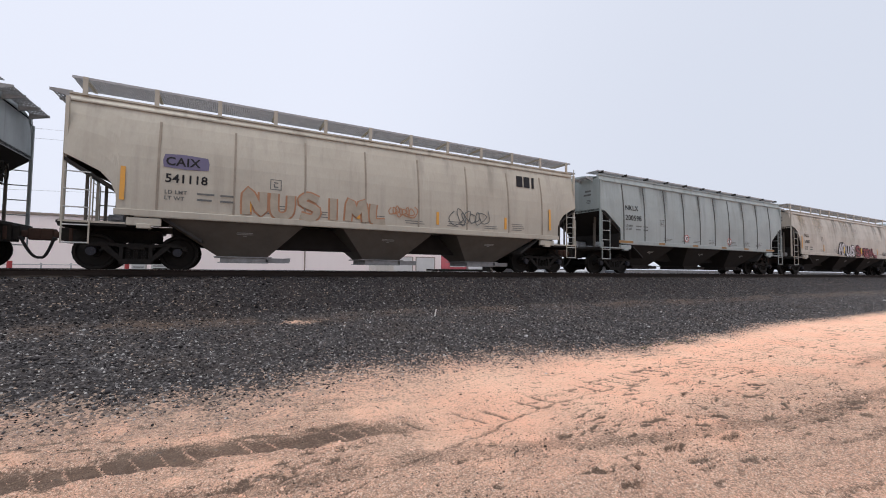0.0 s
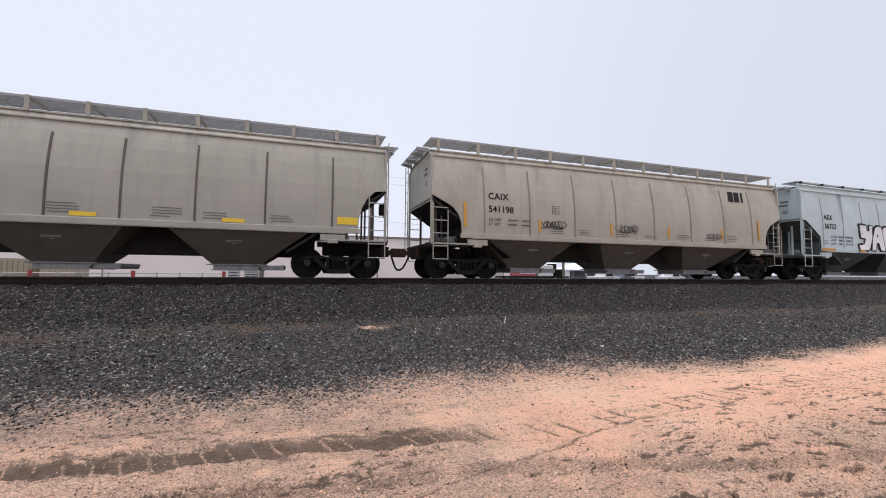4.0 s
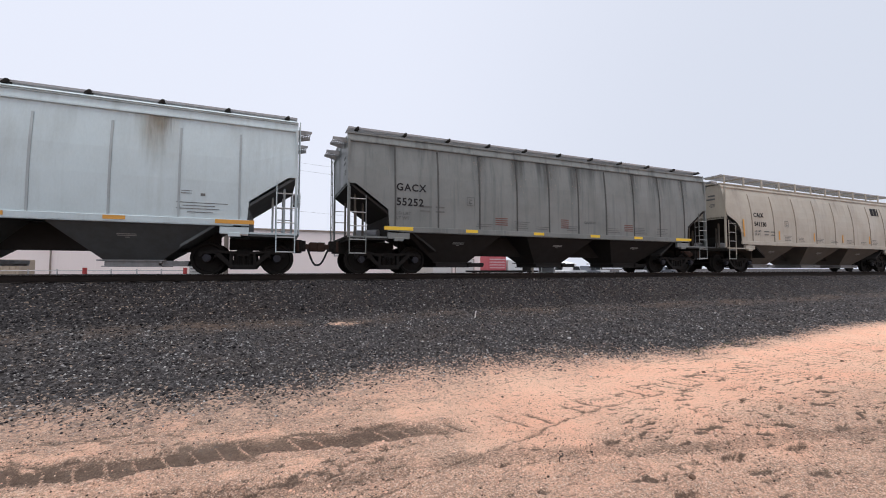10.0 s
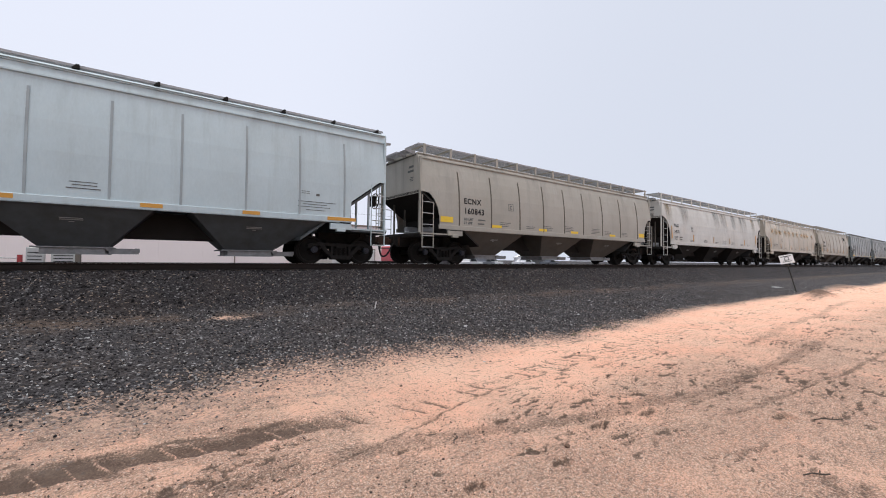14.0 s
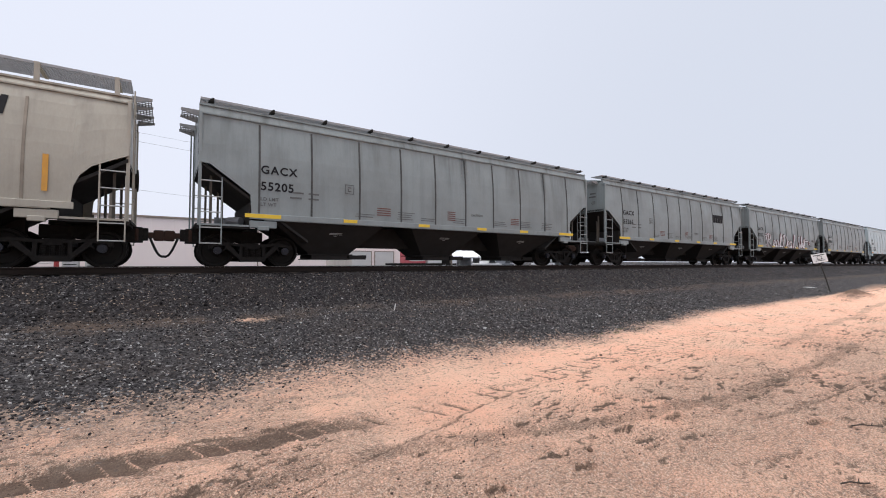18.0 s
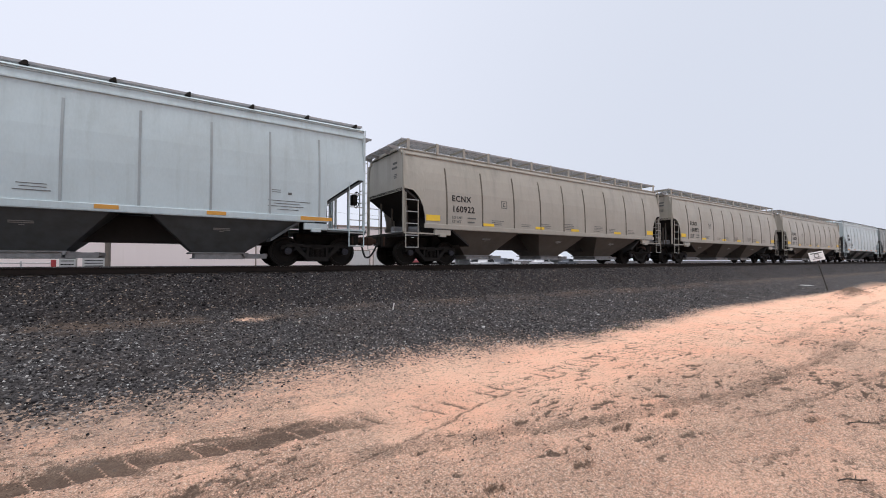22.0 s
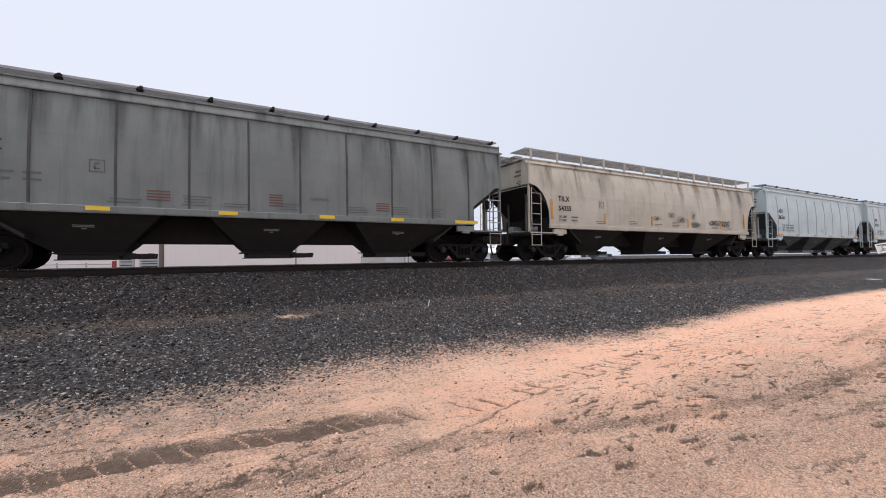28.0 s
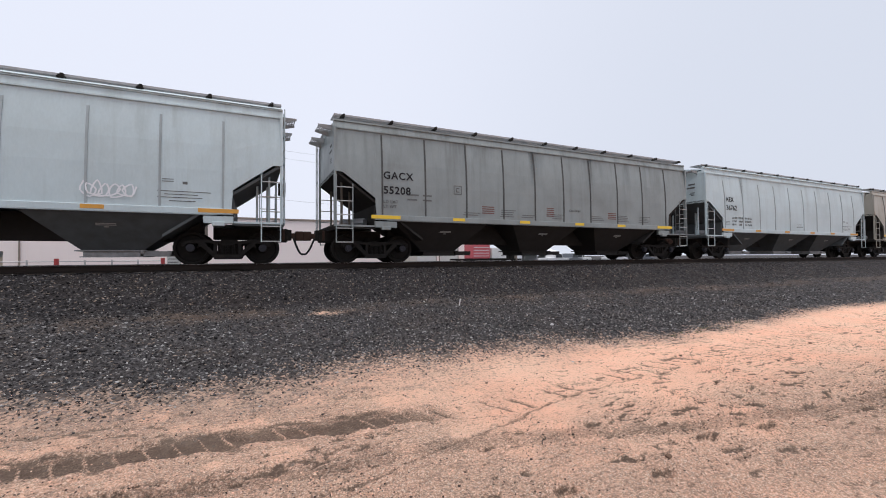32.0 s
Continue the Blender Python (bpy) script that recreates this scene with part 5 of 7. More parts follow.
def letter_car(car, code, mark, number, extras):
    k = KINDS[code]
    L = k["L"]
    x, z1, z0, s1, s0 = MARKS["N" if mark == "NKLX" else code]
    soft = code in "T"
    sp = 1.16 if code in "GE" else 1.03 if code == "S" else 1.08
    if mark:
        part("lettering", text_mesh(mark, s1, INK, s1 * 0.022, 0, sp), None, car, at=on_side(k, x, z1))
    if number:
        part("lettering", text_mesh(number, s0, INK, s0 * 0.022, 0, 1.26 if code == "S" else sp - 0.05), None, car, at=on_side(k, x, z0))
    if code == "A":
        part("lettering", text_mesh("LD LMT  225100   102100 KG\nLT WT    60900     27600 KG\nCU FT     5400       153 CU M", 0.135, INK_SOFT, 0.002, 0, 1.0, 1.25), None, car, at=on_side(k, 2.0, 2.02))
        part("stencil", stock("A1", lambda: mesh_of("stencil", bars([(1.44, 1.72, 0.38, 0.02), (1.5, 1.79, 0.3, 0.018), (1.44, 1.86, 0.38, 0.018), (8.0, 1.72, 0.62, 0.022), (8.1, 1.80, 0.45, 0.018), (8.05, 1.87, 0.5, 0.018), (13.2, 1.75, 1.0, 0.018), (13.35, 1.83, 0.75, 0.018), (13.2, 1.91, 1.2, 0.018), (13.45, 1.66, 0.6, 0.018), (13.75, 2.11, 0.11, 0.07), (13.3, 2.16, 0.25, 0.016), (13.3, 2.22, 0.25, 0.016)]), INK_SOFT)), None, car, at=on_side(k, 0, 0, 0.006))
    else:
        lines = []
        low = 0.26 if code == "E" else 0.30
        for q in range(3 if code == "S" else 2):
            zz = z0 - low - q * 0.155
            lines.append((x + 0.72, zz + 0.02, 0.40 - 0.06 * q, 0.05))
            if code in "GC":
                lines.append((x + 1.26, zz + 0.02, 0.32, 0.05))

        words_ = "LD LMT\nLT WT\nCU FT" if code == "S" else "LD LMT\nLT WT"
        part("lettering", text_mesh(words_, 0.135, INK_SOFT, 0.003, 0, 1.1, 1.15), None, car, at=on_side(k, x, z0 - low, 0.012, 0.12))
        part("stencil", stock(code + "1", lambda: mesh_of("stencil", bars([l_ for l_ in lines if l_[1] > 1.62]), INK_SOFT)), None, car, at=on_side(k, 0, 0, 0.006) if code in "GS" else on_side(k, 0, 1.55, 0.03) @ Matrix.Translation((0, 0, -1.55)))
        r = random.Random(len(code) * 7 + ord(code))
        rows_ = []
        for i in range(7):
            xx = 4.0 + i * (L - 6) / 7 + r.uniform(-0.3, 0.5)
            for q in range(r.choice((2, 3, 4))):
                rows_.append((xx + r.uniform(0, 0.08), 1.62 + q * 0.075, r.uniform(0.45, 0.7), 0.022))
        part("stencil", stock(code + "2", lambda: mesh_of("stencil", bars(rows_), INK_SOFT)), None, car, at=on_side(k, 0, 0, 0.006))
        fx = x + (2.5 if code != "S" else 99)
        if fx < 50:
            part("stencil_frame", stock(code + "3", lambda: mesh_of("stencil_frame", bars([(0, 0, 0.30, 0.02), (0, 0.28, 0.30, 0.02), (0, 0, 0.02, 0.30), (0.28, 0, 0.02, 0.30), (0.09, 0.19, 0.12, 0.03), (0.09, 0.07, 0.03, 0.1), (0.09, 0.07, 0.12, 0.03)]), INK_SOFT)), None, car, at=on_side(k, fx, 2.32, 0.008, 0.3))
    # reflectors along the sill or upright on the side
    refl_mat = ORANGE if code in "ACSTU" else YELLOW
    if code in "AGS":
        end0, end1 = 1.13, L - 1.13
        dull = mark == "NKLX" or "pinktag" in extras
        fl = stock("rf" + code + str(dull), lambda: mesh_of("reflector", box(bmesh.new(), (0, 0, 0), (0.96, 0.006, 0.11)), DULL_REFLECTOR if dull else refl_mat))
        sm = stock("rs" + code + str(dull), lambda: mesh_of("reflector", box(bmesh.new(), (0, 0, 0), (0.46, 0.006, 0.10)), DULL_REFLECTOR if dull else refl_mat))
        face = -1.72 if "script" in extras or "throwup" in extras else -1.645
        part("reflector", fl, None, car, at=pose(end0 + 0.48 - L / 2, face, 1.445))
        part("reflector", fl, None, car, at=pose(end1 - 0.48 - L / 2, face, 1.445))
        for u in (4.2, 6.95, 9.6, 11.9):
            part("reflector", sm, None, car, at=pose(u * L / 16.2 - L / 2, face, 1.445))
    elif code == "E":
        sm = stock("rsE", lambda: mesh_of("reflector", box(bmesh.new(), (0, 0, 0), (0.56, 0.006, 0.11)), refl_mat))
        bg = stock("rbE", lambda: mesh_of("reflector", box(bmesh.new(), (0, 0, 0), (0.60, 0.006, 0.22)), refl_mat))
        part("reflector", bg, None, car, at=pose(1.2 - L / 2, -1.612, 1.73))
        part("reflector", bg, None, car, at=pose(L - 1.2 - L / 2, -1.612, 1.73))
        for u in (3.85, 6.8, 9.2, 12.6):
            part("reflector", sm, None, car, at=pose(u - L / 2, -1.612, 1.60))
    else:
        tall = stock("rt" + code, lambda: mesh_of("reflector", box(bmesh.new(), (0, 0, 0), (0.10, 0.006, 0.84)), refl_mat))
        low = stock("rl" + code, lambda: mesh_of("reflector", box(bmesh.new(), (0, 0, 0), (0.10, 0.006, 0.44)), refl_mat))
        part("reflector", tall, None, car, at=on_side(k, 1.16, 2.14, 0.03))
        part("reflector", tall, None, car, at=on_side(k, L - 1.5, 2.14, 0.03))
        for u in (4.0, 7.1, 9.9, 12.8) if "mural" not in extras else (4.0, 12.8):
            part("reflector", low, None, car, at=on_side(k, u * L / 16.5, 1.86, 0.012))
    # marks of owners, drawn as plain slanted blocks
    if "logo" in extras.split():
        def mk():
            b = bmesh.new()
            for i, (a, w) in enumerate(((0, 0.30), (0.36, 0.30), (0.76, 0.12))):
                prism(b, [(a, 0), (a + w, 0), (a + w + 0.06, 0.46), (a + 0.06, 0.46)], -0.003, 0.003)
            return mesh_of("owner_mark", b, INK)
        part("owner_mark", stock("logoC", mk), None, car, at=on_side(k, 13.40, 3.36, 0.012, 0.46))
    if "biglogo" in extras.split():
        def mk2():
            b = bmesh.new()
            for i in range(4):
                a = i * 0.36
                prism(b, [(a, 0), (a + 0.30, 0), (a + 0.32, 0.52), (a + 0.02, 0.52)], -0.003, 0.003)
            prism(b, [(0.3, 0.30), (1.5, 0.30), (1.5, 0.52), (0.3, 0.52)], -0.004, 0.002)
            return mesh_of("owner_mark", b, INK)
        part("owner_mark", mk2(), None, car, at=on_side(k, 11.76, 2.82, 0.012, 0.5))
    words = extras.split()
    if "plates" in words:
        def mk3():
            b = bmesh.new()
            for xx, ww, n in ((5.15, 0.5, 4), (8.0, 0.36, 5), (11.2, 0.45, 4)):
                for q in range(n):
                    box(b, (xx + ww / 2, 0, 1.72 + q * 0.075), (ww, 0.004, 0.032))
            return mesh_of("stencil_plate", b, PLATE_RED)
        part("stencil_plate", stock("platesG", mk3), None, car, at=on_side(k, 0, 0, 0.006))
    if code == "G" and mark != "NKLX":
        part("lettering", text_mesh("CAUTION", 0.125, INK_SOFT, 0.002), None, car, at=on_side(k, 9.12, 1.93, 0.008))
    if "signs" in words:
        def mk4(mat, r0, r1, cross):
            b = bmesh.new()
            n = 24
            a = [b.verts.new((r0 * math.cos(i * 6.2832 / n), 0, r0 * math.sin(i * 6.2832 / n))) for i in range(n)]
            c = [b.verts.new((r1 * math.cos(i * 6.2832 / n), 0, r1 * math.sin(i * 6.2832 / n))) for i in range(n)]
            for i in range(n):
                b.faces.new((a[i], a[(i + 1) % n], c[(i + 1) % n], c[i]))
            return mesh_of("round_mark", b, mat)
        for xx in (6.26, 10.21):
            disc = part("round_mark", stock("disc", lambda: mk4(SPRAY_WHITE, 0.02, 0.20, 0)), None, car, at=on_side(k, xx, 1.80, 0.008))
            part("ring", stock("ring", lambda: mk4(INK_RED, 0.15, 0.20, 0)), None, disc, at=pose(0, -0.004, 0))
            part("cross", stock("cross", lambda: mesh_of("cross", stroke(stroke(bmesh.new(), [(-0.1, -0.1), (0.1, 0.1)], 0.035), [(-0.1, 0.1), (0.1, -0.1)], 0.035), INK)), None, disc, at=pose(0, -0.004, 0))
    if "throwup" in words:
        g = holder("graffiti", car, on_side(k, 4.02, 1.45, 0.010, 1.2), "white block-letter graffiti with black outlines")
        for shape in THROWUP:
            pts = [(px * 3.72, pz * 1.29) for px, pz in shape]
            b = prism(bmesh.new(), [(px - 0.06, pz - 0.02) for px, pz in pts], -0.002, 0.002)
            lt = part("letter", stroke(b, [(px - 0.03, pz) for px, pz in pts + pts[:2]], 0.15), SPRAY_BLACK, g)
            part("fill", prism(bmesh.new(), pts, -0.016, -0.012), SPRAY_WHITE, lt)
            part("outline", stroke(bmesh.new(), pts + pts[:2], 0.05, -0.019), SPRAY_BLACK, lt)
        for mid_, foot, ww, hh in ((0.40, 0.86, 0.030, 0.17), (0.36, 0.18, 0.17, 0.030), (1.60, 0.78, 0.09, 0.14)):
            part("counter", box(bmesh.new(), (mid_, -0.019, foot), (ww, 0.004, hh)), SPRAY_BLACK, g)
        over_sill(g, 1.45)
        for q, (word, xx, zz, sz) in enumerate((("HEROIN", 7.70, 2.26, 0.25), ("OVER", 7.86, 2.06, 0.23), ("FRIENDS", 7.74, 1.86, 0.23))):
            part("lettering", text_mesh(word, sz, SPRAY_BLACK, 0.006, 0.15, 0.95), None, car, at=on_side(k, xx, zz, 0.012) @ pose(0, 0, 0, 0, -4 + 3 * q, 0))
        part("graffiti_tag", stroke(bmesh.new(), scribble(23, 0.7, 0.22), 0.022), SPRAY_BLACK, car, at=on_side(k, 8.15, 1.66, 0.01))
        for q in range(3):
            part("graffiti_tag", stroke(bmesh.new(), [(0.16 * q, 0.0), (0.10 + 0.12 * q - 0.1, 0.2)], 0.022), SPRAY_BLACK, car, at=on_side(k, 8.1, 2.52, 0.012))
    if "script" in words:
        g = holder("graffiti", car, on_side(k, 0, 1.44, 0.008, 0.9), "white and pink script graffiti with dark edges")
        for ch, xx in zip("RealDealShit", (3.0, 4.35, 4.95, 5.7, 6.5, 7.45, 8.0, 8.85, 9.85, 10.65, 11.3, 11.6)):
            lt = None
            for q, (edge, mat) in enumerate(((0.15, SPRAY_BLACK), (0.06, SPRAY_MAROON), (0.0, SPRAY_WHITE))):
                bm = bmesh.new()
                for pts in SCRIPT[ch]:
                    stroke(bm, curved([(px * 1.1, pz * 0.95) for px, pz in pts]), 0.115, -0.022 * q, 0.75, edge)
                if lt is None:
                    lt = part("letter", bm, mat, g, at=pose(xx, 0, 0))
                else:
                    part("paint_layer", bm, mat, lt)
        sw = [(0.35 + (0.55 - 0.045 * a_) * math.cos(a_), 0.45 + (0.5 - 0.04 * a_) * math.sin(a_)) for a_ in [i / 39 * 9.5 for i in range(40)]]
        for fx, fz, fs in ((2.62, 0.0, 1.0), (2.75, 0.55, 0.55), (6.25, 0.2, 0.75), (4.3, -0.15, 0.35), (9.55, -0.1, 0.5), (12.35, 0.25, 0.45)):
            pts = [(px * fs, fz + pz * fs) for px, pz in sw]
            fl = part("flourish", stroke(bmesh.new(), pts, 0.12, -0.002, 0.5), SPRAY_BLACK, g, at=pose(fx, 0, 0))
            part("paint_layer", stroke(bmesh.new(), pts, 0.055, -0.022, 0.6), SPRAY_WHITE, fl)
        over_sill(g, 1.44)
        part("graffiti_tag", stroke(bmesh.new(), scribble(8, 0.6, 0.25), 0.035), SPRAY_BLACK, car, at=on_side(k, 13.9, 2.05, 0.012))
        part("graffiti_tag", stroke(bmesh.new(), scribble(9, 0.9, 0.16), 0.025), INK_SOFT, car, at=on_side(k, 12.9, 1.62, 0.012))
    if "mural" in words:
        g = holder("graffiti", car, on_side(k, 6.85, 1.47, 0.012, 0.8), "white lettered graffiti beside maroon graffiti")
        fat_letters(g, MURAL, 0.0, 0.53, 0.50, 0.72, ((0.40, SPRAY_BLACK), (0.21, SPRAY_WHITE), (0.075, SPRAY_SHADE)))
        part("swash", stroke(stroke(bmesh.new(), [(-0.3, 0.0), (0.3, 0.15), (1.0, -0.02), (2.2, 0.05), (3.0, -0.05)], 0.14, 0.003), [(-0.1, 0.25), (0.4, 0.9), (0.9, 0.8)], 0.08, 0.003), SPRAY_BLACK, g)
        fat_letters(g, WILD, 2.95, 0.60, 0.72, 0.66, ((0.36, SPRAY_PALE), (0.31, SPRAY_BLACK), (0.18, SPRAY_MAROON)))
        over_sill(g, 1.47)
        for xx in (7.59, 10.67):
            part("reflector", box(bmesh.new(), (0, 0, 0), (0.10, 0.006, 0.44)), YELLOW, car, at=on_side(k, xx, 1.80, 0.075))
        part("graffiti_tag", stroke(bmesh.new(), scribble(77, 0.7, 0.28, 14), 0.045), SPRAY_BLACK, car, at=on_side(k, 15.2, 1.56, 0.012))
    if "outline" in words:
        part("spray_patch", prism(bmesh.new(), [(0, 0.02), (0.5, -0.01), (1.0, 0.02), (1.02, 0.2), (0.98, 0.36), (0.4, 0.39), (0.02, 0.36), (-0.02, 0.2)], -0.001, 0.001), SPRAY_VIOLET, car, at=on_side(k, 1.98, 2.64, 0.006))
        g = holder("graffiti", car, on_side(k, 3.85, 1.56, 0.010, 0.8), "faded orange outlined graffiti letters")
        fat_letters(g, HOLLOW, 0.0, 0.72, 0.66, 0.66, ((0.30, SPRAY_RUST), (0.20, SPRAY_FADED)))
        part("graffiti_tag", stroke(bmesh.new(), scribble(31, 0.9, 0.4), 0.035), SPRAY_RUST, car, at=on_side(k, 8.15, 1.78, 0.012))
        part("graffiti_tag", stroke(bmesh.new(), scribble(32, 1.5, 0.7), 0.03), INK_SOFT, car, at=on_side(k, 10.5, 1.62, 0.012))
    if "tags" in words:
        part("graffiti_tag", stroke(bmesh.new(), scribble(41, 0.9, 0.35), 0.03), SPRAY_BLACK, car, at=on_side(k, 4.1 if code == "C" else 13.0, 1.75, 0.012))
        part("graffiti_tag", stroke(bmesh.new(), scribble(42, 0.9, 0.4), 0.03), SPRAY_BLACK, car, at=on_side(k, 7.4 if code == "C" else 14.1, 1.72, 0.012))
        part("graffiti_tag", stroke(bmesh.new(), scribble(43, 0.8, 0.3), 0.03), INK_SOFT, car, at=on_side(k, 12.0 if code == "C" else 11.2, 1.65, 0.012))
    if "whiteline" in words:
        part("graffiti_tag", stroke(bmesh.new(), scribble(51, 1.1, 0.22, 40), 0.03), SPRAY_WHITE, car, at=on_side(k, 5.5, 1.78, 0.012))
        part("graffiti_tag", stroke(bmesh.new(), [(0.3 * i, 0.03 * math.sin(i * 1.7)) for i in range(18)], 0.035), SPRAY_WHITE, car, at=on_side(k, 7.4, 1.80, 0.012))
    if "whitetag" in words or "pinktag" in words:
        if "whitetag" in words:
            part("graffiti_tag", stroke(bmesh.new(), scribble(61, 0.95, 0.5), 0.035), SPRAY_WHITE, car, at=on_side(k, 11.75, 1.60, 0.012))
        else:
            b = prism(bmesh.new(), [(0, 0.06), (0.5, 0), (1.2, 0.03), (1.75, 0.13), (1.35, 0.18), (1.1, 0.30), (0.5, 0.33), (0.1, 0.24)], -0.003, 0.003)
            part("graffiti_tag", b, SPRAY_PALE, car, at=on_side(k, 6.6, 1.54, 0.012))
    if "rustspots" in words:
        for i, xx in enumerate((1.9, 3.04, 4.2, 5.9, 7.15, 8.64, 9.9, 11.5, 12.76, 13.87, 15.67)):
            stain(car, k, xx, 3.22, 0.60 + 0.10 * (i % 3), 0.46, RUST_STAIN, "rust_spot")
    r = random.Random(number + code)
    if code == "T" and number:
        for i in range(9):
            run_down(car, k, code, r.uniform(0.8, L - 0.8), r.uniform(0.25, 0.8), SOOT_RUN if i % 3 else BROWN_RUN, "soot_run")
    if code == "T" and "tags" in extras:
        for xx, zz, ww, hh in ((9.4, 2.2, 0.5, 0.25), (10.3, 2.0, 0.7, 0.3), (11.4, 2.25, 0.35, 0.35), (8.2, 2.0, 0.6, 0.2)):
            stain(car, k, xx, zz, ww, hh, RUST_BROWN, "rust_spot")
    if "brown" in words:
        for xx, ww in ((15.35, 0.36), (15.2, 0.12), (14.3, 0.18)) if number == "36732" else ((12.7, 0.55), (12.9, 0.15)):
            run_down(car, k, code, xx, ww, BROWN_RUN, "brown_run")
    if code in "AG":
        for i in r.sample(range(1, len(k["ribs"])), 7 if "sooty" in words else 1 if code == "A" else 2):
            run_down(car, k, code, k["ribs"][i] + r.uniform(-0.06, 0.06), r.uniform(0.15, 0.26) * (1.5 if "sooty" in words else 1), SOOT_RUN, "soot_run")


def run_down(car, k, code, x, w, material, name):
    """A stain lying on the near side from the eave down, w its half-width."""
    def mk():
        b = bmesh.new()
        zs = np.linspace(-0.03, -1.68, 9)
        rows_ = [[b.verts.new((s, -(half(k, k["eave"] + z) + 0.006), z)) for s in (-1, 1)] for z in zs]
        for p, q in zip(rows_, rows_[1:]):
            b.faces.new((p[0], p[1], q[1], q[0]))
        return mesh_of("run", b, material)
    part(name, stock("run" + code + material.name, mk), None, car, at=pose(x - k["L"] / 2, 0, k["eave"]) @ Matrix.Diagonal((w, 1, 1, 1)))


def stain(car, k, x, z, w, h, material, name):
    """A thin stained patch on the near side, w and h its half-sizes."""
    me = stock("patch" + material.name, lambda: mesh_of("patch", prism(bmesh.new(), [(math.cos(i * 0.5236), math.sin(i * 0.5236)) for i in range(12)], -0.001, 0.001), material))
    z0 = max(z - h * 0.5, 1.5)
    y0, y1 = half(k, z0), half(k, min(z + h * 0.5, k["eave"]))
    tilt = -math.degrees(math.atan2(y0 - y1, h))
    h = min(h, (k["eave"] - z) if z + h > k["eave"] else h)
    part(name, me, None, car, at=pose(x - k["L"] / 2, -(max(half(k, z), (y0 + y1) / 2) + 0.02), z, tilt, 0, 0) @ Matrix.Diagonal((w, 1, h, 1)))


# letter strokes on a unit cell
THROWUP = (
    ((0.04, 1.0), (0.18, 1.0), (0.20, 0.78), (0.25, 0.78), (0.25, 0.99), (0.32, 0.99), (0.32, 0.55), (0.26, 0.12), (0.20, 0.02), (0.02, 0.02), (0.02, 0.22), (0.12, 0.26), (0.17, 0.46), (0.06, 0.50)),
    ((0.37, 0.90), (0.43, 0.99), (0.51, 0.98), (0.54, 0.80), (0.57, 0.02), (0.47, 0.02), (0.45, 0.32), (0.41, 0.32), (0.35, 0.02), (0.27, 0.02), (0.32, 0.48)),
    ((0.54, 0.88), (0.58, 0.97), (0.72, 0.97), (0.72, 0.79), (0.63, 0.70), (0.63, 0.32), (0.74, 0.18), (0.74, 0.02), (0.60, 0.02), (0.55, 0.16)),
    ((0.73, 0.95), (0.82, 0.95), (0.83, 0.66), (0.87, 0.94), (0.95, 0.94), (0.88, 0.50), (1.0, 0.02), (0.87, 0.02), (0.83, 0.30), (0.82, 0.02), (0.73, 0.02), (0.72, 0.56)))
HOLLOW = (((0.1, 0.0), (0.15, 1.0), (0.7, 0.1), (0.75, 1.0)),), (((0.1, 1.0), (0.12, 0.2), (0.45, 0.0), (0.75, 0.25), (0.78, 0.95)),), (((0.85, 0.85), (0.4, 1.0), (0.15, 0.7), (0.8, 0.4), (0.6, 0.02), (0.1, 0.1)),), (((0.45, 1.0), (0.45, 0.0)),), (((0.05, 0.0), (0.15, 0.95), (0.45, 0.35), (0.75, 0.95), (0.9, 0.0)),), (((0.2, 0.9), (0.2, 0.1), (0.8, 0.05)),)
MURAL = (((0.0, 0.0), (0.5, 1.0), (0.95, 0.0)), ((0.2, 0.35), (0.8, 0.35))), (((0.2, 0.0), (0.2, 0.95), (0.8, 0.85), (0.75, 0.5), (0.25, 0.45)),), (((0.3, 1.0), (0.3, 0.05), (0.75, 0.05)),), (((0.1, 0.95), (0.15, 0.15), (0.6, 0.0), (0.85, 0.25), (0.85, 0.9)),), (((0.95, 0.75), (0.45, 0.85), (0.2, 0.6), (0.8, 0.4), (0.75, 0.1), (0.1, 0.02)),)
WILD = (((0.9, 0.9), (0.3, 1.0), (0.1, 0.65), (0.85, 0.4), (0.7, 0.05), (0.0, 0.1)),), (((0.1, 0.0), (0.35, 0.75), (0.8, 0.1)), ((0.0, 0.5), (0.9, 0.3))), (((0.1, 0.7), (0.9, 0.75)), ((0.45, 0.7), (0.5, 0.0), (0.9, 0.1))), (((0.8, 0.75), (0.1, 0.6), (0.15, 0.05), (0.9, 0.0)), ((0.2, 0.35), (0.7, 0.35))), (((0.0, 0.0), (0.3, 0.65), (0.6, 0.1), (1.0, 0.9)),), (((0.2, 0.5), (0.6, 0.05), (1.3, 0.0)),)
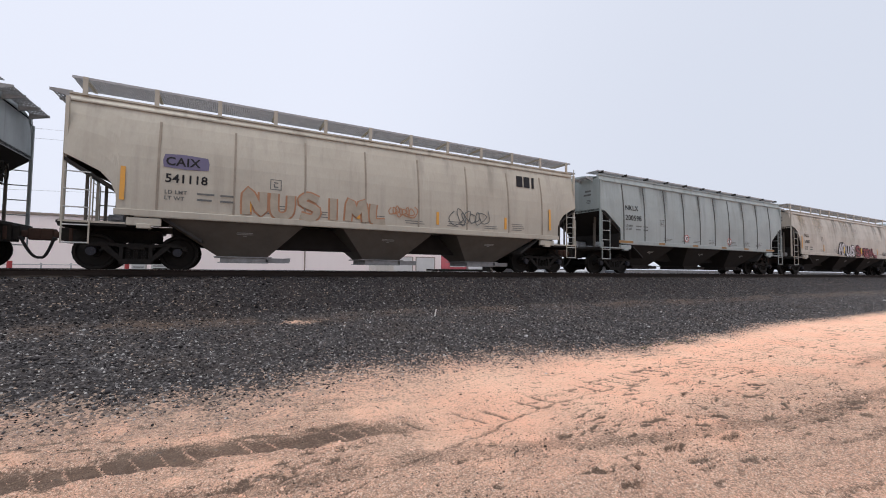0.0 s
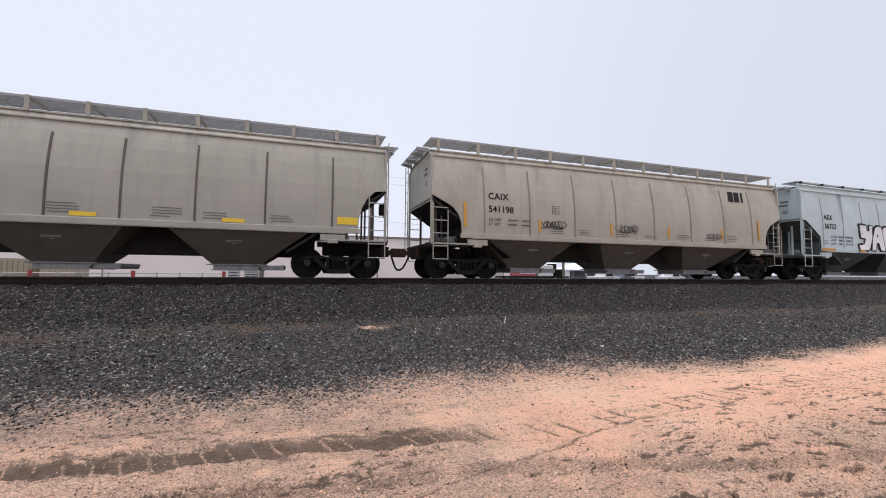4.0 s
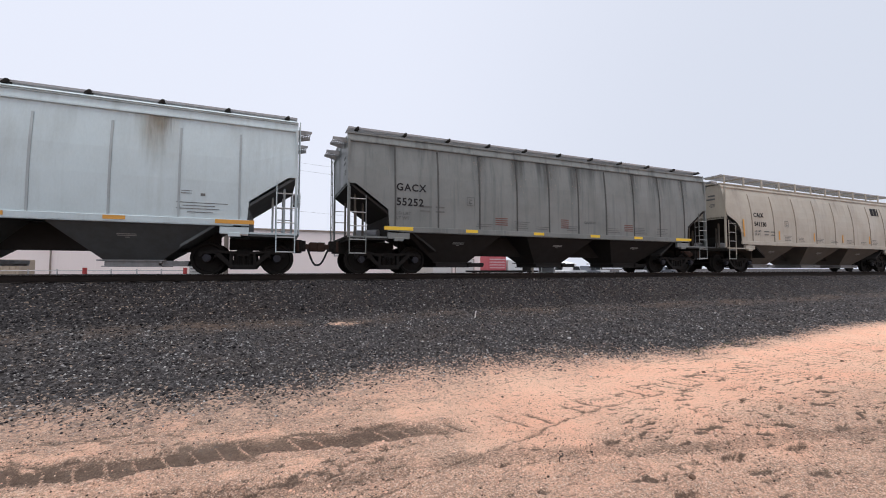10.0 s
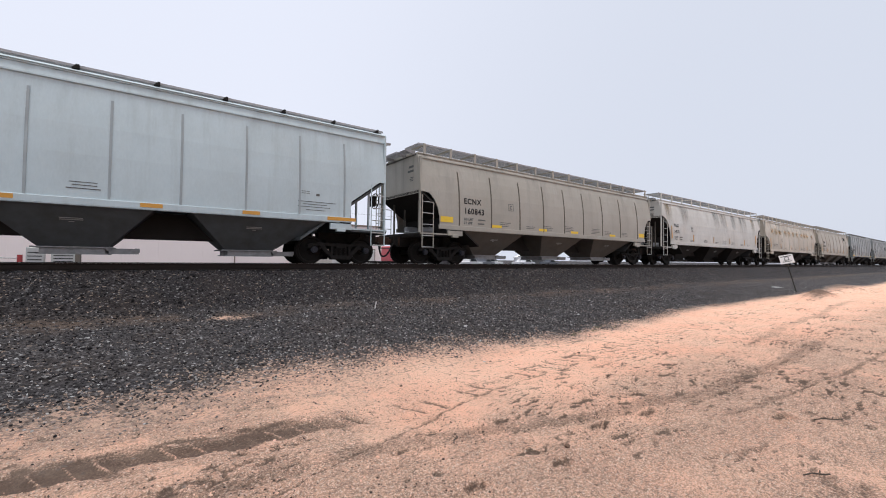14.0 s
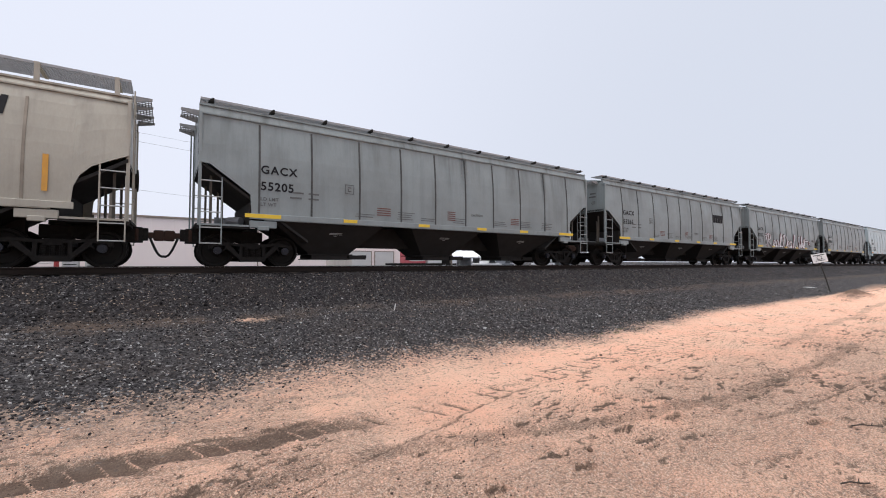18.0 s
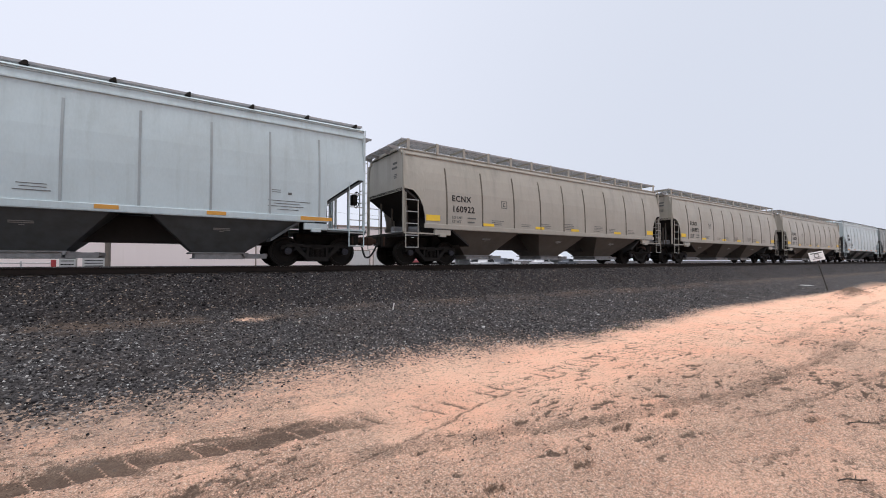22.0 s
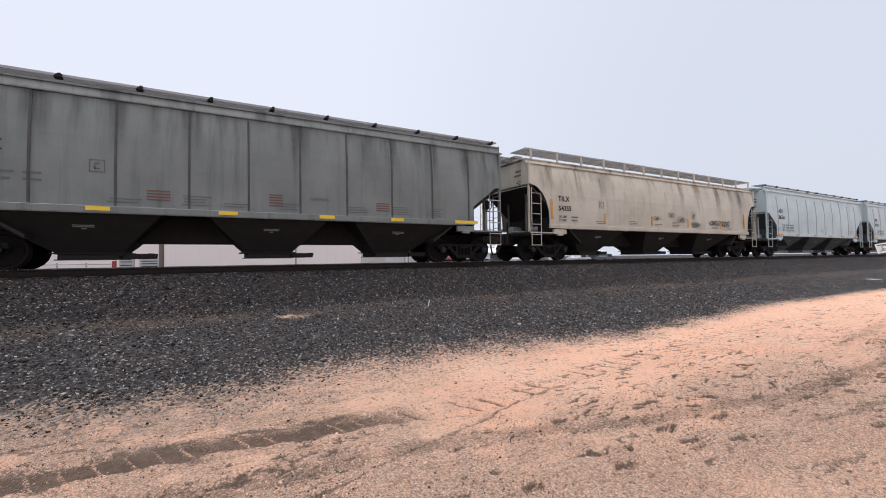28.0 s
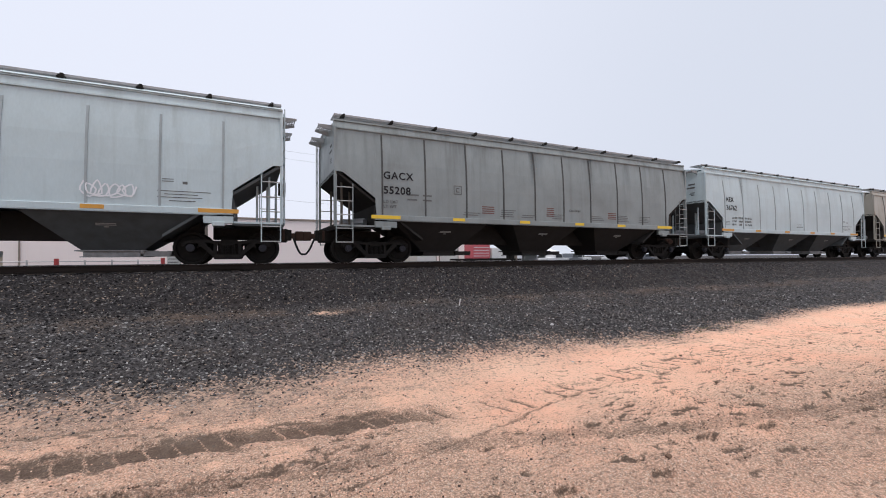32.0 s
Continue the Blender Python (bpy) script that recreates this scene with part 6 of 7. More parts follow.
SCRIPT = {
    "R": (((0.0, 0.55), (0.1, 0.95), (0.5, 1.05), (0.75, 0.85), (0.6, 0.6), (0.3, 0.5), (0.6, 0.3), (0.95, 0.0), (1.2, 0.05)), ((0.4, 1.0), (0.3, 0.5), (0.12, 0.0))),
    "e": (((0.0, 0.2), (0.35, 0.3), (0.45, 0.48), (0.25, 0.55), (0.1, 0.3), (0.2, 0.03), (0.45, 0.03), (0.6, 0.18)),),
    "a": (((0.5, 0.45), (0.3, 0.55), (0.08, 0.3), (0.2, 0.02), (0.45, 0.2), (0.52, 0.5), (0.5, 0.1), (0.65, 0.02), (0.8, 0.15)),),
    "l": (((0.0, 0.15), (0.3, 0.6), (0.48, 1.05), (0.32, 1.1), (0.2, 0.5), (0.25, 0.05), (0.5, 0.1)),),
    "D": (((0.3, 1.0), (0.2, 0.5), (0.1, 0.05)), ((0.0, 0.9), (0.4, 1.05), (0.85, 0.8), (0.85, 0.3), (0.5, 0.0), (0.1, 0.05))),
    "S": (((0.7, 0.9), (0.5, 1.02), (0.25, 0.85), (0.42, 0.55), (0.58, 0.3), (0.4, 0.0), (0.05, 0.1), (-0.1, 0.3)),),
    "h": (((0.0, 0.1), (0.3, 0.6), (0.4, 1.0), (0.28, 1.0), (0.2, 0.0), (0.35, 0.4), (0.5, 0.5), (0.5, 0.1), (0.6, 0.05)),),
    "i": (((0.0, 0.1), (0.15, 0.5), (0.15, 0.05), (0.35, 0.1)), ((0.2, 0.72), (0.24, 0.78))),
    "t": (((0.0, 0.1), (0.28, 0.95), (0.15, 0.1), (0.4, 0.05)), ((-0.1, 0.62), (0.9, 0.7), (1.5, 0.55), (1.4, 0.42), (1.2, 0.5))),
}


def curved(pts, n=5):
    """A smooth line through pts."""
    out = []
    for i in range(len(pts) - 1):
        p0, p1, p2, p3 = (Vector(pts[max(i - 1, 0)]), Vector(pts[i]), Vector(pts[i + 1]), Vector(pts[min(i + 2, len(pts) - 1)]))
        for j in range(n):
            t = j / n
            q = 0.5 * ((2 * p1) + (p2 - p0) * t + (2 * p0 - 5 * p1 + 4 * p2 - p3) * t * t + (3 * p1 - p0 - 3 * p2 + p3) * t ** 3)
            out.append((q.x, q.y))
    return out + [tuple(pts[-1])]


def fat_letters(parent, letters, x0, step, w, h, layers):
    """Letters of thick painted strokes, an outline colour below a narrower fill."""
    for i, strokes in enumerate(letters):
        holder = parent
        for q, (wd, mat) in enumerate(layers):
            bm = bmesh.new()
            for pts in strokes:
                stroke(bm, curved([(px * w, pz * h) for px, pz in pts], 4), wd, -0.022 * q - 0.0013 * (i % 3))
            holder = part("letter" if q == 0 else "fill", bm, mat, parent if q == 0 else holder, at=pose(x0 + i * step, 0, 0) if q == 0 else None)


def build_train():
    first, cars, x = {}, [], 0.0
    for i, (code, mark, number, other, extras) in enumerate(TRAIN):
        k = KINDS[code]
        if code not in first:
            base = hopper_car(code)
            first[code] = base
            plans = []
            car = base
        else:
            car = None
        room = 16.324 if mark == "NKLX" else k["L"]
        cars.append([code, mark, number, other, extras, car, x + room / 2])
        x += room + GAP
    out = []
    for code, mark, number, other, extras, car, mid in cars:
        if car is None:
            car = copy_thing(first[code], pose(mid, TRACK_Y, RAIL_TOP))
        out.append([car, code, mark, number, other, extras, mid])
    for car, code, mark, number, other, extras, mid in out:
        label = WORDS[code][0]
        if other is P_DARK:
            label = "soot-streaked dark grey covered hopper car with ribbed sides"
        elif other is P_PALE:
            label = "long pale grey covered hopper car with arched end openings"
        elif other is P_GREY:
            label = "long weathered grey covered hopper car with arched end openings"
        elif other is P_GREEN:
            label = "grey-green covered hopper car with ribbed sides"
        if extras and any(w in extras for w in ("throwup", "script", "mural", "outline")):
            label = label.replace(" covered", " graffitied covered")
        tagged(car, label, "hopper car", "cars of the freight train")
        car.matrix_basis = pose(mid, TRACK_Y, RAIL_TOP)
        if other:
            old = KINDS[code]["paint"]
            for o in car.children_recursive:
                for sl in o.material_slots:
                    if sl.material is old:
                        sl.link = "OBJECT"
                        sl.material = other
        letter_car(car, code, mark, number, extras)
    for o in bpy.data.objects:
        if o.name.startswith(("stencil", "graffiti_tag", "hatch_cover", "spring_nest", "end_walkway")) and o.parent:
            o["kind"] = "stuff"
    return [(o[0], o[6]) for o in out]


# ---------------------------------------------------------------- beyond the track
def panel_wall():
    """A long low industrial building of pale upright panels, with doors and roof trim."""
    wall_m = plain("pale_pinkish_metal_panel", (0.93, 0.81, 0.775, 1), 0.6, 0, 0.2, 0.6, (0.84, 0.72, 0.685, 1))
    white_m = plain("off_white_door_metal", (0.66, 0.64, 0.62, 1), 0.55, 0, 0.2, 1.0)
    trim_m = plain("brown_roof_trim", (0.30, 0.24, 0.20, 1), 0.6, 0, 0.2, 1.0)
    house = thing("industrial_building", "long low building with pale pinkish metal walls", "building", pose(0, 52, 0.3))
    x0, x1, hgt = -40.5, 27.5, 5.95
    n = 68
    me = mesh_of("wall_panel", finish(box(bmesh.new(), (0, 0, hgt / 2), (0.997, 0.12, hgt)), 0.006), wall_m)
    for i in range(n):
        part("wall_panel", me, None, house, at=pose(x0 + 0.5 + i * (x1 - x0) / n, 0, 0))
    for xx in (x0, x1):
        part("side_wall", box(bmesh.new(), (xx, 10, hgt / 2), (0.15, 20, hgt)), wall_m, house)
    part("rear_wall", box(bmesh.new(), ((x0 + x1) / 2, 20, hgt / 2), (x1 - x0, 0.15, hgt)), wall_m, house)
    b = bmesh.new()
    v = [b.verts.new(p) for p in ((x0 - 0.2, -0.15, hgt), (x1 + 0.2, -0.15, hgt), (x1 + 0.2, 10, hgt + 0.8), (x0 - 0.2, 10, hgt + 0.8), (x1 + 0.2, 20.1, hgt), (x0 - 0.2, 20.1, hgt))]
    b.faces.new(v[:4])
    b.faces.new((v[3], v[2], v[4], v[5]))
    part("roof", b, wall_m, house)
    part("roof_trim", box(bmesh.new(), ((x0 + x1) / 2, -0.14, hgt - 0.1), (x1 - x0 + 0.4, 0.10, 0.2)), trim_m, house)
    for xx in (-4.9, 8.7, 18.5, -20.0, -31.0):
        part("downpipe", rod(bmesh.new(), (xx, -0.14, 0), (xx, -0.14, hgt), 0.07, 8), trim_m, house)
    for xx, w, h in ((19.2, 1.1, 2.2), (21.4, 3.2, 2.6), (25.0, 2.8, 2.6)):
        d = part("door", finish(box(bmesh.new(), (xx, -0.09, h / 2), (w, 0.08, h)), 0.01), white_m, house)
        part("door_frame", prism(bmesh.new(), [(xx - w / 2 - 0.1, 0), (xx - w / 2, 0), (xx - w / 2, h), (xx + w / 2, h), (xx + w / 2, 0), (xx + w / 2 + 0.1, 0), (xx + w / 2 + 0.1, h + 0.1), (xx - w / 2 - 0.1, h + 0.1)], -0.16, -0.07), trim_m, d)


def air_unit(x, y, w, h):
    g = plain("light_grey_cabinet", (0.55, 0.54, 0.52, 1), 0.5, 0.1, 0.2, 2)
    u = thing("cooling_unit", "light grey metal cooling unit on the ground", "cooling unit", pose(x, y, 0.3), "cooling units by the wall")
    part("cabinet", finish(box(bmesh.new(), (0, 0, h / 2 + 0.1), (w, 0.9, h)), 0.03), g, u)
    part("base", box(bmesh.new(), (0, 0, 0.05), (w + 0.1, 1.0, 0.1)), STEEL_DARK, u)
    for i in range(5):
        part("louvre", box(bmesh.new(), (0, -0.46, 0.3 + i * h / 6), (w * 0.8, 0.03, 0.07), (25, 0, 0)), STEEL_DARK, u)


def fence():
    pipe_m = plain("pale_pipe_paint", (0.50, 0.47, 0.46, 1), 0.5, 0.2, 0.2, 3)
    red_m = plain("red_post_paint", (0.42, 0.06, 0.06, 1), 0.5, 0, 0.2, 3)
    f = thing("pipe_fence", "two-rail pale pipe fence with some red posts", "fence", pose(0, 36, 0.3))
    post = mesh_of("post", rod(bmesh.new(), (0, 0, 0), (0, 0, 1.25), 0.05, 8), pipe_m)
    red = mesh_of("post", rod(bmesh.new(), (0, 0, 0), (0, 0, 1.35), 0.13, 10), red_m)
    for i in range(12):
        x = -22.5 + i * 1.5
        part("post", red if i % 4 == 3 else post, None, f, at=pose(x, 0, 0))
    for z in (0.65, 1.15):
        part("rail", rod(bmesh.new(), (-22.5, 0, z), (-6, 0, z), 0.035, 8), pipe_m, f)


def utility_pole(x, y, h, top=True, r=0.15):
    wood = plain("grey_pole_wood", (0.20, 0.17, 0.145, 1), 0.9, 0, 0.4, 3)
    grey = plain("transformer_grey", (0.48, 0.48, 0.49, 1), 0.5, 0.2, 0.2, 3)
    p = thing("utility_pole", "weathered wooden utility pole" + (" with grey transformers" if top else ""), "utility pole", pose(x, y, 0.3), "utility poles")
    part("pole", rod(bmesh.new(), (0, 0, 0), (0, 0, h), r, 10, r * 0.7), wood, p)
    if top:
        part("crossarm", box(bmesh.new(), (0, -0.15, h - 0.5), (1.6, 0.1, 0.12), (0, 0, 35)), wood, p)
        part("crossarm", box(bmesh.new(), (0, -0.15, h - 1.0), (1.3, 0.1, 0.12), (0, 0, 35)), wood, p)
        for i in range(6):
            a = (-0.75 + i * 0.3)
            part("insulator", rod(bmesh.new(), (a * 0.82, a * 0.57 - 0.15, h - 0.44), (a * 0.82 + 0.04 * (i - 3), a * 0.57 - 0.15, h - 0.15), 0.045, 6), STEEL_DARK, p)
        for q, dz in ((-0.42, 0), (0.36, 0.08), (0.0, -0.12)):
            t = part("transformer", rod(bmesh.new(), (q, -0.36, h - 2.75 + dz), (q, -0.36, h - 1.95 + dz), 0.21, 12), grey, p)
            part("bushing", rod(bmesh.new(), (q, -0.36, h - 1.95 + dz), (q, -0.36, h - 1.7 + dz), 0.04, 6), STEEL_DARK, t)


def wires(x, y, z0):
    m = plain("wire", (0.12, 0.12, 0.13, 1), 0.6, 0.2, 0.1, 1)
    w = thing("overhead_wires", "thin overhead wires between utility poles", "wires", pose(x, y, z0))
    for dz, dy in ((0, 0), (-0.5, 0.3), (-3.6, 0.0)):
        for s in (-1, 1):
            pts = [(s * 45 * u, dy, dz + 3.0 * (u * u - u)) for u in [i / 10 for i in range(11)]]
            part("wire", pipe(bmesh.new(), pts, 0.006, 4), m, w)


def pickup(x, y, col, rz, name="pickup_truck", label="parked white pickup truck"):
    body_m = plain("vehicle_paint_" + label.split()[1], col, 0.35, 0, 0.1, 2)
    glass = plain("dark_vehicle_glass", (0.03, 0.035, 0.04, 1), 0.15, 0, 0.1, 2)
    c = thing(name, label, "vehicle", pose(x, y, 0.3, 0, 0, rz), "parked vehicles")
    b = prism(bmesh.new(), [(-2.6, 0.45), (2.6, 0.45), (2.65, 0.95), (1.2, 1.05), (0.75, 1.72), (-0.75, 1.75), (-0.85, 1.08), (-2.6, 1.05)], -0.95, 0.95)
    part("body", finish(b, 0.06), body_m, c)
    part("window", prism(bmesh.new(), [(0.98, 1.10), (0.66, 1.62), (-0.62, 1.64), (-0.68, 1.10)], -0.965, 0.965), glass, c)
    tyre = mesh_of("wheel", rod(bmesh.new(), (0, -0.12, 0), (0, 0.12, 0), 0.38, 14), RUBBER)
    rim = mesh_of("rim", rod(bmesh.new(), (0, -0.13, 0), (0, 0.13, 0), 0.2, 10), GALV)
    for wx in (-1.65, 1.65):
        for wy in (-0.86, 0.86):
            w = part("wheel", tyre, None, c, at=pose(wx, wy, 0.38))
            part("rim", rim, None, w)
    for yy in (-0.7, 0.7):
        part("headlight", finish(box(bmesh.new(), (2.63, yy, 0.82), (0.05, 0.3, 0.16)), 0.01), GALV, c)
    part("bumper", finish(box(bmesh.new(), (2.7, 0, 0.52), (0.12, 1.8, 0.18)), 0.03), GALV, c)


def container(x, y, w, h, col, label, name="storage_container"):
    m = plain("painted_" + name, col, 0.6, 0, 0.25, 1.2)
    c = thing(name, label, "container", pose(x, y, 0.3))
    part("body", finish(box(bmesh.new(), (0, 0, h / 2 + 0.1), (w, 2.4, h)), 0.03), m, c)
    rb = mesh_of("corrugation", box(bmesh.new(), (0, 0, 0), (0.12, 0.05, h - 0.3)), m)
    n = int(w / 0.35)
    for i in range(n):
        part("corrugation", rb, None, c, at=pose(-w / 2 + 0.25 + i * (w - 0.5) / max(n - 1, 1), -1.22, h / 2 + 0.1))
    part("skid", box(bmesh.new(), (0, 0, 0.05), (w, 2.0, 0.1)), STEEL_DARK, c)


def red_trailer(x, y):
    red_m = plain("red_trailer_paint", (0.55, 0.11, 0.13, 1), 0.45, 0, 0.25, 1.5)
    whi = plain("white_trailer_paint", (0.70, 0.69, 0.68, 1), 0.45, 0, 0.15, 1.5)
    c = thing("equipment_trailer", "red equipment body on a dark flatbed trailer", "trailer", pose(x, y, 0.3))
    part("bed", finish(box(bmesh.new(), (0, 0, 0.95), (9.5, 2.3, 0.22)), 0.02), STEEL_DARK, c)
    part("red_body", finish(box(bmesh.new(), (-1.4, 0, 2.0), (2.6, 2.2, 1.9)), 0.08), red_m, c)
    part("white_body", finish(box(bmesh.new(), (1.3, 0, 1.75), (2.2, 2.1, 1.38)), 0.06), whi, c)
    part("frame", box(box(bmesh.new(), (2.8, 0, 1.8), (0.15, 2.0, 1.7)), (3.6, 0, 1.5), (0.9, 1.6, 0.9)), STEEL_DARK, c)
    for i in range(4):
        part("stripe", box(bmesh.new(), (-1.4, -1.11, 1.4 + i * 0.36), (2.2, 0.02, 0.08)), whi, c)
    tyre = mesh_of("wheel", rod(bmesh.new(), (0, -0.15, 0), (0, 0.15, 0), 0.45, 14), RUBBER)
    for wx in (-3.6, -2.6, 3.4):
        for wy in (-1.0, 1.0):
            part("wheel", tyre, None, c, at=pose(wx, wy, 0.45))


def canopy_tent(x, y, w, h):
    """A peaked fabric canopy with walls on three sides, on corner poles."""
    m = plain("white_tent_fabric", (0.78, 0.78, 0.80, 1), 0.7, 0, 0.15, 0.4)
    c = thing("canopy_tent", "white peaked canopy tent in the distant yard", "tent", pose(x, y, 0.3), "canopy tents")
    d, eave = w * 0.8, h * 0.52
    b = bmesh.new()
    frustum(b, (-w / 2 - 0.15, w / 2 + 0.15, d / 2 + 0.15), (-w * 0.22, w * 0.22, d * 0.14), eave, h * 0.80)
    frustum(b, (-w * 0.22, w * 0.22, d * 0.14), (-0.1, 0.1, 0.1), h * 0.80 + 0.004, h)
    part("roof", b, m, c)
    part("valance", box(box(bmesh.new(), (0, -d / 2 - 0.12, eave - 0.12), (w + 0.3, 0.03, 0.24)), (-w / 2 - 0.13, 0, eave - 0.12), (0.03, d + 0.2, 0.24)), m, c)
    for yy, ww in ((d / 2, w * 0.98),):
        part("rear_wall", box(bmesh.new(), (0, yy, eave / 2), (ww, 0.04, eave)), m, c)
    for xx in (-w / 2, w / 2):
        part("side_wall", box(bmesh.new(), (xx * 0.98, 0.3, eave / 2), (0.04, d * 0.8, eave)), m, c)
        part("pole", rod(bmesh.new(), (xx * 0.97, -d / 2, 0), (xx * 0.97, -d / 2, eave), 0.06, 8), GALV, c)


def warning_sign():
    base = (28.75, 6.5)
    s = thing("trackside_sign", "small white sign on a leaning dark metal post", "sign", pose(base[0], base[1], 0.04 + 0.02, -14, 0, 0))
    post_m = plain("dark_post_steel", (0.06, 0.055, 0.05, 1), 0.7, 0.3, 0.3, 6)
    board_m = plain("faded_sign_white", (0.80, 0.79, 0.78, 1), 0.6, 0, 0.4, 5)
    part("post", finish(box(bmesh.new(), (0, 0, 0.86), (0.06, 0.05, 1.75)), 0.006), post_m, s)
    b = part("board", finish(box(bmesh.new(), (0, -0.02, 0.02), (0.62, 0.02, 0.48)), 0.006), board_m, s, at=pose(0, -0.03, 1.85, 0, 0, -62))
    dark = INK_SOFT
    part("print", bars([(-0.2, -0.13, 0.4, 0.035), (-0.24, 0.15, 0.48, 0.05), (-0.14, -0.06, 0.28, 0.03)]), dark, b, at=pose(0, -0.034, 0))
    part("ring", pipe(bmesh.new(), [(0.10 * math.cos(i * 0.5236), -0.036, 0.05 + 0.09 * math.sin(i * 0.5236)) for i in range(13)], 0.014, 5), dark, b)


def litter():
    m = plain("bleached_board", (0.62, 0.61, 0.60, 1), 0.8, 0, 0.3, 6)
    x, y = 31.0, 7.9
    z = float(ground_height(np.array([x]), np.array([y]))[0][0])
    tagged(part("board_scrap", finish(box(bmesh.new(), (0, 0, 0), (1.1, 0.22, 0.04)), 0.006), m, None, at=pose(x, y, z + 0.03, 4, 2, -8)), "bleached board scrap lying on the ballast", "board")
    x, y = 4.95, 9.67
    z = float(ground_height(np.array([x]), np.array([y]))[0][0])
    st = thing("marker_stake", "thin white marker stake in the ballast", "stake", pose(x, y, z - 0.03, 6, 8, 0))
    part("stick", finish(box(bmesh.new(), (0, 0, 0.11), (0.028, 0.02, 0.24)), 0.003), m, st)
    dry = plain("dry_twig_bark", (0.075, 0.06, 0.05, 1), 0.9, 0, 0.4, 20)
    for x, y, ln, rz in ((4.26, 0.85, 0.22, -35), (5.84, 1.07, 0.30, -38), (2.35, 2.95, 0.16, 40)):
        z = float(ground_height(np.array([x]), np.array([y]))[0][0])
        tw = thing("twig", "thin dry twig lying on the sand", "twig", pose(x, y, z + 0.012, 0, 0, rz), "dry twigs")
        part("stem", pipe(bmesh.new(), [(-ln / 2, 0, 0), (-ln * 0.15, 0.012, 0.008), (ln * 0.2, -0.006, 0.006), (ln / 2, 0.01, 0)], 0.006, 5), dry, tw)
        part("side_shoot", rod(bmesh.new(), (ln * 0.1, 0, 0.005), (ln * 0.28, 0.045, 0.012), 0.004, 5), dry, tw)
    leaf_m = plain("dull_green_weed", (0.13, 0.13, 0.07, 1), 0.8, 0, 0.6, 30, (0.22, 0.17, 0.10, 1))
    rw = random.Random(12)
    for x, y in ((8.2, 5.75), (8.6, 5.6), (9.1, 5.85), (7.7, 5.55), (9.6, 5.7), (10.4, 5.9)):
        z = float(ground_height(np.array([x]), np.array([y]))[0][0])
        b = bmesh.new()
        for q in range(22):
            a, ln, ox, oy = rw.uniform(0, 6.28), rw.uniform(0.02, 0.055), rw.gauss(0, 0.07), rw.gauss(0, 0.03)
            dx, dy, wd = math.cos(a) * ln * 0.8, math.sin(a) * ln * 0.8, rw.uniform(0.004, 0.009)
            v = [b.verts.new(p) for p in ((ox - wd, oy, 0), (ox + wd, oy, 0), (ox + dx * 0.5 + wd, oy + dy * 0.5, ln * 0.7), (ox + dx * 0.5 - wd, oy + dy * 0.5, ln * 0.7), (ox + dx, oy + dy, ln * 0.8))]
            b.faces.new(v[:4])
            b.faces.new((v[3], v[2], v[4]))
        tagged(part("weed_tuft", b, leaf_m, None, at=pose(x, y, z - 0.004)), "small dull green weed at the edge of the ballast", "weed", "weeds by the ballast")
    r = random.Random(9)
    clod_m = plain("damp_soil_clod", (0.15, 0.095, 0.07, 1), 0.95, 0, 0.5, 20)
    for i, (x, y) in enumerate(((5.45, 3.35), (2.75, 4.6), (7.4, 3.6), (9.5, 4.1), (3.1, 2.3), (6.4, 4.5), (1.1, 3.1), (8.8, 2.9), (4.6, 4.9), (11.5, 3.7))):
        b = bmesh.new()
        bmesh.ops.create_icosphere(b, subdivisions=2, radius=0.024 * r.uniform(0.7, 1.3))
        for v in b.verts:
            v.co *= r.uniform(0.75, 1.2)
            v.co.z *= 0.6
        z = float(ground_height(np.array([x]), np.array([y]))[0][0])
        ob = part("soil_clod", b, clod_m, None, at=pose(x, y, z + 0.008))
        tagged(ob, "dark damp clod of soil on the sand", "clod", "clods on the sand")


build_ground()
build_track()
panel_wall()
for ax, ay, aw, ah in ((-7.2, 49, 1.1, 1.9), (-5.4, 49, 1.6, 1.5)):
    air_unit(ax, ay, aw, ah)
fence()
utility_pole(-2.92, 32, 10.2)
utility_pole(31.5, 45, 9.0, False, 0.2)
utility_pole(-32.0, 40, 9.0, False, 0.2)
wires(-2.92, 31.7, 9.7)
container(-19.6, 44, 2.4, 1.9, (0.46, 0.37, 0.28, 1), "tan storage box in the yard", "storage_box")
container(-22.6, 44, 2.6, 2.2, (0.40, 0.33, 0.24, 1), "dull tan storage box in the yard", "storage_box")
container(-26.5, 44, 3.6, 1.7, (0.07, 0.09, 0.065, 1), "dark green storage container on skids")
container(16.4, 46, 2.2, 1.9, (0.62, 0.57, 0.52, 1), "pale storage box by the building", "storage_box")
red_trailer(27.6, 46)
pickup(42, 50, (0.60, 0.60, 0.61, 1), 12)
pickup(52, 56, (0.62, 0.62, 0.62, 1), 172)
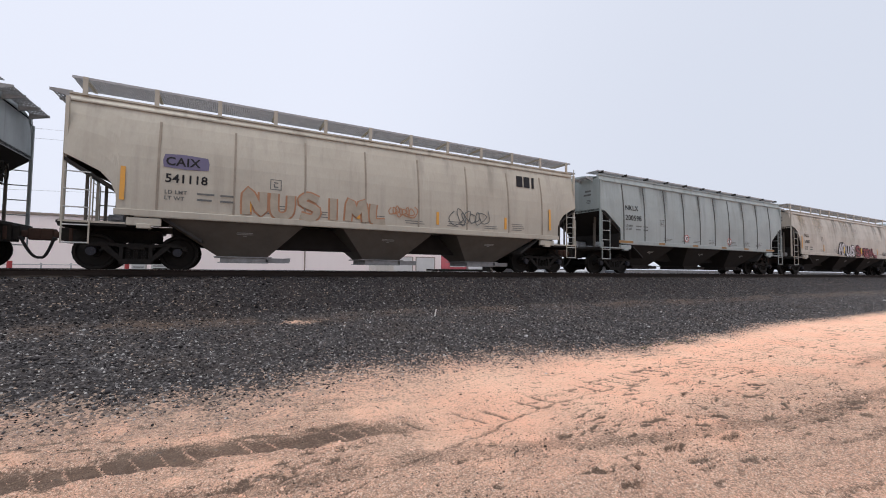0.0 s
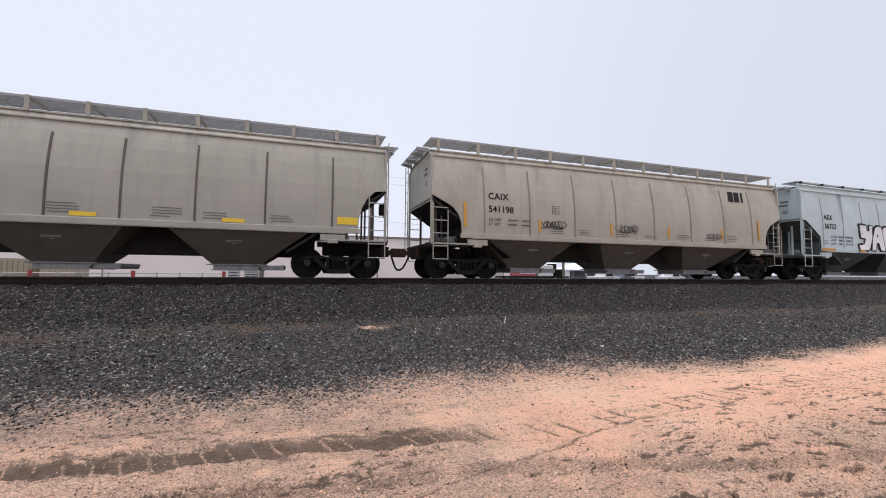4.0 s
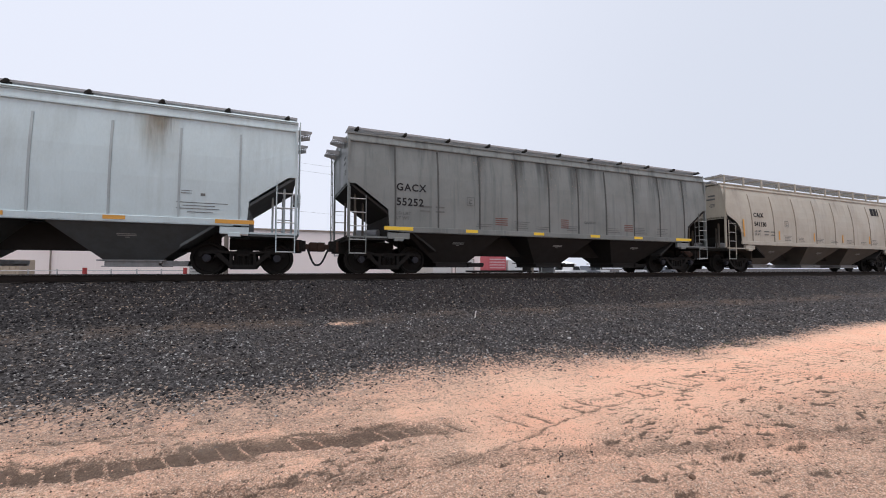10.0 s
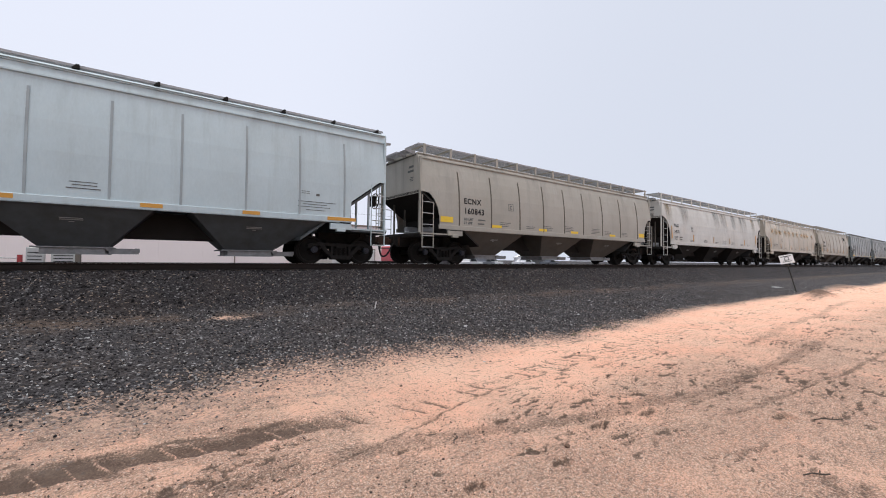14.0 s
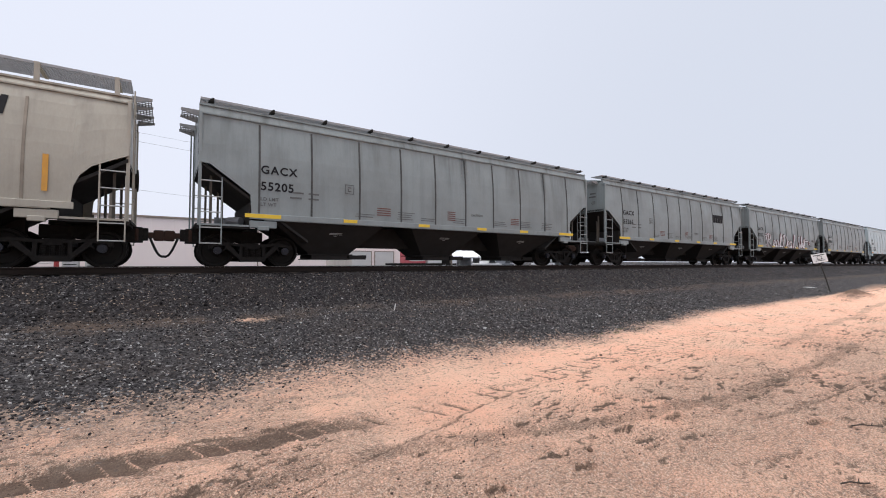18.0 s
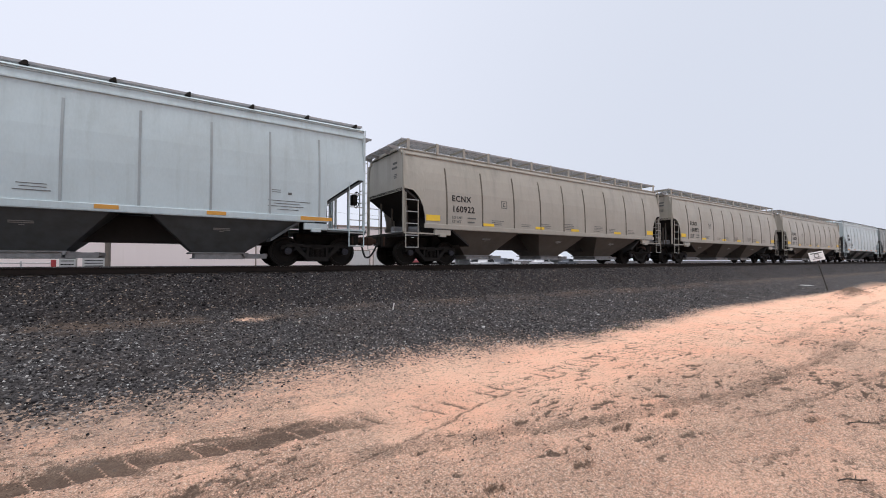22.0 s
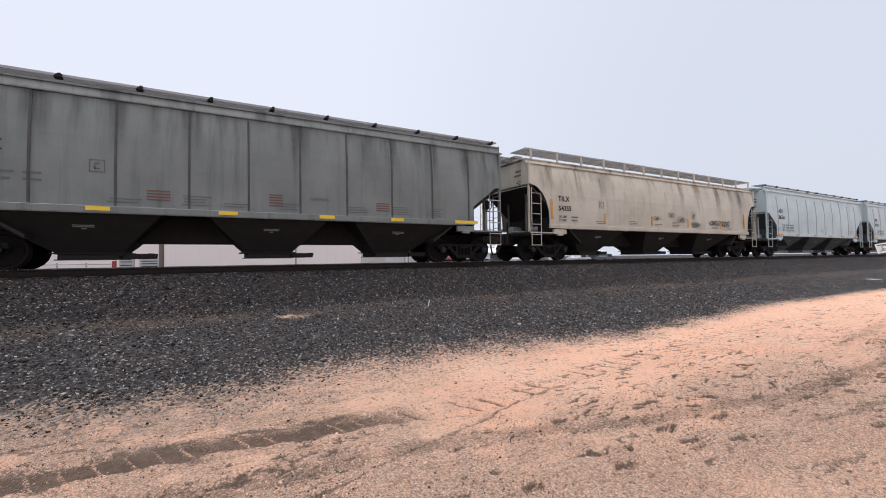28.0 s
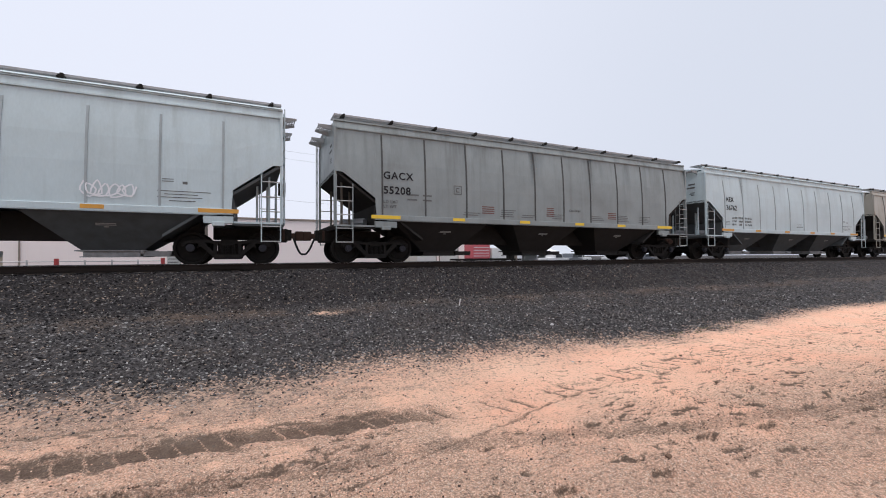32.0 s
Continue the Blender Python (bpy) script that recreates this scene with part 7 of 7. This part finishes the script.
pickup(47, 52, (0.12, 0.13, 0.15, 1), 20, label="parked dark pickup truck")
pickup(66, 60, (0.58, 0.58, 0.6, 1), 5)
pickup(-33, 46, (0.58, 0.58, 0.6, 1), 5)
pickup(58, 62, (0.60, 0.60, 0.62, 1), 8)
pickup(72, 66, (0.66, 0.66, 0.66, 1), 176)
pickup(79, 64, (0.10, 0.11, 0.13, 1), 4, label="parked dark pickup truck")
canopy_tent(62, 82, 10, 4.6)
canopy_tent(86, 76, 7, 4.3)
warning_sign()
litter()
CARS = build_train()
build_stones()


# how far the train's leading end has run to the left of the origin: seconds, metres
RUN = ((0.0, 23.02), (1.0, 43.82), (2.0, 65.34), (3.5, 96.71), (5.0, 128.11), (6.0, 149.45), (7.0, 170.07), (8.0, 191.15), (9.0, 212.02), (10.0, 232.94), (11.0, 253.88), (12.0, 274.58), (13.0, 295.50), (14.0, 316.35), (15.5, 347.12), (17.0, 378.01), (18.0, 398.67), (19.0, 418.95), (20.0, 439.60), (21.0, 460.54), (22.0, 480.79), (23.0, 501.27), (24.0, 521.70), (25.5, 552.28), (27.0, 582.83), (28.0, 603.09), (29.0, 623.76), (30.0, 644.13), (31.0, 664.03), (32.0, 684.47))


def rolled(t):
    """The even run of the wheels."""
    return 22.8637 + 21.14118 * t + -0.010517 * t ** 2 + -0.0003531 * t ** 3 + 0.00000711 * t ** 4


def motions():
    for car, mid in CARS:
        walk(car, [(t, pose(mid - s, TRACK_Y, RAIL_TOP)) for t, s in RUN])
    lead = {}
    for car, mid in CARS:
        for o in car.children_recursive:
            if not o.name.startswith("wheelset"):
                continue
            kind = "front" if o.name.startswith("wheelset_front") else "rear"
            if kind not in lead:
                x = -0.90 if kind == "front" else 0.90
                walk(o, [(i / 30, pose(x, 0, 0.457, 0, -math.degrees(rolled(i / 30) / 0.457) % 360, 0)) for i in range(961)])
                lead[kind] = o.animation_data
            else:
                o.rotation_mode = "QUATERNION"
                o.animation_data_create()
                o.animation_data.action = lead[kind].action
                o.animation_data.action_slot = lead[kind].action_slot


motions()
